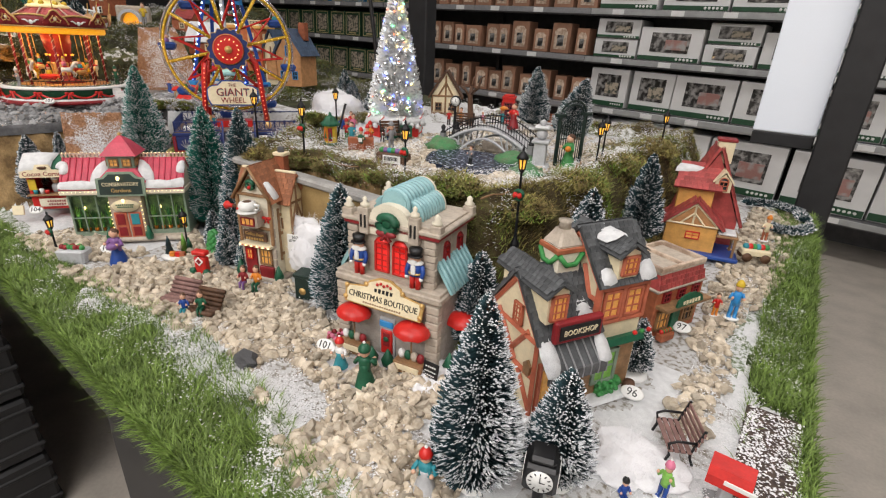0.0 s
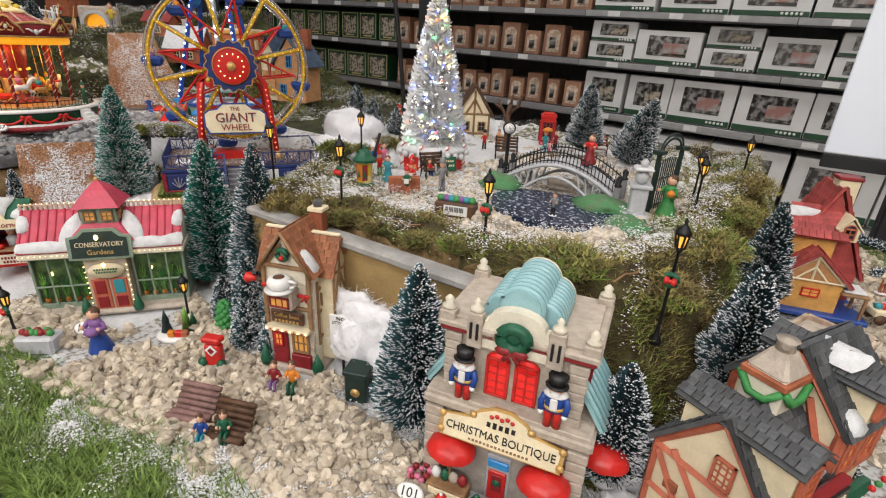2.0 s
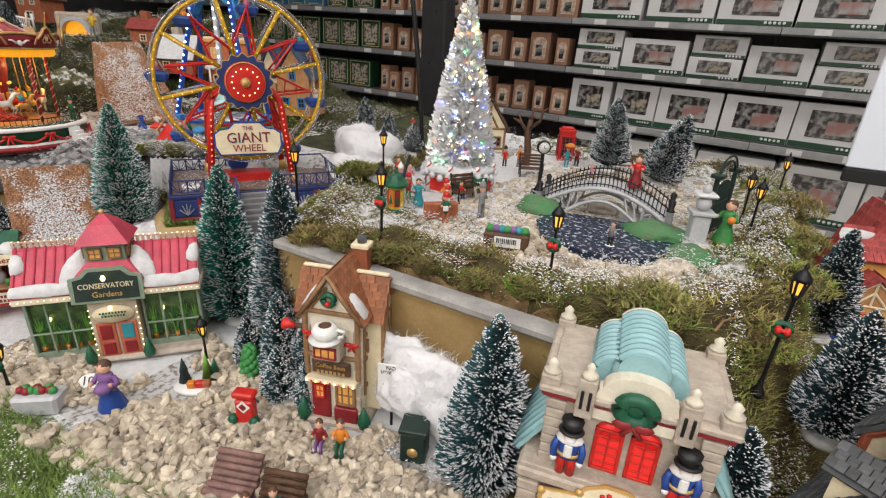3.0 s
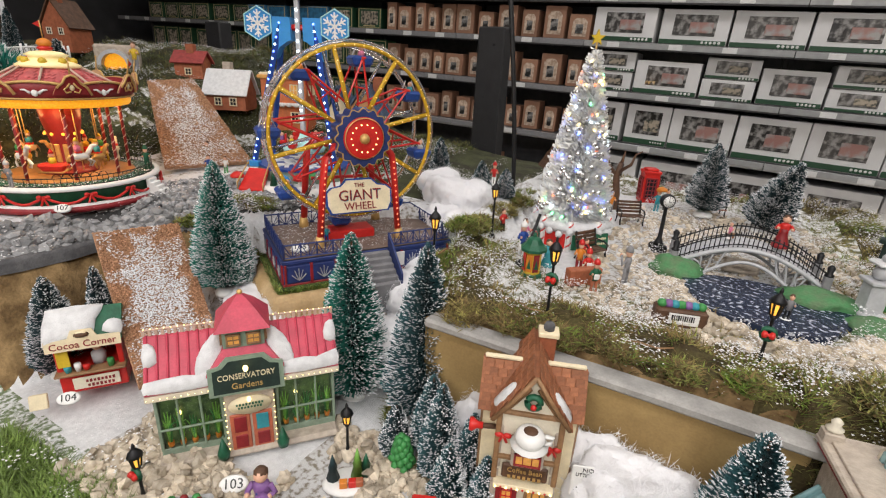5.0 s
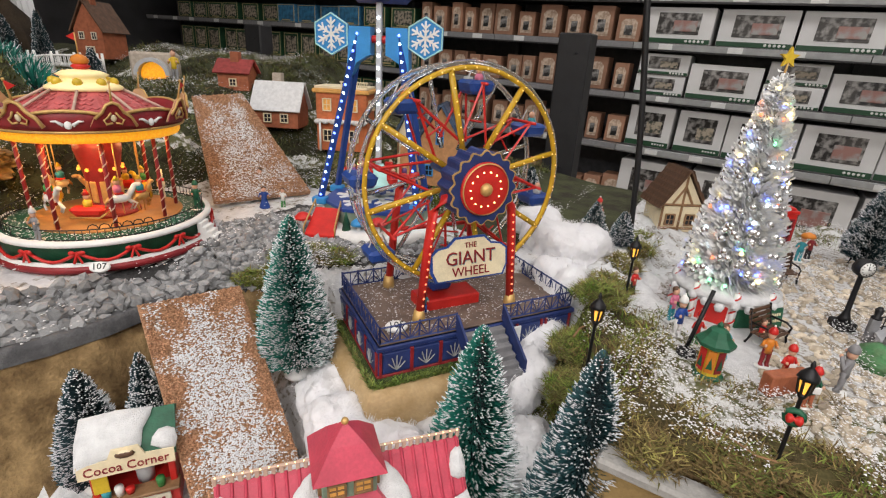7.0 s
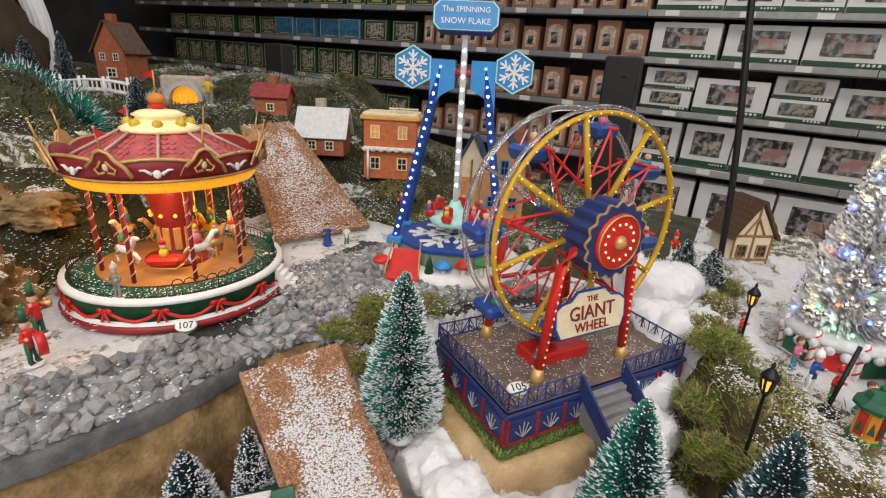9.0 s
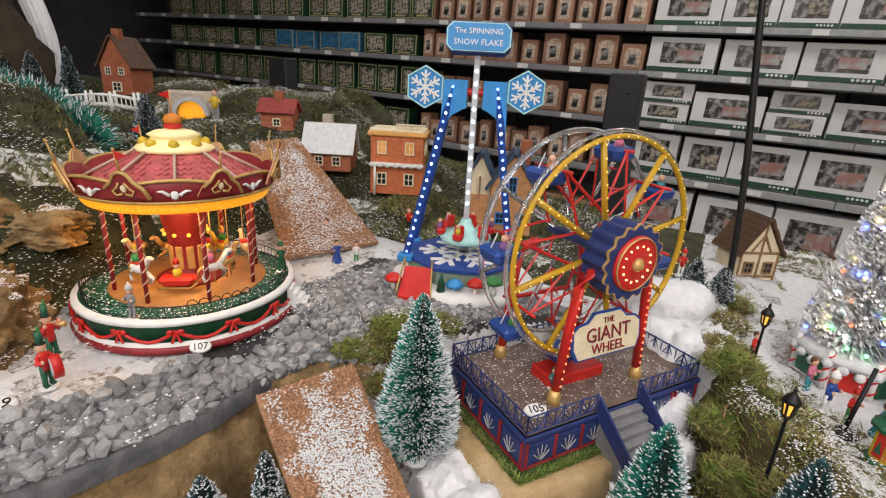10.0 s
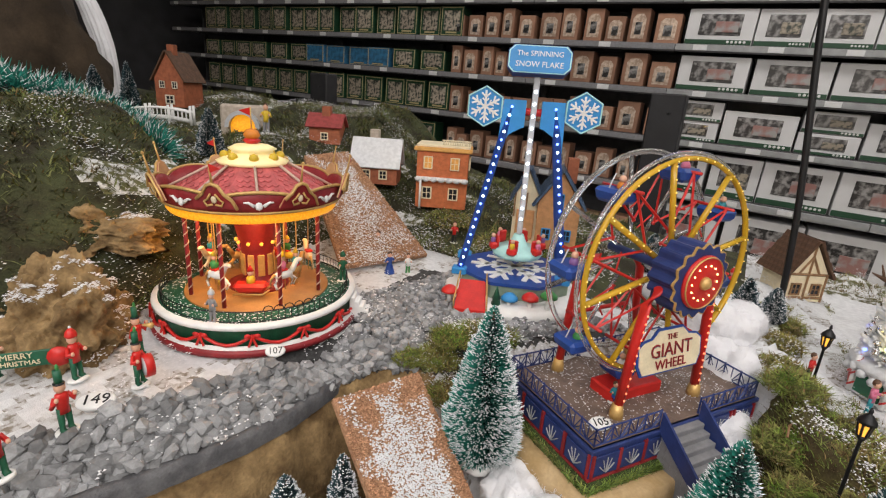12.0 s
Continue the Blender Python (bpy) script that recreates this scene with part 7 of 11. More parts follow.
for sx in (-1, 1):
    s.ball((sx * 0.006, 0.002, 0.183), 0.006, "red_dark", 8, None, 0.7, 1.2, 0.5)
    s.tube([(0, 0.002, 0.183), (sx * 0.006, 0.002, 0.174)], 0.002, "red_dark", 5)
part("bow", s, wr, "red bow")
for x0, w, y0, y1, zt in ((0, 0.030, 0.022, 0.098, 0.036), (-0.0165, 0.024, 0.030, 0.096, 0.022), (0.0165, 0.024, 0.030, 0.096, 0.022)):
    s = Shape()
    pts = [(x0 - w / 2, 0.0)] + [(x0 - w / 2 * math.cos(math.pi * j / 12), zt - 0.017 + 0.017 * math.sin(math.pi * j / 12)) for j in range(13)] + [(x0 + w / 2, 0.0)]
    s.prism(pts[::-1], -y1, -y0, "glass_aqua", at=pose(0, 0, 0.196, 90))
    br = part("barrel_roof", s, b, "pale aqua glass barrel roof")
    for j in range(9):
        s = Shape()
        y = y0 + (y1 - y0) * (j + 0.5) / 9
        s.tube([(x0 + (x - x0) * 1.03, y, 0.196 + z * 1.015) for x, z in pts], 0.0030, "glass_aqua", 6)
        part("glazing_rib", s, br)
    s = Shape()
    s.tube([(x0 + (x - x0) * 1.06, y1, 0.196 + z * 1.02) for x, z in pts], 0.0026, "cream_light", 6)
    part("end_moulding", s, br)
for sd in (-1, 1):
    s = Shape()
    e_ = [(sd * 0.054, 0.022, 0.152), (sd * 0.074, 0.022, 0.116), (sd * 0.074, 0.104, 0.116), (sd * 0.054, 0.104, 0.152)]
    s.slab(*(e_ if sd > 0 else e_[::-1]), 0.003, "glass_aqua")
    sr = part("side_roof", s, b, "aqua glazed lean-to roof")
    for j in range(8):
        s = Shape()
        y = 0.026 + 0.0106 * j
        s.tube([(sd * 0.054, y, 0.1535), (sd * 0.065, y, 0.135), (sd * 0.0745, y, 0.117)], 0.0024, "glass_aqua", 5)
        part("glazing_rib", s, sr)
for x, y in ((-0.039, -0.007), (0.039, -0.009), (0.078, 0.05)):
    s = Shape()
    m = Matrix.Translation((x, y, 0.064))
    vs, fs = [], []
    n_ = 32
    for j, (r, z) in enumerate(((0.0205, 0.0), (0.0205, 0.003), (0.0187, 0.008), (0.0143, 0.012), (0.0075, 0.0147), (0.001, 0.016))):
        for i in range(n_):
            q = r * (1 + (0.05 * abs(math.sin(i * math.pi / 4)) if j < 4 else 0))
            vs.append((q * math.cos(2 * math.pi * i / n_), q * math.sin(2 * math.pi * i / n_), z + (0.0025 * abs(math.sin(i * math.pi / 4)) if j == 0 else 0)))
    for j in range(5):
        for i in range(n_):
            fs.append([j * n_ + i, j * n_ + (i + 1) % n_, (j + 1) * n_ + (i + 1) % n_, (j + 1) * n_ + i])
    s.add(vs, fs, "red", m, True)
    um = part("umbrella", s, b, "bright red scalloped umbrella")
    if x < 0.07:
        s = Shape()
        s.cyl((x, y, 0.008), 0.0012, 0.055, "wood_mid", 6)
        part("pole", s, um)
        s = Shape()
        s.box((x, y - 0.002, 0.018), (0.036, 0.020, 0.016), "wood_mid", bevel=0.001)
        s.box((x, y - 0.013, 0.020), (0.030, 0.002, 0.008), "cream", bevel=0.0005)
        st = part("market_stall", s, b, "small wooden market stall under an umbrella")
        s = Shape()
        for q in range(4):
            s.ball((x - 0.012 + 0.008 * q, y, 0.032), 0.0048, ("white", "green_dark", "stone_beige", "red_dark")[q], 7, None, 1.5)
        part("goods", s, st)
s = Shape()
s.box((0, 0.007, 0.038), (0.020, 0.004, 0.056), "grey_light", bevel=0.001)
dr = part("door", s, b)
s = Shape()
s.box((0, 0.004, 0.031), (0.0155, 0.003, 0.036), "red", bevel=0.001)
s.box((0, 0.0028, 0.035), (0.009, 0.002, 0.020), "red_dark", bevel=0.0005)
s.ball((0, 0.0015, 0.036), 0.004, "green_dark", 7, None, 1, 1, 0.4)
part("door_leaf", s, dr, "red door with a wreath")
s = Shape()
s.box((0, 0.003, 0.058), (0.018, 0.003, 0.009), "blue_sky", bevel=0.001)
part("door_plate", s, dr, "small blue plate over the door")
sm = pose(0, -0.006, 0.097, 74) @ Matrix.Diagonal((0.84, 0.94, 1, 1))
sp = [(-0.055, -0.013), (0.055, -0.013), (0.057, 0.008), (0.030, 0.012), (0.022, 0.020), (0.008, 0.026), (-0.008, 0.026), (-0.022, 0.020), (-0.030, 0.012), (-0.057, 0.008)]
s = Shape()
s.prism([(x * 1.07, y * 1.12) for x, y in sp], -0.003, 0.0, "gold", at=sm)
sg = part("shop_sign", s, b, "cream boutique sign in a gilt frame")
s = Shape()
s.prism(sp, 0.0, 0.001, "cream", at=sm)
for x, y in ((-0.058, -0.008), (-0.058, 0.008), (0.058, -0.008), (0.058, 0.008), (-0.028, 0.016), (0.028, 0.016)):
    s.ball((x, y, 0.001), 0.004, "gold", 7, sm, 0.6)
part("sign_face", s, sg)
letters("lettering", "CHRISTMAS BOUTIQUE", 0.0118, sm @ Matrix.Translation((0, -0.001, 0.0014)), "black", sg, squeeze=0.86)
bars_text(sg, sm @ Matrix.Translation((0, 0.0112, 0.0012)), 5, 0.030, 0.006, "black")
bars_text(sg, sm @ Matrix.Translation((0, -0.0095, 0.0012)), 16, 0.06, 0.0025, "wood_mid")
s = Shape()
for q in range(5):
    s.ball((0.005 * (q - 2), 0.0195 + 0.002 * (q % 2), 0.002), 0.0024, "red", 6, sm, 0.6)
part("rose", s, sg, "small red flower")
s = Shape()
s.lathe((-0.066, -0.008, 0.007), [(0.008, 0), (0.010, 0.008), (0.009, 0.009)], "wood_dark", 8)
for q in range(14):
    s.ball((-0.066 + 0.009 * math.cos(q * 2.4), -0.008 + 0.009 * math.sin(q * 2.4), 0.019 + 0.004 * (q % 3)), 0.0036, "red_dark" if q % 2 else "pink", 6)
part("flower_tub", s, b, "tub of dark red flowers")
for x, y, h in ((0.010, -0.012, 0.024), (0.077, 0.015, 0.03), (-0.012, -0.012, 0.02)):
    s = Shape()
    s.lathe((x, y, 0.008), [(0.007, 0), (0.0085, h * 0.3), (0.001, h)], "green_dark", 9)
    part("shrub", s, b, "clipped dark green shrub")
s = Shape()
m = pose(0.066, -0.018, 0.009, -12, 0, -8)
s.box((0, 0, 0.014), (0.020, 0.002, 0.026), "black", at=m, bevel=0.0008)
mb = part("menu_board", s, b, "black menu board with white writing")
bars_text(mb, m @ pose(0, -0.0014, 0.021, 90), 5, 0.014, 0.002, "white")
bars_text(mb, m @ pose(0, -0.0014, 0.015, 90), 6, 0.015, 0.0016, "white")
bars_text(mb, m @ pose(0, -0.0014, 0.010, 90), 5, 0.013, 0.0016, "white")

# -- the coffee shop --
c = thing("coffee_house", pose(-0.696, 0.413, LOW, 0, 0, 20) @ Matrix.Scale(0.92, 4), "cream toy coffee shop with steep brown shingled roofs", "house", "village houses")
s = Shape()
s.box((0, 0.04, 0.004), (0.088, 0.10, 0.012), "stone_beige", bevel=0.003)
part("base_slab", s, c)
s = Shape()
gable_walls(s, 0.066, 0.088, 0.155, 0.200, "cream_light", Matrix.Translation((0, 0, 0.008)))
body = part("house_body", s, c, "cream plaster walls")
for sx in (-1, 1):
    for k in range(7):
        s = Shape()
        s.box((sx * 0.0315, 0.001, 0.016 + 0.02 * k), (0.009 - 0.002 * (k % 2), 0.006, 0.017), "stone_beige", bevel=0.001)
        part("quoin", s, body)
roof_pair(c, 0.066, 0.088, 0.163, 0.212, "roof_brown", 0.007, 0.003, Matrix(), "y", (7, 10), "brown shingled main roof")
s = Shape()
gable_walls(s, 0.104, 0.044, 0.140, 0.178, "cream", Matrix.Translation((0, 0.026, 0.012)), "x")
part("cross_wing", s, c)
roof_pair(c, 0.108, 0.046, 0.152, 0.194, "roof_brown", 0.004, 0.003, Matrix.Translation((0, 0.025, 0)), "x", (6, 11), "brown shingled side roof")
for sx in (-1, 1):
    s = Shape()
    s.box((sx * 0.035, 0.048, 0.1985), (0.042, 0.006, 0.004), "cream", bevel=0.001)
    part("ridge_cap", s, c, "pale ridge capping")
for sx in (-1, 1):
    s = Shape()
    s.tube([(0, -0.008, 0.214), (sx * 0.020, -0.009, 0.184), (sx * 0.040, -0.008, 0.156)], 0.0026, "wood_mid", 5)
    part("bargeboard", s, c)
snow_patch(c, [(-0.038, 0.004, 0.163), (-0.020, 0.004, 0.191), (-0.020, 0.014, 0.191), (-0.040, 0.014, 0.163)][::-1])
snow_patch(c, [(0.040, 0.000, 0.159), (0.022, 0.000, 0.187), (0.022, 0.012, 0.187), (0.040, 0.016, 0.160)])
s = Shape()
s.box((0.012, 0.072, 0.200), (0.019, 0.017, 0.05), "brick_red", bevel=0.001)
s.box((0.012, 0.072, 0.224), (0.023, 0.021, 0.006), "cream", bevel=0.001)
ch = part("chimney", s, c, "brick chimney with cream cap")
s = Shape()
s.lathe((0.012, 0.072, 0.226), [(0.006, 0), (0.0065, 0.006), (0.005, 0.010)], "slate", 8)
part("chimney_pot", s, ch)
s = Shape()
s.box((0, -0.010, 0.124), (0.034, 0.022, 0.030), "stone_beige", bevel=0.002)
bay = part("bay_window", s, c)
window(bay, Matrix.Translation((0, -0.0216, 0.114)), 0.028, 0.015, "red_dark", "window_lit", (2, 0))
s = Shape()
s.lathe((0, -0.018, 0.140), [(0.006, 0), (0.014, 0.003), (0.016, 0.010), (0.013, 0.016), (0.009, 0.017)], "white", 16, Matrix.Translation((0, 0, 0)))
s.tube([(0.015, -0.018, 0.153), (0.023, -0.018, 0.152), (0.022, -0.018, 0.145), (0.015, -0.018, 0.143)], 0.0025, "white", 6)
s.lathe((0, -0.018, 0.138), [(0.018, 0), (0.020, 0.002), (0.006, 0.003)], "white", 16)
s.ball((0, -0.018, 0.156), 0.009, "wood_dark", 10, None, 0.25)
part("cup_sign", s, c, "large white coffee cup ornament")
s = Shape()
s.tube([(0.007 * math.cos(a), -0.006, 0.183 + 0.007 * math.sin(a)) for a in [2 * math.pi * k / 12 for k in range(13)]], 0.0035, "green_dark", 6)
s.ball((0, -0.009, 0.179), 0.0035, "red", 7)
part("wreath", s, c, "small green wreath")
for x, z in ((-0.027, 0.135), (0.026, 0.126)):
    s = Shape()
    for q in (-1, 1):
        s.ball((x + q * 0.0045, -0.005, z), 0.0045, "red", 7, None, 0.7, 1.2, 0.6)
        s.tube([(x, -0.005, z), (x + q * 0.004, -0.005, z - 0.009)], 0.0016, "red", 5)
    part("bow", s, c, "red bow")
s = Shape()
s.tube([(-0.034, 0.008, 0.134), (-0.052, 0.004, 0.136)], 0.003, "wood_dark", 6)
s.lathe((0, 0, 0), [(0.004, 0), (0.004, 0.006), (0.008, 0.012), (0.007, 0.015)], "red", 10, pose(-0.050, 0.004, 0.136, 0, -90, 0))
part("red_horn", s, c, "red horn-shaped lamp on the wall")
s = Shape()
s.box((0, -0.006, 0.090), (0.050, 0.005, 0.020), "wood_dark", bevel=0.002)
sg = part("shop_sign", s, c, "dark coffee shop sign with gold letters")
letters("lettering", "Coffee Bean", 0.0088, pose(0, -0.0092, 0.0935, 90), "gold", sg, squeeze=0.88)
bars_text(sg, pose(0, -0.0092, 0.0845, 90), 7, 0.038, 0.005, "gold")
s = Shape()
s.box((0, -0.007, 0.072), (0.066, 0.012, 0.006), "cream", bevel=0.001)
for k in range(11):
    s.ball((-0.030 + 0.006 * k, -0.0135, 0.0715), 0.0014, "red" if k % 2 else "lamp_warm", 5)
part("fascia", s, c)
s = Shape()
s.box((-0.017, -0.002, 0.038), (0.024, 0.005, 0.055), "red_dark", bevel=0.001)
part("door", s, c, "dark red door")
window(c, Matrix.Translation((-0.017, -0.0048, 0.042)), 0.013, 0.020, "red", "window_lit", (1, 1))
window(c, Matrix.Translation((0.016, -0.003, 0.034)), 0.026, 0.032, "wood_mid", "window_lit", (2, 1))
s = Shape()
s.box((0.016, -0.004, 0.020), (0.030, 0.006, 0.022), "red_dark", bevel=0.001)
part("stall_riser", s, c)
for x, y, h in ((-0.040, -0.006, 0.034), (0.040, -0.004, 0.03)):
    s = Shape()
    s.lathe((x, y, 0.006), [(0.007, 0), (0.009, h * 0.3), (0.001, h)], "green_dark", 9)
    part("shrub", s, c, "clipped dark green shrub")
for z in (0.05, 0.09, 0.125):
    s = Shape()
    s.box((0.0335, 0.050, z), (0.003, 0.07, 0.005), "wood_mid", bevel=0.0005)
    part("timber", s, body)
for y in (0.018, 0.05, 0.082):
    s = Shape()
    s.box((0.0335, y, 0.088), (0.003, 0.005, 0.10), "wood_mid", bevel=0.0005)
    part("timber", s, body)
window(c, Matrix.Translation((0.0342, 0.034, 0.098)) @ Matrix.Rotation(radians(90), 4, "Z"), 0.018, 0.020, "wood_mid", "window_dark")

for sd in (-1, 1):
    for p, q in (((0.030, 0.012), (0.030, 0.150)), ((0.066, 0.012), (0.066, 0.150)), ((0.048, 0.060), (0.048, 0.176)), ((0.028, 0.060), (0.068, 0.060)), ((0.028, 0.104), (0.068, 0.104)), ((0.028, 0.146), (0.068, 0.146)), ((0.030, 0.104), (0.048, 0.146)), ((0.066, 0.104), (0.048, 0.146)), ((0.030, 0.060), (0.048, 0.104))):
        s = Shape()
        s.tube([(sd * 0.0525, p[0], p[1]), (sd * 0.0525, q[0], q[1])], 0.0024, "wood_mid", 4)
        part("timber", s, c)
    s = Shape()
    s.box((sd * 0.0525, 0.048, 0.034), (0.003, 0.038, 0.044), "brick_red", bevel=0.001)
    part("brick_panel", s, c, "brown brick lower wall")
    s = Shape()
    s.box((sd * 0.033, -0.0025, 0.118), (0.006, 0.005, 0.088), "wood_mid", bevel=0.001)
    part("corner_post", s, c)
    s = Shape()
    s.tube([(sd * 0.004, -0.002, 0.196), (sd * 0.028, -0.002, 0.164)], 0.0022, "wood_mid", 4)
    part("timber", s, c)
for z in (0.104, 0.164):
    s = Shape()
    s.box((0, -0.002, z), (0.064, 0.005, 0.005), "wood_mid", bevel=0.001)
    part("timber", s, c)

# -- the glazed conservatory --
g = thing("conservatory", pose(-1.014, 0.337, LOW + 0.004, 0, 0, 51) @ Matrix.Scale(0.99, 4), "toy garden conservatory, green glazing, snowy pink roof, fairy lights", "house", "village houses")
L = 0.205
s = Shape()
s.box((0, 0.038, 0.005), (L + 0.004, 0.094, 0.010), "stone_beige", bevel=0.004)
part("base_slab", s, g)
for sx in (-1, 1):
    x0 = sx * 0.066
    s = Shape()
    s.box((x0, 0.045, 0.052), (0.072, 0.05, 0.09), "green_sage", bevel=0.001)
    wing = part("wing", s, g, "grey-green glazed wing")
    s = Shape()
    s.box((x0, 0.0165, 0.014), (0.072, 0.012, 0.010), "green_sage", bevel=0.001)
    s.box((x0, 0.0165, 0.094), (0.074, 0.012, 0.008), "green_sage", bevel=0.001)
    for q in (-1, 1):
        s.box((x0 + q * 0.0345, 0.0165, 0.054), (0.004, 0.012, 0.076), "green_sage", bevel=0.0008)
    part("bay_frame", s, wing, "grey-green window bay")
    for k in (1, 2):
        s = Shape()
        s.box((x0 - 0.036 + 0.024 * k, 0.0095, 0.054), (0.0024, 0.003, 0.074), "green_sage", bevel=0.0005)
        part("mullion", s, wing)
    s = Shape()
    s.box((x0, 0.0095, 0.047), (0.068, 0.003, 0.0024), "green_sage", bevel=0.0005)
    part("transom", s, wing)
    s = Shape()
    s.box((x0, 0.0112, 0.054), (0.066, 0.0008, 0.072), "film_glass", bevel=0.0002)
    part("glazing", s, wing, "clear glazing")
    s = Shape()
    s.box((x0, 0.0195, 0.054), (0.064, 0.001, 0.072), "window_garden", bevel=0.0002)
    part("inner_glow", s, wing, "dim green interior")
    for k in range(5):
        s = Shape()
        px = x0 - 0.026 + 0.013 * k
        hh = 0.026 + 0.03 * abs(math.sin(k * 2.3 + sx))
        s.lathe((px, 0.0155, 0.018), [(0.003, 0), (0.0038, 0.007)], "orange", 7)
        for j in range(9):
            a = j * 1.9
            s.tube([(px, 0.0155, 0.024), (px + 0.003 * math.cos(a), 0.0155, 0.024 + hh * 0.5), (px + 0.0065 * math.cos(a), 0.0145, 0.024 + hh * (0.55 + 0.35 * math.sin(a)))], 0.0018, "green_lit" if (k + j) % 3 else "green_mid", 4, None, 0.0006)
        part("pot_plant", s, wing, "bright green pot plant")
    s = Shape()
    s.ball((x0 - 0.012, 0.014, 0.066), 0.0024, "lamp_warm", 8, None, 1.4)
    part("inner_lamp", s, wing, "warm lamp behind the glass")
    s = Shape()
    zz = 0.104
    s.box((x0, 0.035, zz - 0.004), (0.082, 0.075, 0.008), "cream_light", bevel=0.001)
    part("eave_board", s, wing)
    y0, y1, z0, z1 = -0.004, 0.040, 0.107, 0.158
    s = Shape()
    s.slab((x0 - 0.040, y0, z0), (x0 + 0.040, y0, z0), (x0 + 0.040, y1, z1), (x0 - 0.040, y1, z1), 0.004, "roof_pink")
    s.slab((x0 + 0.040, 0.084, z0), (x0 - 0.040, 0.084, z0), (x0 - 0.040, y1, z1), (x0 + 0.040, y1, z1), 0.004, "roof_pink")
    s.add([(x0 + sx * 0.039, y0 + 0.004, z0), (x0 + sx * 0.039, 0.080, z0), (x0 + sx * 0.039, y1, z1 - 0.003)], [[0, 1, 2]], "cream_light")
    rf = part("roof_slope", s, g, "pink ribbed roof")
    for k in range(8):
        s = Shape()
        xx = x0 - 0.037 + 0.0106 * k
        s.tube([(xx, y0, z0 + 0.001), (xx, y1, z1 + 0.001)], 0.0016, "roof_pink", 5)
        part("roof_rib", s, rf)
    s = Shape()
    for k in range(13):
        s.box((x0 - 0.039 + 0.0065 * k, y1, z1 + 0.004), (0.0035, 0.003, 0.008), "timber_pale", bevel=0.0005)
    s.box((x0, y1, z1 + 0.0075), (0.082, 0.003, 0.002), "timber_pale", bevel=0.0005)
    part("ridge_fence", s, rf, "pale ridge cresting")
    s = Shape()
    for k in range(12):
        s.ball((x0 - 0.038 + 0.0069 * k, y1 - 0.002, z1 + 0.0095), 0.0007, "lamp_warm", 5)
        s.ball((x0 - 0.038 + 0.0069 * k, y0 - 0.003, z0 - 0.004), 0.0007, "lamp_warm", 5)
    tagged(part("fairy_lights", s, rf), kind="stuff")
    f = lambda x, u: (x0 + x, y0 + (y1 - y0) * u, z0 + (z1 - z0) * u + 0.0015)
    snow_patch(rf, [f(-0.040, 0.0), f(0.040, 0.0), f(0.040, 0.30), f(0.02, 0.16), f(0.0, 0.24), f(-0.04, 0.2)], 0.004)
    snow_patch(rf, [f(-sx * 0.040, 0.15), f(-sx * 0.012, 0.15), f(-sx * 0.014, 0.5), f(-sx * 0.03, 0.85), f(-sx * 0.040, 0.9)][:: sx], 0.004)
    snow_patch(rf, [f(sx * 0.026, 0.5), f(sx * 0.040, 0.45), f(sx * 0.040, 0.85), f(sx * 0.030, 0.8)][:: sx], 0.004)
s = Shape()
s.box((0, 0.030, 0.062), (0.056, 0.066, 0.115), "stone_beige", bevel=0.001)
ctr = part("centre_bay", s, g)
s = Shape()
s.lathe((0, 0.036, 0.120), [(0.060, 0), (0.030, 0.024), (0.026, 0.025)], "roof_pink", 4, Matrix.Translation((0, 0.036, 0)) @ Matrix.Rotation(math.pi / 4, 4, "Z") @ Matrix.Translation((0, -0.036, 0)), False)
part("skirt_roof", s, g, "pink lower cupola roof")
s = Shape()
s.box((0, 0.036, 0.155), (0.046, 0.046, 0.026), "green_sage", bevel=0.001)
cp = part("cupola", s, g, "grey-green lantern cupola")
for sd in range(4):
    for q in (-0.011, 0.011):
        m = Matrix.Translation((0, 0.036, 0.146)) @ Matrix.Rotation(math.pi / 2 * sd, 4, "Z") @ Matrix.Translation((q, -0.0232, 0))
        window(cp, m, 0.016, 0.015, "wood_mid", "window_lit", (1, 1))
s = Shape()
s.lathe((0, 0.036, 0.167), [(0.043, 0), (0.041, 0.002), (0.020, 0.022), (0.003, 0.034)], "roof_pink", 4, Matrix.Translation((0, 0.036, 0)) @ Matrix.Rotation(math.pi / 4, 4, "Z") @ Matrix.Translation((0, -0.036, 0)), False)
s.ball((0, 0.036, 0.203), 0.0035, "gold", 8)
part("cupola_roof", s, cp, "deep pink pyramid roof")
sm = pose(0, -0.008, 0.114, 80)
sp = [(-0.036, -0.016), (0.036, -0.016), (0.036, 0.012), (0.026, 0.014), (0.018, 0.022), (-0.018, 0.022), (-0.026, 0.014), (-0.036, 0.012)]
s = Shape()
s.prism([(x * 1.14, y * 1.2) for x, y in sp], -0.004, 0.0, "green_sage", at=sm)
sg = part("shop_sign", s, g, "dark green conservatory sign with pale letters")
s = Shape()
s.prism(sp, 0.0, 0.001, "green_black", at=sm)
part("sign_face", s, sg)
letters("lettering", "CONSERVATORY", 0.0098, sm @ Matrix.Translation((0, 0.003, 0.0014)), "cream", sg, squeeze=0.82)
letters("lettering", "Gardens", 0.0105, sm @ Matrix.Translation((0, -0.0085, 0.0014)), "gold", sg, squeeze=0.95)
s = Shape()
s.ball((0, -0.014, 0.130), 0.003, "lamp_warm", 8, None, 1.4)
s.ball((0, -0.012, 0.086), 0.0026, "lamp_warm", 8, None, 1.4)
part("sign_lamp", s, g, "warm glowing lamp")
s = Shape()
s.lathe((0, 0, 0), [(0.024, 0), (0.024, 0.003)], "cream", 20, pose(0, -0.004, 0.074, 85), sy=0.5)
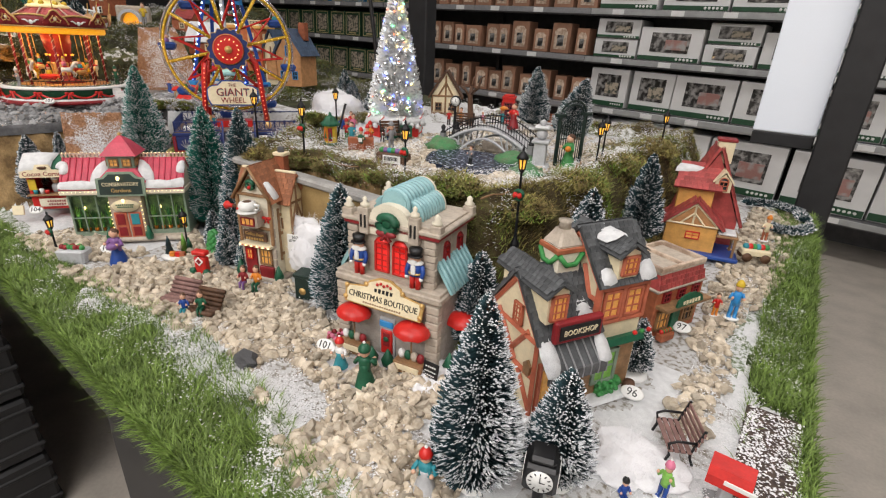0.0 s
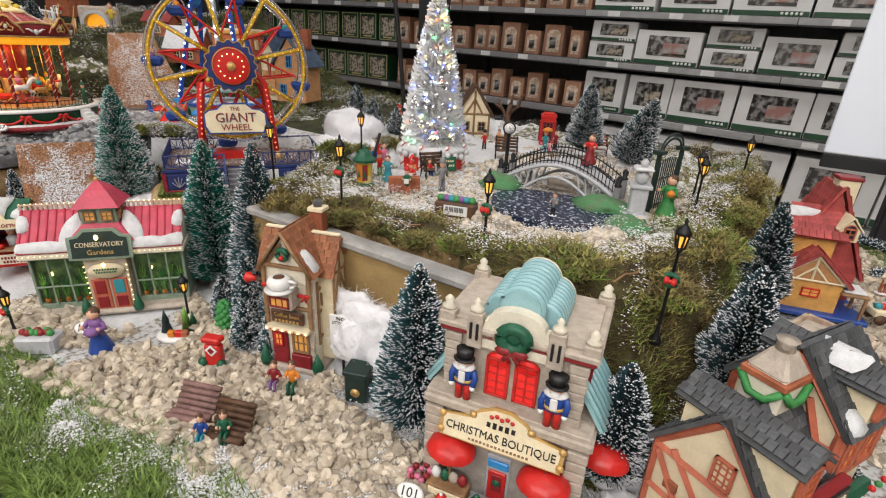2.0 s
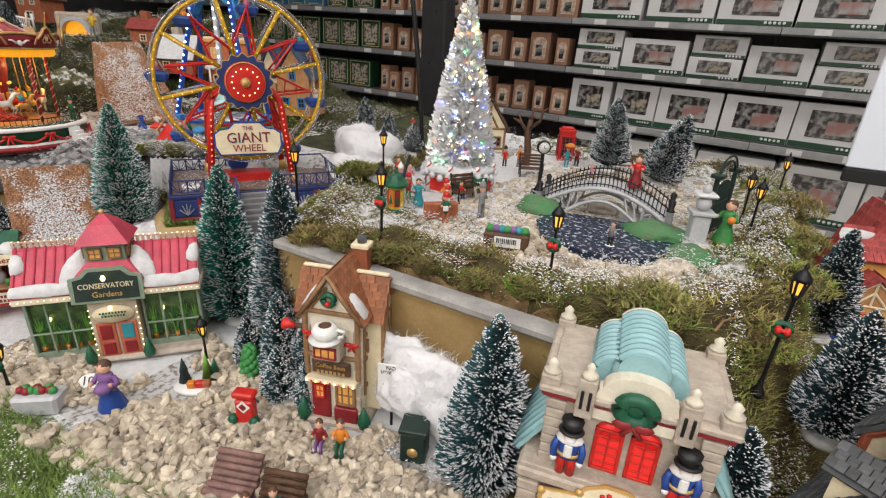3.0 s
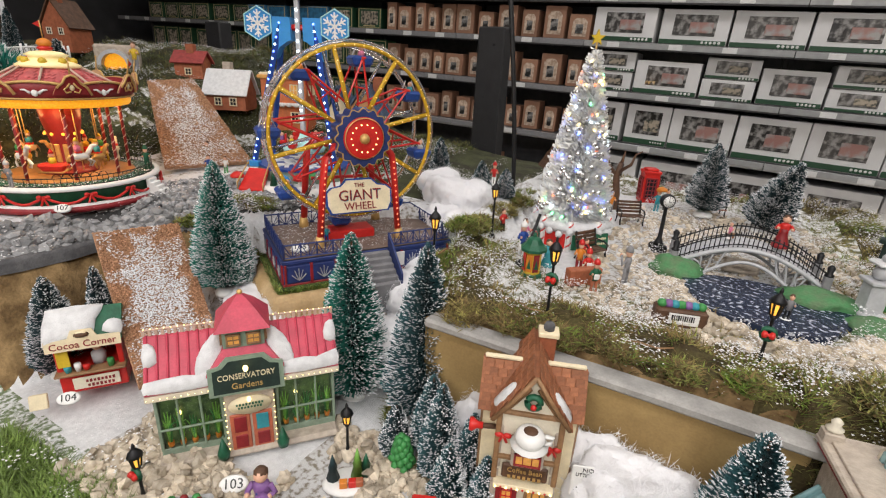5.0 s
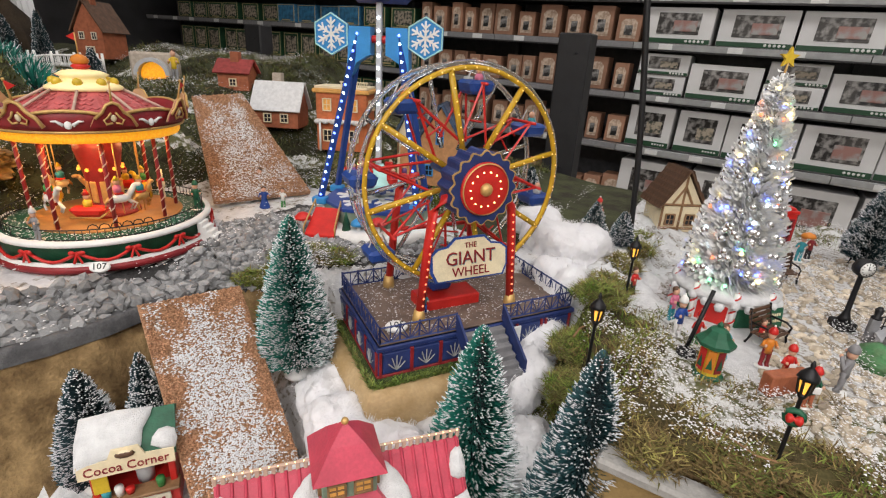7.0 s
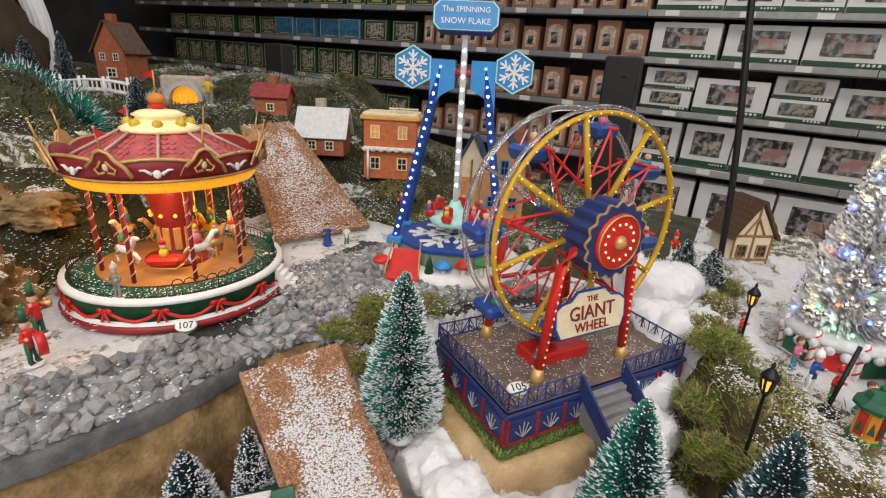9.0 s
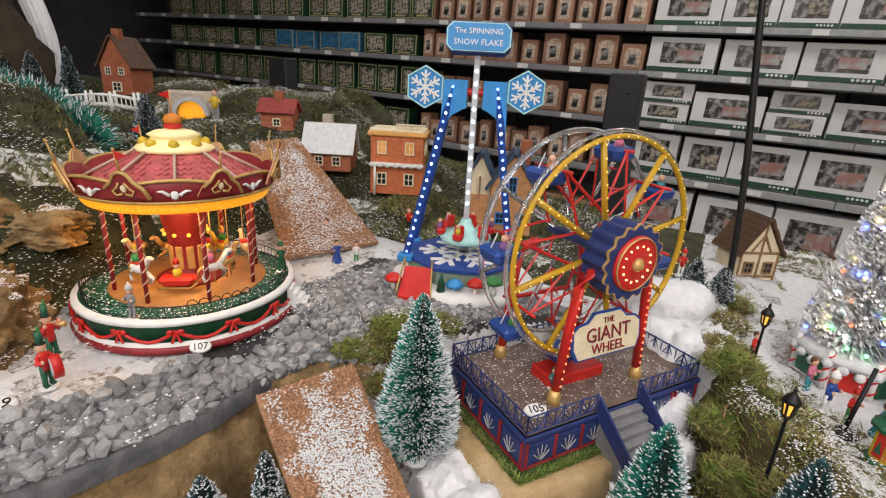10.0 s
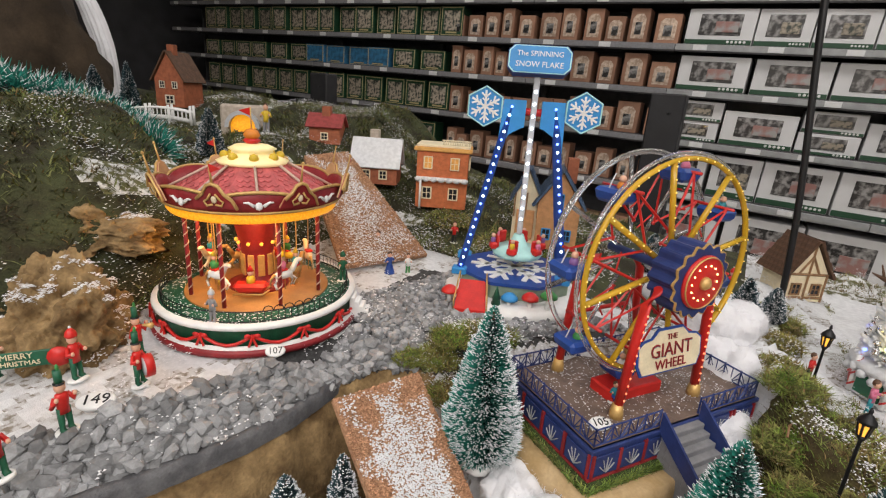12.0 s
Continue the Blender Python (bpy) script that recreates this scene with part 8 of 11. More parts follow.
sg = part("oval_sign", s, g, "small oval sign")
bars_text(sg, pose(0, -0.0085, 0.077, 85), 9, 0.032, 0.003, "green_dark")
bars_text(sg, pose(0, -0.0085, 0.0725, 85), 8, 0.028, 0.0028, "green_dark")
for sx in (-1, 1):
    s = Shape()
    s.box((sx * 0.0125, -0.003, 0.035), (0.0225, 0.004, 0.052), "timber_red", bevel=0.001)
    d_ = part("door", s, g, "terracotta double door leaf")
    s = Shape()
    s.box((sx * 0.0125, -0.0055, 0.022), (0.014, 0.002, 0.018), "red_dark", bevel=0.0005)
    s.box((sx * 0.0125, -0.0055, 0.047), (0.014, 0.002, 0.022), "red_dark" if sx < 0 else "teal", bevel=0.0005)
    part("door_panel", s, d_)
    s = Shape()
    for k in range(9):
        s.ball((sx * 0.0275, -0.006, 0.014 + 0.0085 * k), 0.001, "lamp_warm", 5)
    tagged(part("fairy_lights", s, g), kind="stuff")
    s = Shape()
    s.lathe((sx * 0.034, -0.012, 0.008), [(0.006, 0), (0.0075, 0.008), (0.001, 0.028)], "green_dark", 9)
    part("shrub", s, g, "small clipped shrub")

# -- the cocoa stand --
k_ = thing("cocoa_stand", pose(-1.265, 0.285, 0.838, 0, 0, 55) @ Matrix.Scale(1.15, 4), "red toy cocoa stand with snowy green roof and sign", "kiosk", "village houses")
s = Shape()
s.box((0, 0.024, 0.014), (0.066, 0.048, 0.028), "red", bevel=0.001)
for sx in (-1, 1):
    s.box((sx * 0.030, 0.024, 0.046), (0.006, 0.048, 0.036), "red", bevel=0.001)
s.box((0, 0.046, 0.046), (0.066, 0.004, 0.036), "red_dark", bevel=0.001)
s.box((0, 0.024, 0.066), (0.068, 0.050, 0.006), "red", bevel=0.001)
part("stall", s, k_, "bright red stall")
s = Shape()
s.box((0, -0.002, 0.029), (0.070, 0.016, 0.003), "wood_mid", bevel=0.0008)
part("counter", s, k_)
for x, mt, h in ((-0.022, "teal", 0.008), (-0.012, "white", 0.010), (-0.004, "red", 0.007), (0.02, "green_mid", 0.010)):
    s = Shape()
    s.lathe((x, -0.003, 0.0305), [(0.003, 0), (0.004, h * 0.7), (0.0035, h)], mt, 8)
    part("jar", s, k_)
s = Shape()
s.lathe((0.006, 0.014, 0.028), [(0.007, 0), (0.008, 0.014), (0.004, 0.018)], "grey_light", 10)
s.ball((0.006, 0.013, 0.051), 0.0055, "skin", 9)
s.lathe((0.006, 0.013, 0.053), [(0.006, 0), (0.005, 0.008)], "white", 9)
part("seller_figure", s, k_, "small figure in grey behind the counter")
s = Shape()
s.slab((-0.037, -0.010, 0.070), (0.037, -0.010, 0.070), (0.037, 0.022, 0.098), (-0.037, 0.022, 0.098), 0.004, "green_dark")
s.slab((0.037, 0.058, 0.070), (-0.037, 0.058, 0.070), (-0.037, 0.022, 0.098), (0.037, 0.022, 0.098), 0.004, "green_dark")
s.add([(-0.034, -0.004, 0.068), (-0.034, 0.052, 0.068), (-0.034, 0.022, 0.094), (0.034, -0.004, 0.068), (0.034, 0.052, 0.068), (0.034, 0.022, 0.094)], [[2, 1, 0], [3, 4, 5]], "green_dark")
rf = part("roof", s, k_, "dark green gabled roof")
snow_patch(rf, [(-0.038, -0.011, 0.071), (-0.010, -0.006, 0.076), (0.006, -0.010, 0.072), (0.012, 0.008, 0.088), (0.020, 0.022, 0.100), (-0.036, 0.022, 0.100)], 0.005)
snow_patch(rf, [(0.018, -0.004, 0.078), (0.037, -0.008, 0.074), (0.037, 0.004, 0.085), (0.024, 0.006, 0.086)], 0.004)
sm = pose(0, -0.012, 0.070, 82)
s = Shape()
s.prism([(-0.036, -0.007), (0.036, -0.007), (0.036, 0.006), (0.014, 0.007), (0.010, 0.016), (-0.010, 0.016), (-0.014, 0.007), (-0.036, 0.006)], -0.002, 0.0, "cream", at=sm)
sg = part("sign", s, k_, "cream cocoa sign with a brown cup")
letters("lettering", "Cocoa Corner", 0.0112, sm @ Matrix.Translation((0, -0.0008, 0.0004)), "red_dark", sg, squeeze=0.95)
s = Shape()
s.ball((0, 0.0105, 0.001), 0.006, "wood_dark", 9, sm, 0.4, 1.3, 0.6)
s.ball((0, 0.0125, 0.001), 0.0045, "cream", 8, sm, 0.4, 1.3, 0.5)
part("cup_emblem", s, sg)
s = Shape()
s.box((0.003, -0.004, 0.014), (0.046, 0.002, 0.015), "cream_light", bevel=0.0005)
pl = part("plaque", s, k_, "cream plaque with writing")
bars_text(pl, pose(0.007, -0.0055, 0.0165, 90), 8, 0.030, 0.004, "red_dark")
bars_text(pl, pose(0.007, -0.0055, 0.0105, 90), 7, 0.028, 0.004, "red_dark")
s = Shape()
s.box((-0.024, -0.004, 0.048), (0.012, 0.002, 0.020), "yellow", bevel=0.0005)
part("price_list", s, k_, "small yellow price list")

# -- the half-timbered bookshop --
h_ = thing("bookshop", pose(-0.168, 0.472, LOW, 0, 0, 62.5) @ Matrix.Scale(1.05, 4), "half-timbered toy bookshop with snowy slate roofs", "house", "village houses")
s = Shape()
s.box((0.014, 0.026, 0.003), (0.16, 0.115, 0.006), "snow", bevel=0.003)
part("base_slab", s, h_)


def slab_dormer(u, v, w, d, z0, z1, face):
    """A dormer with a shallow gabled slate roof running back over the ridge."""
    m = Matrix.Translation((u, v, z0))
    s = Shape()
    gable_walls(s, w, d, z1 - z0 - 0.006, z1 - z0, "cream", m)
    dm = part("dormer", s, h_, "cream dormer with red window")
    window(dm, m @ Matrix.Translation((0, -0.0014, 0.004)), w * 0.82, z1 - z0 - 0.012, "timber_red", face, (2, 2))
    roof_pair(dm, w, d, z1 - 0.005, z1 + 0.004, "roof_slate", 0.006, 0.003, Matrix.Translation((u, v, 0)), "y", None, "slate dormer roof")
    for sd in (-1, 1):
        x0, x1 = u + sd * (w / 2 + 0.006), u
        e = [(x0, v - 0.006, z1 - 0.0032), (x0, v + d + 0.006, z1 - 0.0032), (x1, v + d + 0.006, z1 + 0.0072), (x1, v - 0.006, z1 + 0.0072)]
        shingle_field(dm, *(e if sd > 0 else (e[1], e[0], e[3], e[2])), 3, 14, "roof_slate", t=0.0008)


for u0, w, v0, d, zh, zp in ((-0.0185, 0.073, -0.017, 0.09, 0.098, 0.151), (0.0515, 0.067, -0.012, 0.080, 0.146, 0.190)):
    m = Matrix.Translation((u0, v0, 0))
    s = Shape()
    gable_walls(s, w, d, zh, zp, "cream", m, "x")
    wl = part("house_body" if u0 < 0 else "cross_wing", s, h_, "cream plaster walls")
    roof_pair(h_, w, d, zh + 0.003, zp + 0.005, "roof_slate", 0.005, 0.004, m, "x", (9, 12), "dark slate roof")
    x = u0 - w / 2 - 0.001
    if u0 < 0:
        beams = (((0.0, 0.0), (0.0, 0.098)), ((0.09, 0.0), (0.09, 0.098)), ((0.0, 0.098), (0.045, 0.151)), ((0.09, 0.098), (0.045, 0.151)), ((0.0, 0.094), (0.09, 0.094)), ((0.016, 0.10), (0.052, 0.055)), ((0.075, 0.10), (0.036, 0.055)), ((0.0, 0.052), (0.09, 0.052)), ((0.0, 0.010), (0.03, 0.052)), ((0.062, 0.052), (0.088, 0.090)))
    else:
        beams = (((0.0, 0.098), (0.0, 0.146)), ((0.08, 0.12), (0.08, 0.146)), ((0.0, 0.146), (0.04, 0.190)), ((0.08, 0.146), (0.04, 0.190)), ((0.0, 0.128), (0.03, 0.128)), ((0.012, 0.128), (0.026, 0.160)))
    for p, q in beams:
        s = Shape()
        s.tube([(x, v0 + p[0], p[1]), (x, v0 + q[0], q[1])], 0.0033, "timber_red", 4)
        part("timber", s, wl)
    if u0 < 0:
        window(wl, Matrix.Translation((x - 0.0008, v0 + 0.036, 0.100)) @ Matrix.Rotation(radians(-90), 4, "Z"), 0.016, 0.024, "timber_red", "cream", (2, 3))
        s = Shape()
        for q in range(5):
            s.box((x, v0 + 0.066 + 0.003 * (q % 2), 0.012 + 0.006 * q), (0.004, 0.020 - 0.003 * q, 0.005), "brick_red", bevel=0.0008)
        s.box((x, v0 + 0.07, 0.066), (0.004, 0.012, 0.010), "brick_red", bevel=0.0008)
        part("bare_brick", s, wl, "patch of bare brick")
        s = Shape()
        s.prism([(-0.005, -0.009), (0.005, -0.009), (0.006, 0.004), (0.0, 0.010), (-0.006, 0.004)], 0, 0.003, "wood_mid", at=Matrix.Translation((x, v0 + 0.010, 0.060)) @ pose(0, 0, 0, 90, 0, -90))
        part("wall_plaque", s, wl, "brown hanging plaque")
slab_dormer(-0.040, -0.020, 0.024, 0.082, 0.118, 0.158, "window_lit")
slab_dormer(0.047, -0.017, 0.026, 0.074, 0.152, 0.186, "window_lit")
# awning, sign and shop front of the lower house
s = Shape()
s.slab((-0.055, -0.040, 0.072), (0.020, -0.040, 0.072), (0.020, -0.016, 0.094), (-0.055, -0.016, 0.094), 0.003, "roof_slate")
s.box((-0.0175, -0.0395, 0.066), (0.075, 0.003, 0.014), "slate", bevel=0.001)
aw = part("awning_roof", s, h_, "dark ribbed shop awning")
for k in range(8):
    s = Shape()
    xx = -0.053 + 0.0102 * k
    s.tube([(xx, -0.041, 0.060), (xx, -0.041, 0.073), (xx, -0.016, 0.0955)], 0.0012, "grey", 4)
    part("awning_rib", s, aw)
s = Shape()
s.box((-0.015, -0.025, 0.110), (0.060, 0.008, 0.026), "red_dark", bevel=0.002)
sg = part("shop_sign", s, h_, "dark red signboard with pale letters")
s = Shape()
s.box((-0.015, -0.0295, 0.110), (0.050, 0.002, 0.016), "black", bevel=0.0005)
part("sign_face", s, sg)
letters("lettering", "BOOKSHOP", 0.0092, pose(-0.015, -0.0308, 0.110, 90), "cream", sg, squeeze=0.85)
for pts in ([(-0.059, -0.044, 0.072), (-0.046, -0.044, 0.072), (-0.040, -0.034, 0.081), (-0.046, -0.018, 0.102), (-0.058, -0.016, 0.104)], [(0.008, -0.040, 0.075), (0.022, -0.042, 0.073), (0.022, -0.016, 0.098), (0.014, -0.016, 0.100)], [(-0.006, -0.012, 0.110), (0.016, -0.012, 0.110), (0.010, 0.004, 0.128), (-0.004, 0.000, 0.124)], [(0.016, -0.018, 0.148), (0.034, -0.018, 0.148), (0.032, -0.006, 0.160), (0.018, -0.006, 0.160)], [(0.066, -0.019, 0.147), (0.088, -0.019, 0.147), (0.088, -0.003, 0.163), (0.070, -0.006, 0.160)]):
    snow_patch(h_, pts, 0.004)
snow_patch(h_, [(0.028, 0.000, 0.1875), (0.046, -0.004, 0.1955), (0.060, 0.004, 0.1885), (0.052, 0.016, 0.193), (0.050, 0.034, 0.194), (0.040, 0.020, 0.192), (0.030, 0.024, 0.188)], 0.003)
s = Shape()
s.box((-0.022, -0.0175, 0.034), (0.044, 0.003, 0.050), "window_lit", bevel=0.0005)
sw = part("shop_window", s, h_, "amber lit shop window")
for k in range(4):
    s = Shape()
    s.box((-0.050 + 0.0175 * k, -0.0195, 0.036), (0.004, 0.005, 0.070), "timber_red" if k in (0, 3) else "grey_light", bevel=0.0005)
    part("post", s, sw)
s = Shape()
s.box((0.011, -0.019, 0.034), (0.016, 0.005, 0.066), "wood_mid", bevel=0.001)
part("door", s, h_, "brown shop door")
# front of the taller wing
for sx in (-1, 1):
    window(h_, Matrix.Translation((0.0515 + sx * 0.015, -0.0135, 0.104)), 0.024, 0.034, "timber_red", "window_lit", (1, 2))
s = Shape()
for z in (0.100, 0.141):
    s.box((0.0515, -0.0135, z), (0.068, 0.005, 0.005), "timber_red", bevel=0.0008)
for x in (0.019, 0.0515, 0.084):
    s.box((x, -0.0135, 0.121), (0.005, 0.005, 0.044), "timber_red", bevel=0.0008)
part("timber", s, h_)
s = Shape()
s.box((0.0515, -0.020, 0.078), (0.066, 0.012, 0.008), "green_dark", bevel=0.001, top=(1, 0.5))
part("shop_front", s, h_, "dark green shop canopy")
s = Shape()
s.box((0.0515, -0.013, 0.036), (0.062, 0.003, 0.066), "wood_mid", bevel=0.001)
part("front_panel", s, h_)
window(h_, Matrix.Translation((0.042, -0.0148, 0.020)), 0.034, 0.044, "green_sage", "green_lit", (1, 1))
s = Shape()
rg = random.Random(5)
for k in range(60):
    s.ball((0.036 + 0.030 * rg.random(), -0.022 + 0.008 * rg.random(), 0.006 + 0.016 * rg.random()), 0.0034, "green_mid", 6)
part("ivy", s, h_, "bright green shrub by the door")
s = Shape()
s.lathe((0.078, -0.024, 0.0), [(0.006, 0), (0.0078, 0.009), (0.006, 0.017)], "wood_dark", 10)
part("barrel", s, h_, "small dark barrel")
for k in range(3):
    s = Shape()
    s.ball((0.062 + 0.01 * k, -0.030, 0.090), 0.0028, ("red", "green_mid", "red")[k], 7)
    part("bow", s, h_)
# chimney tower
s = Shape()
s.box((-0.002, 0.032, 0.150), (0.032, 0.030, 0.060), "cream_light", bevel=0.002)
s.box((-0.002, 0.032, 0.135), (0.036, 0.034, 0.012), "stone_beige", bevel=0.001)
for z in (0.144, 0.176):
    s.box((-0.002, 0.032, z), (0.036, 0.034, 0.006), "brick_red", bevel=0.001)
s.box((-0.002, 0.032, 0.187), (0.032, 0.030, 0.018), "stone_beige", bevel=0.003, top=(0.55, 0.55))
s.lathe((-0.002, 0.032, 0.194), [(0.007, 0), (0.006, 0.008), (0.008, 0.011)], "stone_beige", 10)
tw = part("chimney_stack", s, h_, "banded cream chimney stack")
for sd in range(4):
    s = Shape()
    m = Matrix.Translation((-0.002, 0.032, 0)) @ Matrix.Rotation(math.pi / 2 * sd, 4, "Z")
    s.tube([(-0.015, -0.0165, 0.172), (-0.006, -0.018, 0.161), (0.006, -0.018, 0.161), (0.015, -0.0165, 0.172)], 0.003, "green_mid", 6, m)
    part("garland", s, tw, "green garland")

# -- the brick inn --
p_ = thing("brick_inn", pose(-0.105, 0.715, 0.820, 0, 0, 68) @ Matrix.Scale(0.9, 4), "red brick toy inn with flat parapet roof and green sign", "house", "village houses")
s = Shape()
s.box((0, 0.045, 0.042), (0.115, 0.09, 0.084), "brick_red", bevel=0.001)
wl = part("house_body", s, p_, "red brick walls")
s = Shape()
s.box((0, 0.045, 0.084), (0.122, 0.096, 0.006), "stone_beige", bevel=0.002)
s.box((0, 0.045, 0.098), (0.118, 0.092, 0.024), "roof_red", bevel=0.001, top=(0.90, 0.86))
mr_ = part("mansard", s, p_, "dark red mansard roof")
shingle_field(mr_, (-0.058, -0.001, 0.087), (0.058, -0.001, 0.087), (0.053, 0.005, 0.110), (-0.053, 0.005, 0.110), 3, 12, "roof_red")
s = Shape()
s.box((0, 0.045, 0.1125), (0.110, 0.084, 0.005), "stone_beige", bevel=0.001)
for c_, q_ in (((0, 0.005, 0.118), (0.110, 0.006, 0.008)), ((0, 0.085, 0.118), (0.110, 0.006, 0.008)), ((-0.052, 0.045, 0.118), (0.006, 0.084, 0.008)), ((0.052, 0.045, 0.118), (0.006, 0.084, 0.008)), ((0.004, 0.045, 0.117), (0.006, 0.076, 0.007))):
    s2 = Shape()
    s2.box(c_, q_, "kraft_pale", bevel=0.001)
    part("parapet", s2, p_, "brown parapet round the flat roof")
part("flat_roof", s, p_)
for k in range(3):
    window(wl, Matrix.Translation((-0.036 + 0.036 * k, -0.001, 0.062)), 0.018, 0.018, "red_dark", "window_dark", (1, 1))
s = Shape()
s.box((0, -0.010, 0.058), (0.112, 0.022, 0.006), "wood_mid", bevel=0.001)
part("canopy", s, p_, "brown shop canopy")
s = Shape()
arch = [(-0.034, 0.0), (0.034, 0.0)] + [(0.032 * math.cos(math.pi * k / 8), 0.006 + 0.016 * math.sin(math.pi * k / 8)) for k in range(9)]
s.prism(arch, -0.003, 0.0, "green_dark", at=pose(0, -0.021, 0.058, 84))
sg = part("shop_sign", s, p_, "arched green sign with pale lettering")
bars_text(sg, pose(0, -0.022, 0.067, 84), 6, 0.044, 0.007, "cream")
for x, mt in ((-0.034, "window_lit"), (0.030, "window_dark")):
    window(wl, Matrix.Translation((x, -0.001, 0.012)), 0.032, 0.036, "wood_mid", mt, (2, 1))
s = Shape()
s.box((-0.003, -0.002, 0.027), (0.020, 0.005, 0.050), "green_dark", bevel=0.001)
part("door", s, p_, "dark green door")
s = Shape()
s.box((-0.036, -0.014, 0.008), (0.03, 0.014, 0.014), "brick_red", bevel=0.002)
for k in range(8):
    s.ball((-0.047 + 0.0032 * k, -0.014, 0.018), 0.004, "green_mid" if k % 2 else "red", 6)
part("planter", s, p_, "brick planter with flowers")

# -- the ochre cottage --
y_ = thing("ochre_cottage", pose(-0.150, 0.955, 0.862, 0, 0, 14), "ochre toy cottage with steep dark red shingled roofs", "house", "village houses")
s = Shape()
gable_walls(s, 0.086, 0.06, 0.052, 0.090, "orange_wall")
fw = part("front_wing", s, y_, "ochre plastered front wing")
roof_pair(y_, 0.086, 0.06, 0.056, 0.096, "roof_red", 0.008, 0.004, Matrix(), "y", (6, 6), "dark red shingled roof")
window(fw, Matrix.Translation((0.004, -0.001, 0.026)), 0.024, 0.014, "red", "window_lit", (1, 1))
s = Shape()
s.add([(-0.040, -0.001, 0.053), (0.040, -0.001, 0.053), (0, -0.001, 0.090)], [[0, 1, 2]], "brick_tan")
part("gable_infill", s, fw, "brown timbered gable")
for p, q in (((0, 0.092), (-0.044, 0.052)), ((0, 0.092), (0.044, 0.052)), ((-0.042, 0.053), (0.042, 0.053)), ((0, 0.088), (0, 0.054)), ((0, 0.075), (-0.02, 0.054)), ((0, 0.075), (0.02, 0.054))):
    s = Shape()
    s.tube([(p[0], -0.003, p[1]), (q[0], -0.003, q[1])], 0.0018, "cream", 4)
    part("timber", s, fw)
M2 = Matrix.Translation((0.022, 0.062, 0))
s = Shape()
gable_walls(s, 0.112, 0.075, 0.052, 0.176, "roof_red", M2)
part("main_block", s, y_, "tall dark red main block")
roof_pair(y_, 0.112, 0.075, 0.056, 0.184, "roof_red", 0.006, 0.004, M2, "y", (12, 7), "steep dark red shingled main roof")
s = Shape()
s.box((-0.004, 0.052, 0.070), (0.060, 0.044, 0.105), "orange_wall", bevel=0.001)
tw = part("stair_tower", s, y_, "ochre plastered tower")
s = Shape()
s.slab((-0.044, 0.018, 0.116), (0.036, 0.018, 0.116), (0.030, 0.070, 0.152), (-0.036, 0.070, 0.152), 0.004, "roof_red")
rf = part("tower_roof", s, tw, "dark red lean-to roof")
shingle_field(rf, (-0.044, 0.018, 0.116), (0.036, 0.018, 0.116), (0.030, 0.070, 0.152), (-0.036, 0.070, 0.152), 5, 8, "roof_red")
snow_patch(rf, [(-0.046, 0.046, 0.137), (-0.010, 0.050, 0.139), (0.004, 0.060, 0.146), (-0.040, 0.064, 0.149)], 0.003)
m = Matrix.Translation((0.036, 0.030, 0.112))
s = Shape()
gable_walls(s, 0.026, 0.04, 0.018, 0.032, "cream", m)
dm = part("dormer", s, y_, "small cream dormer")
window(dm, m @ Matrix.Translation((0, -0.001, 0.003)), 0.016, 0.018, "timber_red", "window_dark", (1, 1), True)
roof_pair(dm, 0.026, 0.04, 0.020, 0.036, "cream", 0.003, 0.002, m, "y")
s = Shape()
s.box((0.030, 0.085, 0.176), (0.028, 0.026, 0.040), "cream", bevel=0.001)
s.box((0.030, 0.085, 0.198), (0.033, 0.031, 0.005), "red_dark", bevel=0.001)
part("chimney", s, y_, "cream chimney with red cap")
s = Shape()
s.box((0.060, 0.014, 0.040), (0.036, 0.045, 0.004), "wood_mid", bevel=0.001)
s.box((0.060, 0.014, 0.044), (0.030, 0.036, 0.004), "snow", bevel=0.002)
for yy in (-0.006, 0.034):
    s.box((0.074, yy, 0.019), (0.004, 0.004, 0.040), "wood_mid", bevel=0.0005)
part("porch", s, y_, "brown timber porch with snow")
s = Shape()
s.box((0.02, 0.04, 0.000), (0.13, 0.11, 0.008), "blue", bevel=0.002)
part("base_slab", s, y_, "blue-grey base")

# -- houses at the back --


def cottage(name, x, y, z, yaw, w, d, h, peak, wall, roof, label, ridge="y", wins=(), chim=None, frame_mt="cream", snowy=False, shingles=None):
    ob = thing(name, pose(x, y, z, 0, 0, yaw), label, "house", "village houses")
    s = Shape()
    gable_walls(s, w, d, h, peak, wall, None, ridge)
    part("house_body", s, ob)
    roof_pair(ob, w, d, h + 0.003, peak + 0.004, roof, 0.008, 0.004, Matrix(), ridge, shingles)
    for wx, wz, ww, wh in wins:
        window(ob, Matrix.Translation((wx, -0.0012, wz)), ww, wh, frame_mt, "window_dark", (1, 1))
    if chim:
        s = Shape()
        s.box((chim[0], chim[1], peak), (0.022, 0.022, 0.05), "brick_red" if not snowy else "stone_beige", bevel=0.001)
        part("chimney", s, ob)
    return ob


cottage("white_cottage", -1.785, 0.930, 1.13, 30, 0.105, 0.085, 0.045, 0.098, "brick_red", "snow", "brick toy cottage with thick snow on its roof", "x", ((-0.02, 0.012, 0.02, 0.022), (0.02, 0.012, 0.02, 0.022)), (-0.01, 0.06), "cream", True)
o = thing("orange_house", pose(-1.640, 1.00, 1.085, 0, 0, 28) @ Matrix.Diagonal((1.2, 1.0, 0.97, 1)), "orange brick toy town house with cream parapet and snow", "house", "village houses")
s = Shape()
s.box((0, 0.045, 0.07), (0.10, 0.09, 0.14), "orange_brick", bevel=0.001)
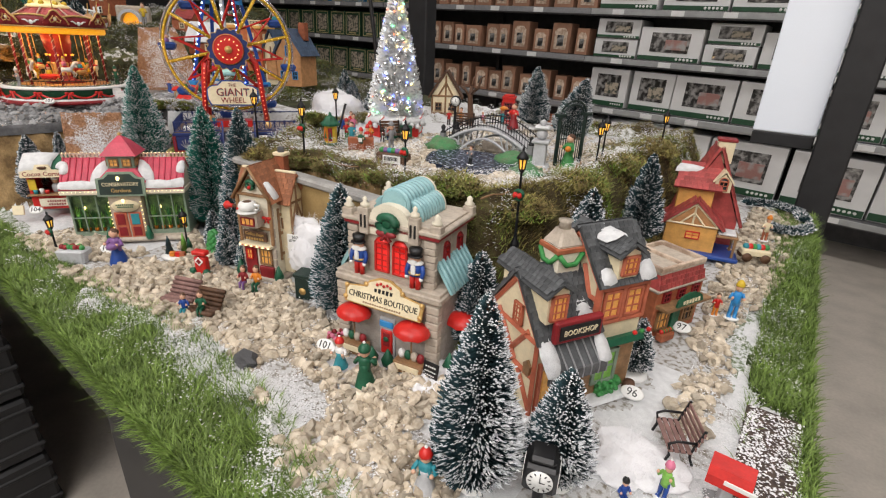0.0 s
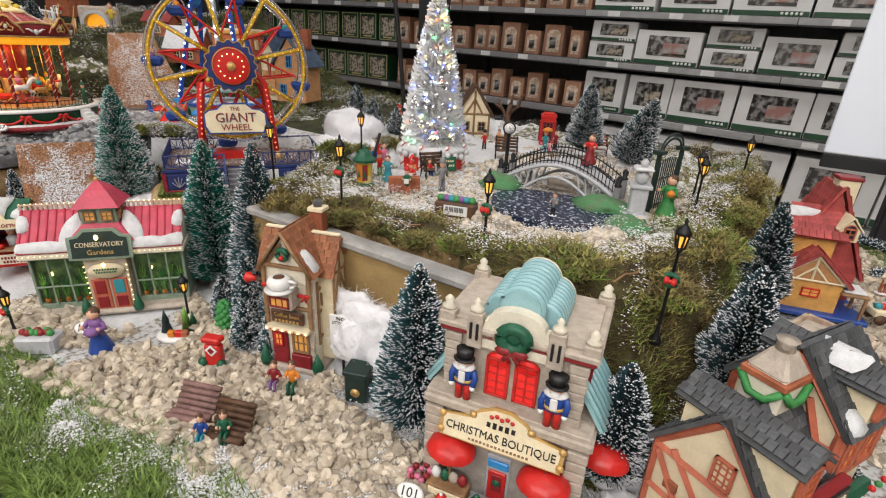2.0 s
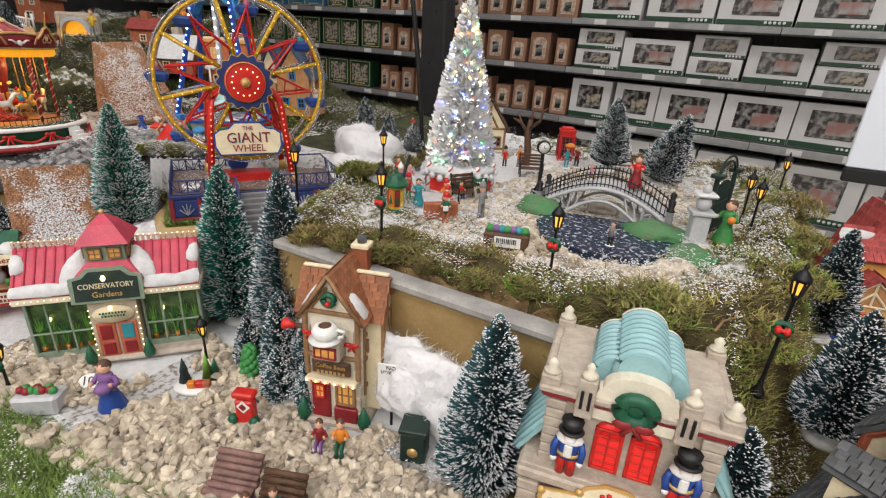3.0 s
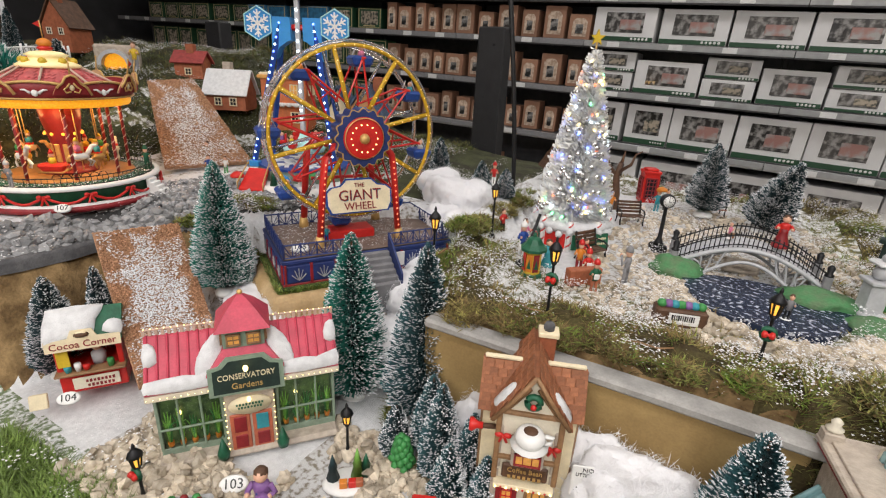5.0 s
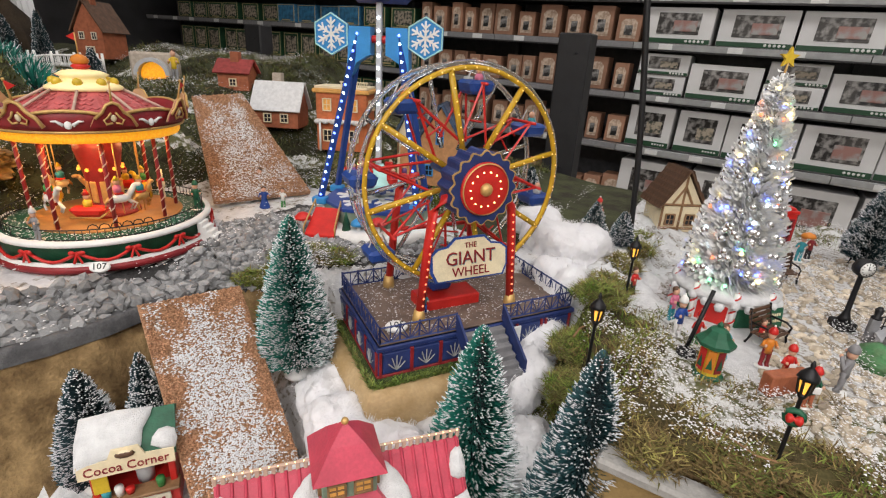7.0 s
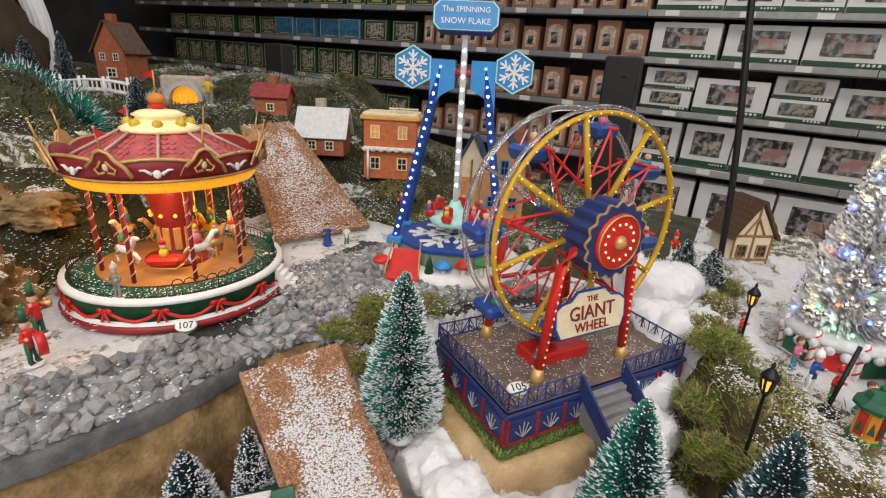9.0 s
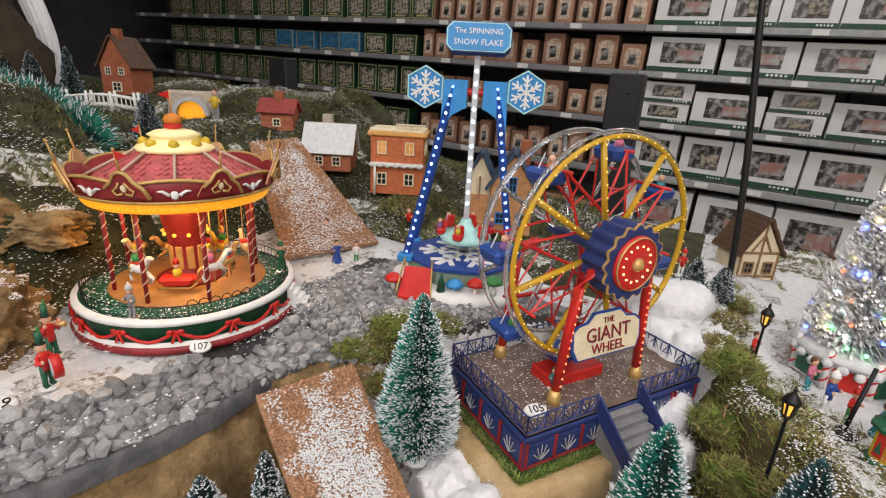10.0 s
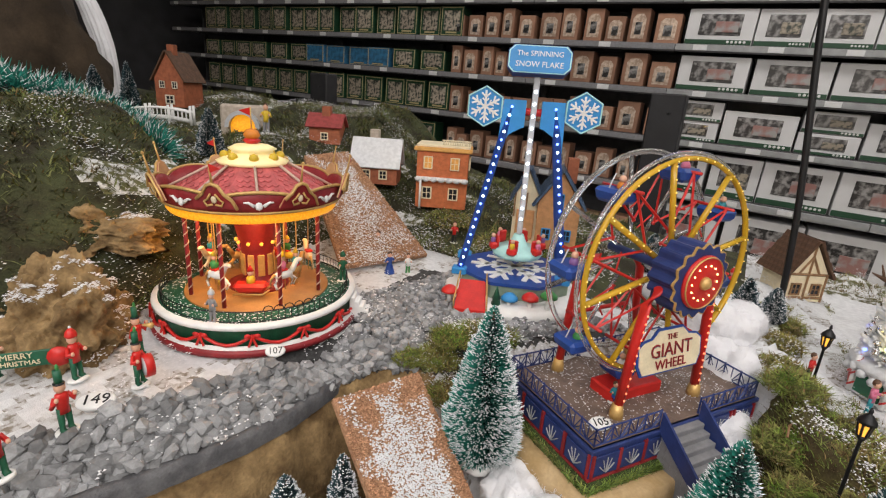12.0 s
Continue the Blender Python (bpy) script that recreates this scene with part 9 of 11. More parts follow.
part("house_body", s, o)
s = Shape()
s.box((0, 0.045, 0.142), (0.112, 0.102, 0.010), "orange_wall", bevel=0.002)
s.box((0, 0.045, 0.150), (0.104, 0.094, 0.006), "cream", bevel=0.001)
part("cornice", s, o)
s = Shape()
for k in range(12):
    s.cyl((0.0 + 0.0045 * k, 0.004, 0.153), 0.0012, 0.010, "cream", 5)
s.box((0.025, 0.004, 0.164), (0.056, 0.004, 0.003), "cream", bevel=0.0005)
part("balustrade", s, o, "cream balustrade")
s = Shape()
s.box((0, -0.006, 0.072), (0.104, 0.016, 0.008), "white", bevel=0.003)
for k in range(7):
    s.ball((-0.045 + 0.015 * k, -0.012, 0.071), 0.007, "snow", 7, None, 0.9)
part("snowy_canopy", s, o, "white snowy canopy")
s = Shape()
s.cyl((-0.04, -0.014, 0), 0.0022, 0.07, "white", 6)
part("canopy_post", s, o)
for sx in (-0.028, 0.024):
    window(o, Matrix.Translation((sx, -0.001, 0.095)), 0.018, 0.030, "cream", "window_lit", (1, 1))
    window(o, Matrix.Translation((sx, -0.001, 0.022)), 0.020, 0.030, "cream", "window_dark", (1, 1))
for yy in (0.025, 0.065):
    window(o, Matrix.Translation((0.0512, yy, 0.095)) @ Matrix.Rotation(radians(90), 4, "Z"), 0.016, 0.028, "cream", "window_lit", (1, 1))
bh = cottage("brick_house", -1.335, 0.955, 1.06, 22, 0.082, 0.09, 0.095, 0.155, "brick_tan", "roof_blue", "tan brick toy house with dark blue roof", "y", ((0.0, 0.085, 0.016, 0.03), (-0.02, 0.02, 0.018, 0.024), (0.02, 0.02, 0.018, 0.024)), (0.02, 0.06), "blue_sky", False, (6, 8))
s = Shape()
gable_walls(s, 0.05, 0.06, 0.10, 0.15, "cream", Matrix.Translation((-0.064, 0.01, 0)))
sw = part("side_wing", s, bh, "cream half-timbered side wing")
roof_pair(bh, 0.05, 0.06, 0.103, 0.155, "roof_blue", 0.006, 0.003, Matrix.Translation((-0.064, 0.01, 0)), "y", (5, 6))
s = Shape()
s.box((-0.064, 0.007, 0.045), (0.036, 0.004, 0.06), "brick_tan", bevel=0.001)
for sx in (-0.087, -0.064, -0.041):
    s.box((sx, 0.007, 0.085), (0.003, 0.004, 0.05), "wood_mid", bevel=0.0005)
part("timbering", s, sw)
cottage("red_cottage", -2.62, 0.93, 1.25, 25, 0.095, 0.10, 0.085, 0.16, "brick_red", "wood_dark", "small red gabled toy cottage with pale eaves", "y", ((-0.022, 0.055, 0.018, 0.022), (0.020, 0.055, 0.018, 0.022), (0, 0.008, 0.03, 0.028)), (0.0, 0.03), "cream_light")
bn = cottage("barn", -0.895, 1.165, 1.005, 35, 0.078, 0.07, 0.058, 0.118, "cream", "wood_dark", "half-timbered toy barn with steep mossy roof", "y", ((-0.02, 0.014, 0.02, 0.024), (0.02, 0.014, 0.02, 0.024)), None, "wood_mid", False, (7, 8))
for p, q in (((-0.038, 0.0), (-0.038, 0.058)), ((0.038, 0.0), (0.038, 0.058)), ((-0.038, 0.056), (0.038, 0.056)), ((0, 0.004), (0, 0.112)), ((-0.02, 0.058), (0, 0.092)), ((0.02, 0.058), (0, 0.092)), ((-0.038, 0.008), (0.038, 0.008))):
    s = Shape()
    s.tube([(p[0], -0.001, p[1]), (q[0], -0.001, q[1])], 0.0026, "wood_mid", 4)
    part("timber", s, bn)
cottage("red_hut", -1.99, 0.97, 1.20, 30, 0.08, 0.06, 0.045, 0.07, "brick_red", "roof_red", "low red brick toy hut on the hill", "x", ((0, 0.01, 0.02, 0.02),), (0, 0.03), "cream")

# ---- the park ----
PZ = 1.0


def street_lamp(x, y, h, z=None, wreath=True, label="black toy street lamp with amber lantern", lean=(0, 0)):
    z = height(x, y) - 0.006 if z is None else z
    ob = thing("street_lamp", Matrix.Translation((x, y, z)) @ Matrix.Rotation(radians(lean[0]), 4, "Y") @ Matrix.Rotation(radians(lean[1]), 4, "X"), label, "street lamp", "toy street lamps")
    s = Shape()
    s.lathe((0, 0, 0), [(0.007, 0), (0.006, 0.005), (0.003, 0.010), (0.0018, 0.02), (0.0016, h - 0.032), (0.003, h - 0.030), (0.004, h - 0.027)], "iron", 10)
    part("post", s, ob)
    s = Shape()
    s.lathe((0, 0, h - 0.026), [(0.0034, 0), (0.0054, 0.012)], "lamp_amber", 6, smooth=False)
    part("lantern_glass", s, ob, "glowing amber lantern glass")
    s = Shape()
    for k in range(6):
        a = math.pi * k / 3
        s.tube([(0.0038 * math.cos(a), 0.0038 * math.sin(a), h - 0.027), (0.0060 * math.cos(a), 0.0060 * math.sin(a), h - 0.012)], 0.0011, "iron", 4)
    s.lathe((0, 0, h - 0.013), [(0.0080, 0), (0.0072, 0.003), (0.0034, 0.008), (0.0014, 0.010), (0.002, 0.012), (0.0006, 0.016)], "iron", 10)
    part("lantern_frame", s, ob)
    if wreath:
        s = Shape()
        zz = h * 0.55
        s.tube([(0.0062 * math.cos(a), -0.002, zz + 0.0062 * math.sin(a)) for a in [2 * math.pi * k / 10 for k in range(11)]], 0.0027, "green_dark", 6)
        wr_ = part("wreath", s, ob, "small wreath with red bow")
        s = Shape()
        s.lathe((0, -0.0052, zz), [(0.0008, -0.0062), (0.0042, -0.0048), (0.0040, -0.0022), (0.0014, 0.0), (0.0040, 0.0022), (0.0042, 0.0048), (0.0008, 0.0062)], "red", 8, Matrix.Translation((0, -0.0052, zz)) @ Matrix.Rotation(radians(90), 4, "Y") @ Matrix.Translation((0, 0.0052, -zz)))
        part("bow", s, wr_)
    return ob


street_lamp(-0.296, 0.556, 0.135, 0.95, lean=(1, 3))
street_lamp(-0.512, 0.570, 0.105, 0.984)
street_lamp(-0.730, 0.542, 0.108, 0.994)
street_lamp(-0.897, 0.556, 0.115, 0.988, False)
street_lamp(-0.906, 0.768, 0.10, 1.0, False)
street_lamp(-0.325, 0.893, 0.088, 0.998, False)
street_lamp(-0.338, 0.955, 0.088, 0.998, False)
street_lamp(-0.286, 1.170, 0.09, 0.998, False)
street_lamp(-1.052, 0.222, 0.080, LOW, True, "black toy lamp with garland beside the conservatory")
street_lamp(-0.912, 0.392, 0.080, LOW, False, "black toy lamp beside the conservatory")

# silver Christmas tree on its stage
x0, y0 = -0.795, 0.850
t_ = thing("christmas_tree", pose(x0, y0, PZ - 0.003, 0, 0, 15), "silver tinsel Christmas tree with baubles and coloured lights", "tree")
s = Shape()
s.lathe((0, 0, 0.0), [(0.062, 0), (0.062, 0.040)], "white", 8, smooth=False)
st = part("stage", s, t_, "green and red octagonal stage")
s = Shape()
s.lathe((0, 0, 0.036), [(0.066, 0), (0.068, 0.006), (0.060, 0.012), (0.03, 0.018)], "snow", 24)
for k in range(24):
    a = 2 * math.pi * k / 24
    s.ball((0.0655 * math.cos(a), 0.0655 * math.sin(a), 0.036 - 0.003 * (k % 3)), 0.0065, "snow", 7)
part("snow_cap", s, st, "white icing-like snow cap")
for k in range(8):
    a = 2 * math.pi * k / 8
    s = Shape()
    s.cyl((0.0625 * math.cos(a), 0.0625 * math.sin(a), 0), 0.0034, 0.052, "white", 8)
    s.tube([(0.0625 * math.cos(a) + 0.0036 * math.cos(w), 0.0625 * math.sin(a) + 0.0036 * math.sin(w), 0.052 * w / 20) for w in range(21)], 0.0014, "red", 4)
    part("candy_post", s, st, "red and white striped post")
    s = Shape()
    a += math.pi / 8
    s.box((0.0585 * math.cos(a), 0.0585 * math.sin(a), 0.017), (0.004, 0.036, 0.026), "red" if k % 2 else "green_dark", rz=math.degrees(a), bevel=0.001)
    part("stage_panel", s, st)
TH, TR = 0.318, 0.050
rg = random.Random(77)
vs, fs, ix = [], [], []
for i in range(10500):
    u = 1 - math.sqrt(rg.random())
    zc = 0.05 + (TH - 0.05) * u
    env = TR * (1 - u) ** 0.85 + 0.007
    a = rg.random() * 6.2832
    ln = env * (0.75 + 0.4 * rg.random())
    w = 0.0010 + 0.0011 * rg.random()
    ca, sa = math.cos(a), math.sin(a)
    dz = ln * (rg.random() * 0.9 - 0.35)
    k = len(vs)
    vs += [(ca * ln * 0.3 - sa * w, sa * ln * 0.3 + ca * w, zc), (ca * ln * 0.3 + sa * w, sa * ln * 0.3 - ca * w, zc), (ca * ln + sa * w, sa * ln - ca * w, zc + dz + w), (ca * ln - sa * w, sa * ln + ca * w, zc + dz - w)]
    fs.append((k, k + 1, k + 2, k + 3))
    ix.append(0 if rg.random() < 0.55 else 1)
part("tinsel_crown", raw("tinsel_crown", vs, fs, ["tinsel", "needle_white"], ix), t_, "silver-white tinsel branches")
s = Shape()
s.lathe((0, 0, 0.045), [(TR * 0.5, 0), (TR * 0.45, 0.05), (TR * 0.25, 0.14), (0.004, TH - 0.05)], "white", 10)
part("core", s, t_)
for i in range(150):
    u = 1 - math.sqrt(rg.random()) * 0.98
    a = rg.random() * 6.2832
    r = (TR * (1 - u) ** 0.85 + 0.007) * 1.04
    s = Shape()
    s.ball((r * math.cos(a), r * math.sin(a), 0.055 + (TH - 0.065) * u), 0.0056 - 0.0018 * u, "silver", 10)
    part("bauble", s, t_)
light_me = {}
for i in range(170):
    u = 1 - math.sqrt(rg.random()) * 0.98
    a = rg.random() * 6.2832
    r = (TR * (1 - u) ** 0.85 + 0.007) * (0.85 + 0.25 * rg.random())
    mt = ("lamp_cool", "lamp_blue", "lamp_warm", "lamp_warm", "lamp_green", "lamp_red", "lamp_blue", "lamp_warm")[i % 8]
    s = Shape()
    s.ball((0, 0, 0), 0.0025, mt, 6)
    if mt not in light_me:
        light_me[mt] = s.mesh("fairy_light")
    part("fairy_light", light_me[mt], t_, "", Matrix.Translation((r * math.cos(a), r * math.sin(a), 0.052 + (TH - 0.06) * u)))
s = Shape()
star = [((0.012 if k % 2 == 0 else 0.005) * math.sin(math.pi * k / 5), (0.012 if k % 2 == 0 else 0.005) * math.cos(math.pi * k / 5)) for k in range(10)][::-1]
s.prism(star, -0.002, 0.002, "yellow", at=pose(0, 0, TH + 0.012, 90, 0, 20))
s.cyl((0, 0, TH - 0.02), 0.0015, 0.032, "gold", 6)
part("star", s, t_, "yellow star on top")
s = Shape()
m = pose(0.052, -0.052, 0.006, -10, 0, 35)
s.box((0, 0, 0.016), (0.030, 0.003, 0.026), "green_dark", at=m, bevel=0.001)
nb = part("notice_board", s, t_, "dark notice board with pale writing")
bars_text(nb, m @ pose(0, -0.002, 0.021, 90), 5, 0.020, 0.004, "cream")
bars_text(nb, m @ pose(0, -0.002, 0.013, 90), 6, 0.022, 0.004, "cream")

# advertising column
k_ = thing("advert_column", pose(-0.792, 0.655, PZ - 0.002), "toy advertising column with green roof and yellow poster", "kiosk")
s = Shape()
s.lathe((0, 0, 0), [(0.016, 0), (0.016, 0.006), (0.014, 0.008)], "green_dark", 8, smooth=False)
part("plinth", s, k_)
s = Shape()
s.lathe((0, 0, 0.008), [(0.0125, 0), (0.0125, 0.034)], "yellow", 8, smooth=False)
dr = part("drum", s, k_, "yellow drum with posters")
for k in range(3):
    s = Shape()
    a = -math.pi / 2 + (k - 1) * math.pi / 4 * 1.0
    m = Matrix.Rotation(a + math.pi / 2, 4, "Z") @ Matrix.Translation((0, -0.0124, 0.025))
    s.box((0, 0, 0), (0.0085, 0.0012, 0.026), ("red", "orange", "red_dark")[k], at=m, bevel=0.0003)
    s.prism([(-0.003, -0.008), (0.003, -0.008), (0, 0.006)], 0, 0.0006, "green_dark", at=m @ pose(0, -0.0008, 0, 90))
    part("poster", s, dr)
s = Shape()
s.lathe((0, 0, 0.042), [(0.019, 0), (0.0195, 0.004), (0.016, 0.007), (0.013, 0.010), (0.009, 0.017), (0.003, 0.020), (0.003, 0.023), (0.001, 0.026)], "green_dark", 8, smooth=False)
part("roof", s, k_, "dark green domed roof")

# clock
def post_clock(x, y, z, h, label, r=0.009):
    ob = thing("post_clock", pose(x, y, z, 0, 0, 30), label, "clock", "toy clocks")
    s = Shape()
    s.box((0, 0, 0.006), (0.024, 0.024, 0.012), "iron", bevel=0.002)
    s.lathe((0, 0, 0.012), [(0.009, 0), (0.006, 0.006), (0.0035, 0.014), (0.003, h - 0.03), (0.005, h - 0.022)], "iron", 10)
    part("column", s, ob)
    s = Shape()
    m = pose(0, 0, h - 0.011, 90)
    s.lathe((0, 0, -0.006), [(r + 0.002, 0), (r + 0.003, 0.006), (r + 0.002, 0.012)], "iron", 18, m)
    hd = part("head", s, ob)
    s = Shape()
    s.lathe((0, 0, 0.006), [(r, 0), (r, 0.0008)], "white", 18, m)
    s.lathe((0, 0, -0.0068), [(r, 0), (r, 0.0008)], "white", 18, m)
    fc = part("dial", s, hd, "white dial")
    s = Shape()
    for k in range(12):
        a = math.pi * k / 6
        s.box((r * 0.8 * math.sin(a), r * 0.8 * math.cos(a), 0.0072), (r * 0.09, r * 0.22, 0.0004), "black", at=m, rz=-math.degrees(a), bevel=0.00005)
    s.box((0, r * 0.28, 0.0074), (r * 0.09, r * 0.56, 0.0004), "black", at=m, bevel=0.00005)
    s.box((r * 0.18, -r * 0.05, 0.0074), (r * 0.4, r * 0.1, 0.0004), "black", at=m, bevel=0.00005)
    part("clock_hands", s, fc)
    return ob


post_clock(-0.652, 0.886, PZ, 0.098, "black toy street clock with white dial")


def bench(x, y, z, yaw, label, w=0.05, mt="wood_dark", snowy=False):
    ob = thing("park_bench", pose(x, y, z, 0, 0, yaw), label, "bench", "toy benches")
    for k in range(4):
        s = Shape()
        s.box((0, -0.010 + 0.006 * k, 0.0165), (w, 0.0048, 0.0018), mt, bevel=0.0004)
        part("seat_slat", s, ob)
    for k in range(4):
        s = Shape()
        s.box((0, 0.0125 + 0.0016 * k, 0.022 + 0.006 * k), (w, 0.0018, 0.0048), mt, bevel=0.0004)
        part("back_slat", s, ob)
    for sx in (-w * 0.45, w * 0.45):
        s = Shape()
        s.tube([(sx, -0.013, 0), (sx, -0.010, 0.010), (sx, -0.012, 0.016), (sx, 0.010, 0.016), (sx, 0.018, 0.044)], 0.0016, "iron", 5)
        s.tube([(sx, 0.014, 0), (sx, 0.010, 0.010), (sx, 0.009, 0.016)], 0.0016, "iron", 5)
        s.tube([(sx, 0.013, 0.028), (sx, -0.006, 0.028), (sx, -0.013, 0.024), (sx, -0.011, 0.017)], 0.0014, "iron", 5)
        part("iron_end", s, ob)
    if snowy:
        s = Shape()
        s.box((0, -0.002, 0.0195), (w * 0.9, 0.020, 0.004), "snow", bevel=0.0018)
        part("snow_cover", s, ob, "snow lying on the seat")
    return ob


bench(-0.722, 1.02, PZ, 30, "dark slatted toy bench on the snow")
bench(-0.585, 1.20, PZ, 25, "pinkish wooden toy bench with snow", 0.05, "brick_red", True)
bench(-0.737, 0.775, PZ, 60, "dark toy bench in front of the tree stage", 0.045)

# pond, banks and arched bridge
s = Shape()
s.prism([(-0.50 + (0.098 + 0.012 * math.sin(3 * a)) * math.cos(a), 0.742 + (0.085 + 0.008 * math.cos(2 * a)) * math.sin(a)) for a in [2 * math.pi * k / 40 for k in range(40)]], 0.990, 1.0065, "water")
tagged(new("pond", s.mesh("pond")), "dark frozen toy pond flecked with snow", "pond", kind="structure")
for k, (x, y, sz) in enumerate(((-0.612, 0.800, (0.038, 0.03, 0.022)), (-0.435, 0.792, (0.05, 0.032, 0.018)), (-0.385, 0.735, (0.03, 0.035, 0.014)))):
    blob("grassy_bank", x, y, PZ + 0.004, sz, "bank_green", "painted green grassy bank beside the pond", "bank", 50 + k, 0.3, 2.5, 3)
br = thing("arched_bridge", pose(-0.528, 0.845, PZ, 0, 0, 6), "grey arched toy bridge with black railings", "bridge")
LBR = 0.19
arc = lambda u: 0.012 + 0.042 * math.cos(u * math.pi * 0.92)
us = [-0.5 + k / 16 for k in range(17)]
s = Shape()
vs, fs = [], []
for u in us:
    for yy, dz in ((-0.026, 0), (0.026, 0), (0.026, -0.005), (-0.026, -0.005)):
        vs.append((u * LBR, yy, arc(u) + dz))
for i in range(16):
    for j in range(4):
        fs.append((i * 4 + j, i * 4 + 4 + j, i * 4 + 4 + (j + 1) % 4, i * 4 + (j + 1) % 4))
fs += [(0, 1, 2, 3), (64 + 3, 64 + 2, 64 + 1, 64)]
s.add(vs, [f[::-1] for f in fs], "grey_light", smooth=False)
part("deck", s, br, "grey arched deck")
for yy in (-0.028, 0.028):
    s = Shape()
    s.tube([(u * LBR, yy, arc(u) - 0.003) for u in us], 0.0034, "grey_light", 6)
    s.tube([(u * LBR * 0.62, yy, 0.002 + 0.030 * math.cos(u * math.pi)) for u in us], 0.0026, "grey_light", 6)
    for sx in (-1, 1):
        for q in (0.16, 0.24, 0.32, 0.39, 0.46):
            top = (sx * q * LBR, yy, arc(q) - 0.004)
            s.tube([top, (sx * (q * 0.6 + 0.12) * LBR, yy, 0.010 + 0.010 * (0.5 - q)), (sx * 0.30 * LBR, yy, 0.002)], 0.0014, "grey_light", 4)
        s.tube([(sx * 0.38 * LBR + 0.011 * math.cos(a), yy, 0.015 + 0.009 * math.sin(a)) for a in [2 * math.pi * k / 10 for k in range(11)]], 0.0016, "grey_light", 4)
    part("side_arch", s, br, "pale grey lattice arch")
    s = Shape()
    for k in range(33):
        u = -0.5 + k / 32
        s.tube([(u * LBR, yy * 0.93, arc(u)), (u * LBR, yy * 0.93, arc(u) + 0.021)], 0.0008, "iron", 3)
        s.ball((u * LBR, yy * 0.93, arc(u) + 0.0215), 0.0012, "iron", 4)
    s.tube([(u * LBR, yy * 0.93, arc(u) + 0.018) for u in us], 0.0011, "iron", 4)
    s.tube([(u * LBR, yy * 0.93, arc(u) + 0.004) for u in us], 0.0009, "iron", 4)
    part("railing", s, br, "black spiked railing")
for sx in (-1, 1):
    for yy in (-0.028, 0.028):
        s = Shape()
        s.box((sx * LBR * 0.51, yy, 0.016), (0.010, 0.010, 0.034), "grey", bevel=0.001)
        s.lathe((sx * LBR * 0.51, yy, 0.033), [(0.006, 0), (0.006, 0.002), (0.0035, 0.004), (0.005, 0.012), (0.002, 0.016)], "iron", 8)
        part("pillar", s, br, "grey pillar with black lantern")
s = Shape()
s.box((0, 0.012, 0.012), (0.05, 0.012, 0.022), "stone_beige", bevel=0.004)
part("stone_pier", s, br)

# urn pillar and iron gate
u_ = thing("gate_pillar", pose(-0.388, 0.785, PZ, 0, 0, 20), "pale grey toy gate pillar topped by a ball", "pillar")
s = Shape()
s.box((0, 0, 0.006), (0.034, 0.034, 0.012), "grey_light", bevel=0.002)
s.box((0, 0, 0.030), (0.022, 0.022, 0.04), "grey_light", bevel=0.0015)
s.box((0, 0, 0.052), (0.030, 0.030, 0.005), "grey_light", bevel=0.001)
part("shaft", s, u_)
s = Shape()
s.ball((0, 0, 0.064), 0.010, "grey_light", 12)
s.box((0, 0, 0.076), (0.026, 0.026, 0.005), "snow", bevel=0.002)
s.ball((0, 0, 0.083), 0.006, "grey_light", 10)
part("ball_top", s, u_)
u2 = thing("iron_gate", pose(-0.372, 0.87, PZ, 0, 0, 75), "dark green wrought-iron toy gateway", "gate")
for sx in (-1, 1):
    s = Shape()
    s.box((sx * 0.035, 0, 0.045), (0.006, 0.006, 0.09), "green_black", bevel=0.001)
    s.box((sx * 0.035, 0, 0.092), (0.016, 0.016, 0.006), "green_black", bevel=0.001)
    part("gate_post", s, u2)
s = Shape()
for k in range(9):
    xx = -0.026 + 0.0065 * k
    s.tube([(xx, 0, 0.004), (xx, 0, 0.07 + 0.012 * math.cos(xx * 40))], 0.0011, "green_black", 4)
for zz in (0.01, 0.05):
    s.tube([(-0.03, 0, zz), (0.03, 0, zz)], 0.0012, "green_black", 4)
part("gate_leaf", s, u2)
s = Shape()
s.tube([(0.035 * math.cos(a), 0, 0.092 + 0.024 * math.sin(a)) for a in [math.pi * k / 12 for k in range(13)]], 0.0016, "green_black", 6)
s.tube([(0.028 * math.cos(a), 0, 0.092 + 0.017 * math.sin(a)) for a in [math.pi * k / 12 for k in range(13)]], 0.0018, "green_black", 5)
part("arch", s, u2)

# planter box with barcode label
pl = thing("planter_box", pose(-0.594, 0.630, PZ - 0.002, 0, 0, 18), "wooden toy planter with a white barcode label", "planter")
s = Shape()
s.box((0, 0, 0.011), (0.058, 0.024, 0.022), "wood_dark", bevel=0.002)
part("trough", s, pl)
s = Shape()
s.box((0.002, -0.0128, 0.012), (0.034, 0.001, 0.014), "white", bevel=0.0002)
bl = part("barcode_label", s, pl, "white barcode label")
s = Shape()
for k in range(11):
    s.box((-0.011 + 0.0024 * k, -0.0136, 0.0135), (0.0012 if k % 3 else 0.0018, 0.0004, 0.007), "black", bevel=0.0001)
part("barcode_bars", s, bl)
for k in range(7):
    s = Shape()
    s.ball((-0.022 + 0.0074 * k, 0, 0.025), 0.0062, ("green_mid", "purple", "teal")[k % 3], 7, None, 0.9)
    part("plant", s, pl)

# telephone box
ph = thing("telephone_box", pose(-0.724, 1.235, PZ, 0, 0, 25), "red toy telephone box", "telephone box")
s = Shape()
s.box((0, 0, 0.034), (0.034, 0.034, 0.068), "red", bevel=0.001)
s.box((0, 0, 0.070), (0.038, 0.038, 0.006), "red", bevel=0.001)
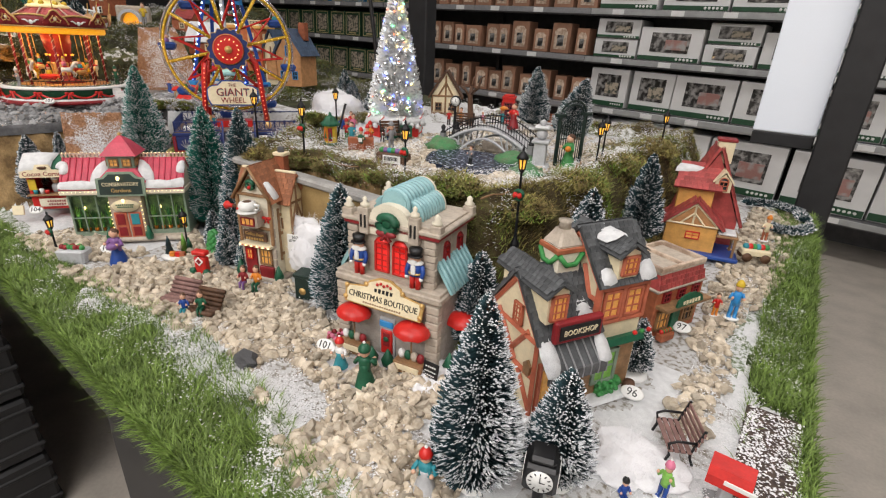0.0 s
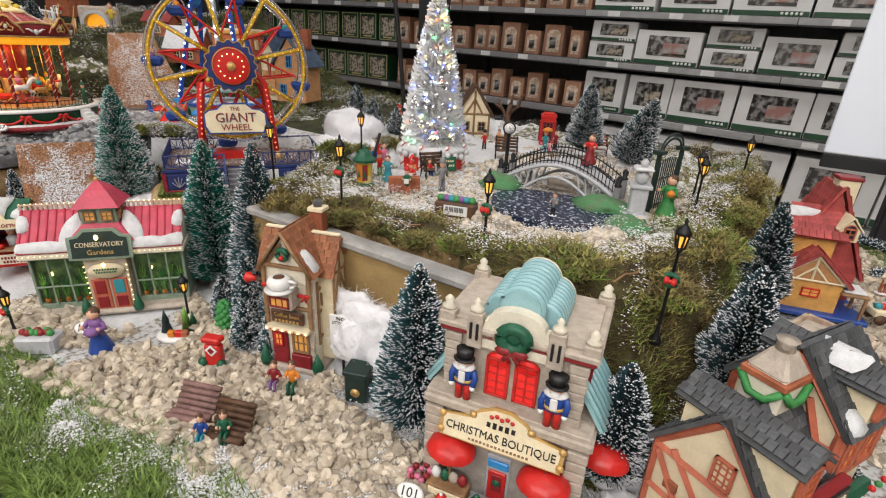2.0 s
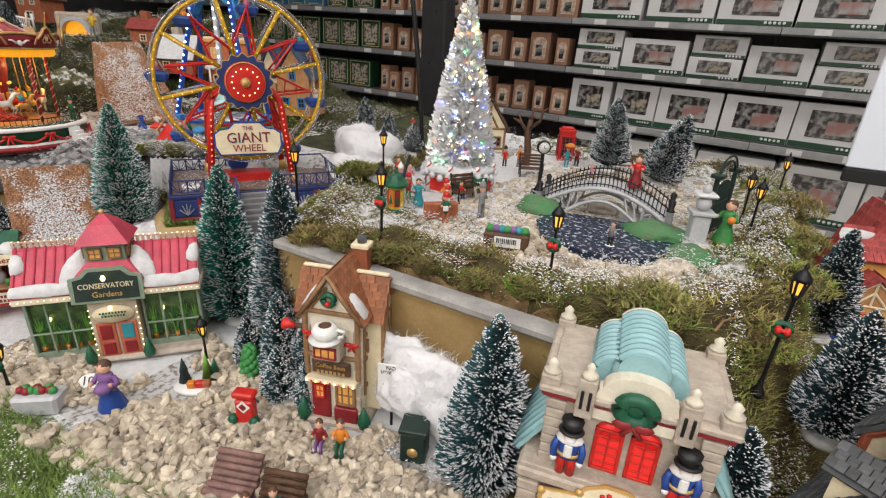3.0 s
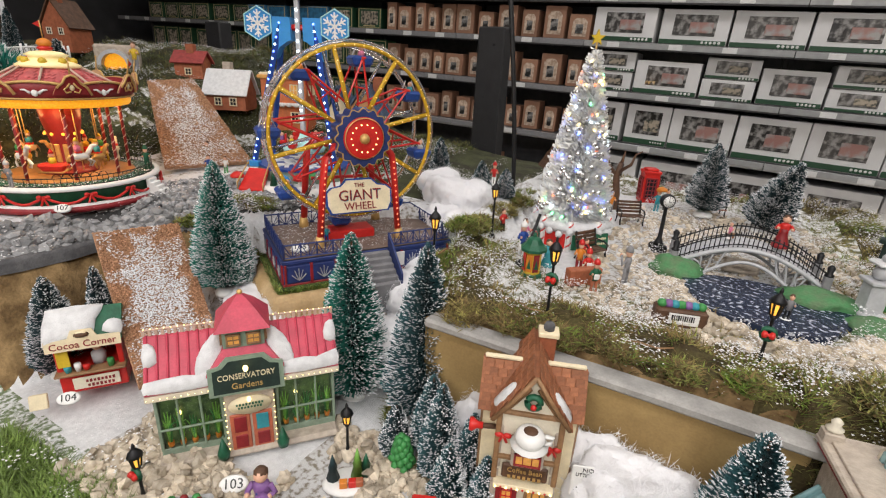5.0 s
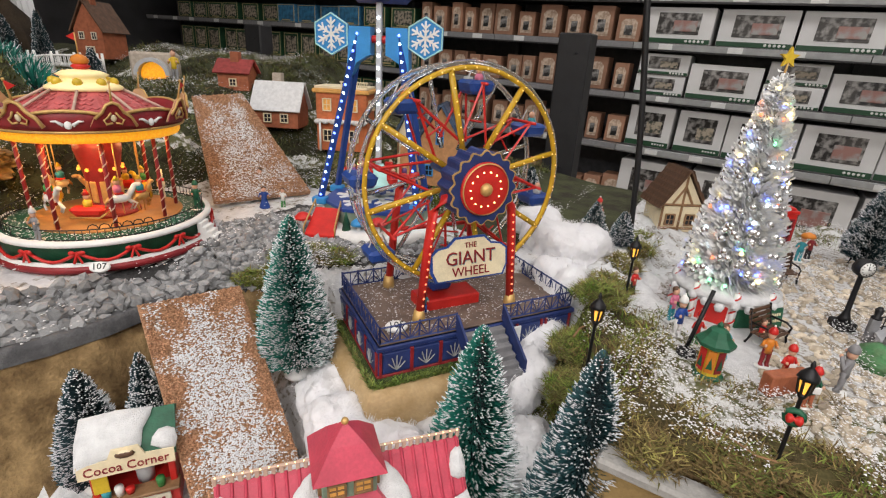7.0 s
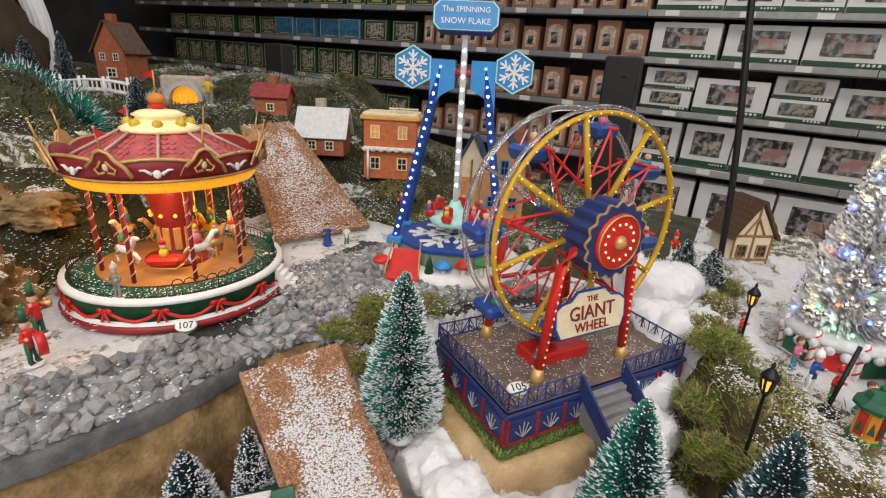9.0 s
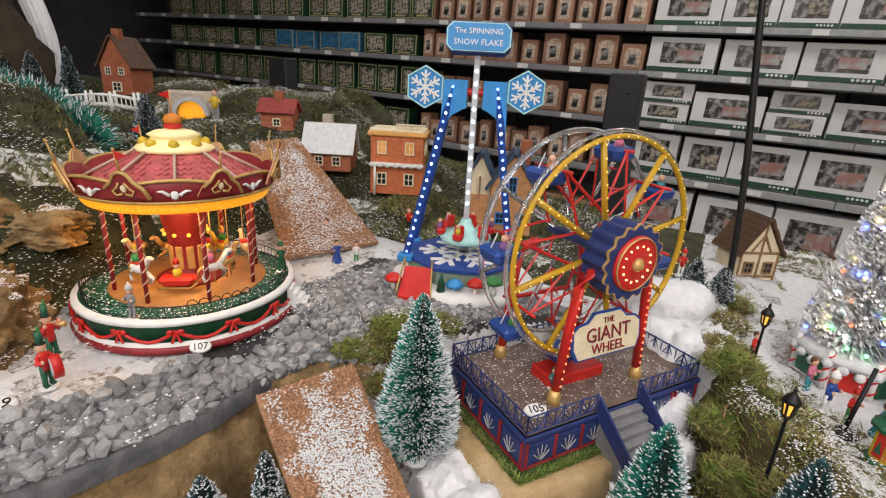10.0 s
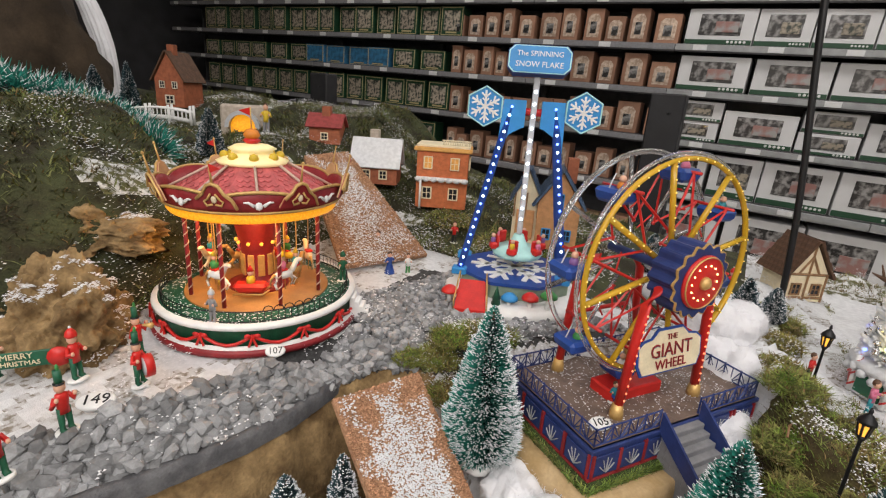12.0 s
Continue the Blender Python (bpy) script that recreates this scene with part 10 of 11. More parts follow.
s.box((0, 0, 0.075), (0.028, 0.028, 0.006), "red", bevel=0.002)
bd = part("cabin", s, ph)
for sd in range(4):
    window(bd, Matrix.Rotation(math.pi / 2 * sd, 4, "Z") @ Matrix.Translation((0, -0.0175, 0.010)), 0.026, 0.048, "red_dark", "window_dark", (2, 4))

# bare tree stump
bt = thing("bare_tree", pose(-0.775, 1.12, PZ), "brown bare toy tree trunk with stubby limbs", "tree")
s = Shape()
s.tube([(0, 0, -0.004), (0.002, 0, 0.03), (-0.004, 0.002, 0.07), (0.002, 0, 0.10)], 0.010, "wood_dark", 9, None, 0.005)
part("trunk", s, bt)
for pts in ([(-0.002, 0, 0.07), (-0.022, 0, 0.092), (-0.030, 0.002, 0.115)], [(0.0, 0, 0.08), (0.022, 0.002, 0.098), (0.028, 0, 0.120), (0.040, 0, 0.128)], [(0.002, 0, 0.095), (0.006, 0.002, 0.125)], [(-0.02, 0, 0.09), (-0.040, 0, 0.098)]):
    s = Shape()
    s.tube(pts, 0.0045, "wood_dark", 6, None, 0.0012)
    part("limb", s, bt)

# black cord hanging down behind the wheel
s = Shape()
s.tube([(-0.944 - 0.085 * u - 0.02 * u * u + 0.004 * math.sin(u * 9), 0.952 - 0.012 * math.sin(u * 3.1), 1.012 + 0.95 * u) for u in [k / 39 for k in range(40)]], 0.0048, "black", 8)
whole("hanging_cord", s, Matrix(), "black cable hanging down into the display", "cable")

lp = thing("leaning_post", Matrix.Translation((-0.818, 0.691, PZ - 0.001)), "black toy post on a round foot, leaning", "post")
s = Shape()
s.lathe((0, 0, 0), [(0.0135, 0), (0.0135, 0.003), (0.009, 0.005), (0.004, 0.008)], "iron", 16)
part("foot", s, lp)
s = Shape()
s.tube([(0, 0, 0.006), (0.004, 0.006, 0.03), (0.012, 0.018, 0.078)], 0.0024, "iron", 8)
part("shaft", s, lp)
for x, y, ln, yaw in ((-0.250, 0.640, 0.055, 28), (-0.335, 0.560, 0.05, 70), (-0.62, 0.535, 0.06, 10), (-0.76, 0.53, 0.055, -18), (-0.93, 0.66, 0.05, 80), (-0.30, 0.75, 0.045, 100)):
    s = Shape()
    s.tube([(-ln / 2, 0, 0.0), (-ln * 0.1, 0.002, 0.003), (ln * 0.25, -0.001, 0.002), (ln / 2, 0.003, 0.004)], 0.0014, "wood_mid", 6, None, 0.0008)
    whole("twig", s, pose(x, y, height(x, y) + 0.010, 0, 0, yaw), "thin brown twig lying in the moss", "twig", "twigs")

# ---- figurines ----


def carry(mt, size, off):
    return lambda s, at: s.box(off, size, mt, at=at, bevel=0.001)


def ball_prop(mt, r, off, sz=1):
    return lambda s, at: s.ball(off, r, mt, 8, at, sz)


# park
figure(-0.740, 0.715, 0.048, "orange", "red_dark", "red", 20, z=PZ, label="carol singer figurine in orange with red hat")
figure(-0.722, 0.690, 0.046, "red", "brick_red", "red", 30, z=PZ, label="carol singer figurine in red with red hat", extra=[carry("white", (0.012, 0.002, 0.010), (0, -0.011, 0.032))])
figure(-0.703, 0.655, 0.046, "green_dark", "brick_red", "red", 30, z=PZ, label="carol singer figurine in green with red hat", extra=[carry("white", (0.012, 0.002, 0.010), (0, -0.011, 0.032))])
s = Shape()
s.box((0, 0, 0.012), (0.05, 0.014, 0.024), "brick_red", bevel=0.001)
whole("choir_stand", s, pose(-0.722, 0.672, PZ, 0, 0, 45), "low brick-coloured stand in front of the carol singers", "stand")
figure(-0.672, 0.706, 0.056, "grey", "grey", "grey", 250, z=PZ, arms=0.9, label="grey coated conductor figurine with raised arms")
figure(-0.785, 0.705, 0.044, "teal", "teal", "hair", 30, True, PZ, "figurine in a pale blue dress")
figure(-0.846, 0.765, 0.05, "pink", "teal", "hair", 60, z=PZ, label="figurine in a pink coat")
figure(-0.833, 0.722, 0.055, "blue", "white", "white", 50, z=PZ, label="brass band figurine in blue with white cap")
figure(-0.812, 0.715, 0.045, "red", "green_mid", "red", 40, z=PZ, label="figurine in red and bright green")
figure(-0.905, 0.812, 0.045, "red", "black", "hair", 60, z=PZ, label="couple figurine in red at the park edge")
figure(-0.745, 0.772, 0.04, "red", "blue", "hair", 60, z=PZ, sit=True, label="seated figurine on the bench by the stage")
figure(-0.690, 1.150, 0.05, "teal", "teal", "orange", 10, z=PZ, label="figurine in teal with orange umbrella", extra=[lambda s, at: s.lathe((0.006, -0.006, 0.058), [(0.018, 0), (0.014, 0.006), (0.002, 0.010)], "orange", 10, at)])
figure(-0.675, 1.175, 0.05, "red_dark", "black", "hair", 30, z=PZ, label="figurine in a dark red coat")
figure(-0.800, 1.06, 0.045, "red", "black", "black", 30, z=PZ, label="figurine in red beside the bare tree")
figure(-0.772, 1.075, 0.05, "orange", "grey", "hair", 20, z=PZ, label="figurine in orange beside the bare tree")
figure(-0.490, 0.860, 0.05, "red", "red_dark", "hair", 0, True, PZ + 0.052, "figurine in a red dress on the bridge")
figure(-0.556, 0.850, 0.03, "pink", "wood_mid", None, 80, z=PZ + 0.054, sit=True, label="small pink figurine lying on the bridge")
figure(-0.356, 0.835, 0.065, "green_mid", "green_mid", "hair", -30, True, PZ, "figurine in a long green dress by the gate", extra=[ball_prop("orange", 0.005, (0.010, -0.010, 0.036))])
figure(-0.480, 0.705, 0.035, "grey", "black", "hair", 0, z=PZ + 0.006, label="small grey skater figurine on the pond")

# terrace: marching band and others
BZ = 1.024
figure(-1.518, 0.176, 0.056, "red", "green_dark", "tall", 100, z=BZ, arms=0.6, label="marching bandsman figurine, red coat, green trousers, tall hat")
figure(-1.542, 0.254, 0.055, "red", "green_dark", "tall", 110, z=BZ, label="drummer figurine with red and white drum", extra=[lambda s, at: s.lathe((0, 0, -0.0055), [(0.014, 0), (0.014, 0.011)], "red", 16, at @ pose(0.004, -0.013, 0.026, 90, 0, 60)), lambda s, at: s.lathe((0, 0, -0.0062), [(0.0112, 0), (0.0112, 0.0125)], "grey_light", 16, at @ pose(0.004, -0.013, 0.026, 90, 0, 60))])
figure(-1.603, 0.220, 0.058, "red", "green_dark", "red", 110, z=BZ, label="banner-bearer figurine in red with red hat")
figure(-1.665, 0.168, 0.058, "red", "green_dark", "red", 110, z=BZ, label="banner-bearer figurine in red with red hat")
figure(-1.600, 0.283, 0.056, "red", "green_dark", "tall", 110, z=BZ, arms=0.8, label="trumpeter figurine with tall green hat", extra=[lambda s, at: s.tube([(0.004, -0.008, 0.044), (0.004, -0.026, 0.046)], 0.0014, "gold", 6, at, 0.004)])
figure(-1.495, 0.120, 0.056, "red", "green_dark", "tall", 100, z=BZ, label="marching bandsman figurine in red and green")
ban = thing("banner", pose(-1.632, 0.188, BZ, 0, 0, 55), "small dark green banner with pale lettering", "banner")
s = Shape()
s.box((-0.006, -0.004, 0.030), (0.082, 0.003, 0.018), "green_dark", bevel=0.001)
part("cloth", s, ban)
letters("lettering", "MERRY", 0.009, pose(-0.006, -0.0062, 0.0345, 90), "cream", ban)
letters("lettering", "CHRISTMAS", 0.0075, pose(-0.006, -0.0062, 0.0265, 90), "cream", ban)
s = Shape()
for sx in (-1, 1):
    s.lathe((0, 0, 0), [(0.011, 0), (0.011, 0.003)], "red", 12, pose(sx * 0.036 - 0.006, -0.004, 0.030, 90))
    s.cyl((sx * 0.045, 0, -0.002), 0.0014, 0.05, "wood_mid", 6)
part("banner_pole", s, ban)
figure(-1.545, 0.690, 0.042, "blue", "blue", "hair", 60, True, 1.03, "figurine in a dark blue dress by the gravel")
figure(-1.520, 0.712, 0.04, "white", "green_mid", "hair", 40, z=1.03, label="figurine in white and green by the gravel")
figure(-1.610, 0.735, 0.055, "teal", "grey", "hair", 30, z=1.035, label="figurine beside a snowboard", extra=[carry("cream", (0.004, 0.010, 0.045), (-0.012, 0.002, 0.022))])
figure(-1.545, 0.915, 0.05, "red", "black", "hair", 20, z=height(-1.545, 0.915), label="figurine in red by the mossy bank")
figure(-1.02, 1.02, 0.05, "red", "white", "red", 20, z=1.03, label="red and white figurine near the cotton snow")
figure(-1.115, 0.585, 0.034, "teal", "blue", "hair", 40, z=WZ + HF + 0.002, sit=True, label="small figurine on the wheel platform")

# lower village
figure(-0.932, 0.280, 0.068, "purple", "blue", "hair", 30, True, label="figurine of a lady in purple and blue dress", extra=[ball_prop("purple", 0.008, (0.004, -0.012, 0.034), 0.7)])
figure(-0.655, 0.378, 0.054, "orange", "green_dark", "hair", 30, z=height(-0.66, 0.38) + 0.004, sit=True, label="seated couple figurine in orange and dark red")
figure(-0.676, 0.368, 0.050, "red_dark", "purple", "hair", 30, z=height(-0.66, 0.38) + 0.004, sit=True, label="seated couple figurine in dark red and purple")
figure(-0.650, 0.284, 0.048, "green_dark", "green_dark", "hair", 40, z=height(-0.65, 0.284) + 0.004, sit=True, label="seated figurine in green on a log bench")
figure(-0.668, 0.268, 0.045, "blue", "teal", "hair", 40, z=height(-0.668, 0.268) + 0.002, sit=True, label="seated figurine in blue on a log bench")
figure(-0.405, 0.334, 0.046, "white", "teal", "red", 20, True, label="figurine in white blouse and teal skirt")
figure(-0.372, 0.344, 0.044, "pink", "pink", "pink", 10, True, label="figurine in pink beside the green-cloaked figurine")
figure(-0.356, 0.330, 0.058, "green_dark", "green_dark", "green_dark", -150, True, label="figurine in a wide dark green hooded cloak")
s = Shape()
s.lathe((0, 0, -0.003), [(0.052, 0), (0.053, 0.005), (0.046, 0.008)], "grey_light", 24, sy=0.55)
whole("oval_plinth", s, pose(-0.382, 0.334, LOW, 0, 0, 12), "grey-white oval base under the group by the boutique", "base")
figure(-0.040, 0.795, 0.062, "blue_sky", "blue_sky", "yellow", 20, z=0.832, label="figurine in a bright blue coat with yellow hat")
figure(-0.062, 0.785, 0.04, "red", "orange", "hair", 20, z=0.832, label="small figurine in red and orange")
figure(-0.030, 0.400, 0.045, "green_lit", "blue", "pink", -20, label="child figurine in bright green with pink hat", arms=0.6)
figure(-0.058, 0.372, 0.035, "blue", "blue", "black", 40, sit=True, label="child figurine in dark blue sitting on the snow")
figure(-0.205, 0.262, 0.052, "teal", "grey_light", "red", 20, True, label="pale blue figurine with a red hat")
figure(-0.042, 1.085, 0.05, "cream", "brick_red", "orange", 20, z=0.875, label="small tan figurine on the stone path")

for k, (x, y, w, mt) in enumerate(((-0.708, 0.280, 0.048, "wood_pink"), (-0.652, 0.288, 0.044, "wood_dark"))):
    b_ = thing("log_bench", pose(x, y, height(x, y) + 0.002, 0, 0, 22), "brown log bench lying among the pebbles", "bench", "log benches")
    for j in range(5):
        s = Shape()
        s.tube([(-w / 2, 0.006 + 0.0040 * j, 0.010 + 0.0052 * j), (w / 2, 0.006 + 0.0040 * j, 0.010 + 0.0052 * j)], 0.0033, "wood_pink" if k == 0 else mt, 6)
        part("back_log", s, b_)
    for j in range(2):
        s = Shape()
        s.tube([(-w / 2, -0.010 + 0.008 * j, 0.010), (w / 2, -0.010 + 0.008 * j, 0.010)], 0.004, mt, 6)
        part("seat_log", s, b_)
    for sx in (-0.4, 0.4):
        s = Shape()
        s.cyl((sx * w, 0, -0.004), 0.005, 0.012, mt, 7)
        part("stub_leg", s, b_)

# litter sign and bin
ls = thing("litter_sign", pose(-0.640, 0.448, LOW, 0, 0, 22), "white no-littering sign on a dark post", "sign")
s = Shape()
s.box((0, 0, 0.028), (0.003, 0.003, 0.056), "iron", bevel=0.0005)
part("post", s, ls)
s = Shape()
s.box((0, -0.002, 0.068), (0.032, 0.002, 0.040), "white", bevel=0.0008)
bd = part("plate", s, ls)
letters("lettering", "NO", 0.0075, pose(0, -0.0034, 0.0832, 90), "black", bd)
letters("lettering", "LITTERING", 0.0056, pose(0, -0.0034, 0.077, 90), "black", bd, squeeze=0.9)
s = Shape()
s.ball((0.003, -0.0034, 0.070), 0.0028, "black", 8, None, 1, 1, 0.15)
s.box((0.003, -0.0034, 0.061), (0.0055, 0.0008, 0.012), "black", bevel=0.0002)
s.box((0.0012, -0.0034, 0.053), (0.002, 0.0008, 0.008), "black", bevel=0.0002)
s.box((0.0052, -0.0034, 0.053), (0.002, 0.0008, 0.008), "black", bevel=0.0002)
s.box((-0.006, -0.0034, 0.060), (0.007, 0.0008, 0.0018), "black", bevel=0.0002, rz=0)
s.box((-0.009, -0.0034, 0.053), (0.006, 0.0008, 0.009), "black", bevel=0.0003)
part("pictogram", s, bd)
lb = thing("litter_bin", pose(-0.590, 0.425, LOW, 0, 0, 22), "dark green toy litter bin", "bin")
s = Shape()
s.box((0, 0, 0.020), (0.028, 0.026, 0.040), "green_black", bevel=0.002)
part("body", s, lb)
s = Shape()
s.box((0, 0, 0.042), (0.031, 0.029, 0.006), "green_black", bevel=0.001)
part("lid", s, lb)
s = Shape()
s.lathe((0, 0, 0), [(0.006, 0), (0.006, 0.001)], "gold", 12, pose(0, -0.0130, 0.016, 90))
part("emblem", s, lb, "small gold emblem")

# planter by the conservatory, present stand, gnome set, red letter stand
tr_ = thing("stone_planter", pose(-0.992, 0.232, LOW, 0, 0, 40), "grey stone trough with red-green plants", "planter")
s = Shape()
s.box((0, 0, 0.013), (0.044, 0.026, 0.026), "grey_light", bevel=0.003, top=(1.12, 1.12))
part("trough", s, tr_)
for k in range(10):
    s = Shape()
    s.ball((-0.018 + 0.004 * k, 0.004 * math.sin(k * 2), 0.029), 0.0052, "green_mid" if k % 2 else "red_dark", 6)
    part("plant", s, tr_)
gs = thing("tree_stall", pose(-0.885, 0.362, LOW + 0.002, 0, 0, 40), "little tree seller's set on a snowy base", "display")
s = Shape()
s.lathe((0, 0, -0.002), [(0.030, 0), (0.031, 0.004), (0.026, 0.006)], "white", 18, sy=0.7)
part("base", s, gs)
for x, h, mt in ((0.010, 0.040, "green_lit"), (0.020, 0.032, "green_dark"), (-0.018, 0.034, "needle_dark")):
    s = Shape()
    s.lathe((x, 0.004, 0.005), [(0.008, 0), (0.004, h * 0.45), (0.0055, h * 0.44), (0.0006, h)], mt, 8)
    part("toy_tree", s, gs)
for x, mt in ((-0.006, "orange"), (0.004, "red"), (0.012, "brick_red")):
    s = Shape()
    s.box((x, -0.010, 0.009), (0.009, 0.008, 0.009), mt, bevel=0.001)
    part("parcel", s, gs)
rs = thing("red_stand", pose(-0.777, 0.352, LOW + 0.002, 0, 0, 25), "red toy letter stand with white diamond on snow", "stand")
s = Shape()
s.lathe((0, 0, -0.002), [(0.024, 0), (0.025, 0.004), (0.02, 0.006)], "white", 16, sy=0.7)
part("base", s, rs)
s = Shape()
s.box((0, 0, 0.020), (0.022, 0.012, 0.032), "red", bevel=0.002)
s.box((0, 0, 0.043), (0.026, 0.015, 0.008), "red", bevel=0.002)
bd = part("pillar_box", s, rs)
s = Shape()
s.box((0, -0.0066, 0.029), (0.012, 0.001, 0.012), "white", at=Matrix.Translation((0, 0, 0.029)) @ Matrix.Rotation(radians(45), 4, "Y") @ Matrix.Translation((0, 0, -0.029)), bevel=0.0003)
s.box((0, -0.0074, 0.029), (0.007, 0.0008, 0.007), "red_dark", at=Matrix.Translation((0, 0, 0.029)) @ Matrix.Rotation(radians(45), 4, "Y") @ Matrix.Translation((0, 0, -0.029)), bevel=0.0003)
part("diamond", s, bd, "white diamond plate")
for x in (-0.014, 0.012):
    s = Shape()
    s.ball((x, -0.006, 0.010), 0.0065, "green_dark", 7)
    part("shrub", s, rs)
s = Shape()
for k in range(40):
    s.ball((0.014 * math.sin(k * 2.4) * (1 - k / 60), 0.012 * math.cos(k * 2.4) * (1 - k / 60), 0.012 + 0.0009 * k), 0.0055, "green_mid", 6)
s.lathe((0, 0, -0.002), [(0.009, 0), (0.011, 0.012)], "stone_beige", 8)
whole("potted_bush", s, pose(-0.845, 0.412, LOW), "small light green bush in a stone pot", "bush")
s = Shape()
s.box((0, 0, 0.010), (0.020, 0.006, 0.020), "cream", bevel=0.001)
whole("paper_card", s, pose(-1.288, 0.226, 0.832, -20, 0, 55), "small cream information card on the snow", "card")

# right-hand corner
bench(-0.040, 0.468, LOW + 0.006, -60, "dark iron and wood toy bench on the snow", 0.05, "wood_pink")
mb = thing("letter_box", pose(0.016, 0.432, LOW, 0, 0, 20), "red and white toy letter box on a grey post", "letter box")
s = Shape()
s.box((0, 0, 0.014), (0.010, 0.010, 0.030), "grey_light", bevel=0.001)
s.box((0, 0, 0.001), (0.03, 0.024, 0.004), "grey", bevel=0.001)
part("post", s, mb)
s = Shape()
s.prism([(-0.014, 0.0), (0.014, 0.0), (0.014, 0.010), (0.010, 0.018), (-0.010, 0.018), (-0.014, 0.010)], -0.018, 0.018, "red", at=pose(0, 0, 0.028, 90, 0, 70))
bx = part("box", s, mb, "red letter box")
s = Shape()
s.box((0.004, -0.016, 0.036), (0.026, 0.002, 0.005), "white", bevel=0.0005, rz=-20)
part("flap", s, bx, "white flap")
cl = thing("town_clock", pose(-0.118, 0.318, LOW, 0, 0, 20), "black four-sided toy clock with white dials", "clock", "toy clocks")
s = Shape()
s.cyl((0, 0, 0), 0.005, 0.03, "iron", 10)
s.box((0, 0, 0.044), (0.030, 0.030, 0.030), "black", bevel=0.003)
s.box((0, 0, 0.062), (0.024, 0.024, 0.008), "black", bevel=0.003)
bd = part("case", s, cl)
for sd in range(4):
    m = Matrix.Rotation(math.pi / 2 * sd, 4, "Z") @ pose(0, -0.0152, 0.044, 90)
    s = Shape()
    s.lathe((0, 0, -0.001), [(0.0115, 0), (0.0115, 0.0016)], "white", 20, m)
    fc = part("dial", s, bd, "white dial")
    s = Shape()
    for k in range(12):
        a = math.pi * k / 6
        s.box((0.0088 * math.sin(a), 0.0088 * math.cos(a), 0.001), (0.001, 0.0026, 0.0004), "black", at=m, rz=-math.degrees(a), bevel=0.00005)
    s.box((0, 0.003, 0.0012), (0.0008, 0.007, 0.0004), "black", at=m, bevel=0.00005)
    s.box((0.0022, 0, 0.0012), (0.005, 0.0009, 0.0004), "black", at=m, bevel=0.00005)
    part("clock_hands", s, fc)
s = Shape()
s.box((0, 0, 0.004), (0.055, 0.16, 0.008), "soil", bevel=0.002)
whole("soil_plate", s, pose(0.043, 0.525, LOW - 0.002, 0, 0, 2), "dark brown textured plate dusted with snow", "plate")
flakes("plate_snow", 900, (lambda rg: (0.016 + 0.054 * rg.random() ** 1.5, 0.45 + 0.15 * rg.random(), LOW + 0.007)), 0.0016, "snow crumbs on the dark plate", 71)
ct = thing("hand_cart", pose(-0.045, 0.985, 0.866, 0, 0, 25), "small cream toy wagon with dark wheels", "cart")
s = Shape()
s.box((0, 0, 0.016), (0.046, 0.024, 0.012), "cream", bevel=0.002)
part("tray", s, ct)
for sx in (-0.015, 0.015):
    for yy in (-0.013, 0.013):
        s = Shape()
        s.lathe((0, 0, -0.0015), [(0.008, 0), (0.008, 0.003)], "wood_dark", 14, pose(sx, yy, 0.008, 90))
        part("wheel", s, ct)
s = Shape()
for k in range(6):
    s.ball((-0.016 + 0.0065 * k, 0, 0.025), 0.006, ("teal", "red", "green_mid")[k % 3], 7)
part("load", s, ct, "colourful load")
for k, pts in enumerate((((-0.085, 1.335), (-0.03, 1.36), (0.02, 1.33), (0.035, 1.27)), ((0.045, 1.22), (0.03, 1.17), (0.0, 1.15), (-0.02, 1.16)))):
    rg = random.Random(k)
    vs, fs, ix = [], [], []
    pts3 = [Vector((x - 0.022, y, 0.880)) for x, y in pts]
    for i in range(1500):
        u = rg.random() * (len(pts) - 1)
        j = min(int(u), len(pts) - 2)
        p = pts3[j].lerp(pts3[j + 1], u - j)
        d = Vector((rg.gauss(0, 1), rg.gauss(0, 1), abs(rg.gauss(0, 1)))).normalized() * 0.017
        w = d.orthogonal().normalized() * 0.0011
        q = len(vs)
        vs += [tuple(p - w), tuple(p + w), tuple(p + d * 0.75 + w), tuple(p + d * 0.75 - w), tuple(p + d)]
        fs += [(q, q + 1, q + 2, q + 3), (q + 3, q + 2, q + 4)]
        ix += [0, 1 if rg.random() < 0.5 else 0]
    ob = thing("fir_garland", Matrix(), "dark frosted fir garland lying on the stones", "garland", "garlands")
    part("bristles", raw("bristles", vs, fs, ["needle_dark", "needle_white"], ix), ob)
    # near-black tube, its colour standing for shade among the bristles
    s = Shape()
    s.tube(pts3, 0.004, "needle_inner_shade", 6)
    part("wire", s, ob)

# number stones
def number_tag(txt, x, y, z, yaw, size=0.020, tilt=50):
    ob = thing("number_tag", pose(x, y, z, tilt, 0, yaw), "white number tag with handwritten digits", "tag", "number tags")
    s = Shape()
    s.lathe((0, 0, 0), [(size * 0.9, -0.004), (size, -0.001), (size * 0.94, 0.0015), (size * 0.8, 0.002)], "white", 18, sx=1.0, sy=0.62)
    part("pebble", s, ob)
    letters("lettering", txt, size * 0.95, pose(0, 0, 0.0024), "black", ob, 0.0003)


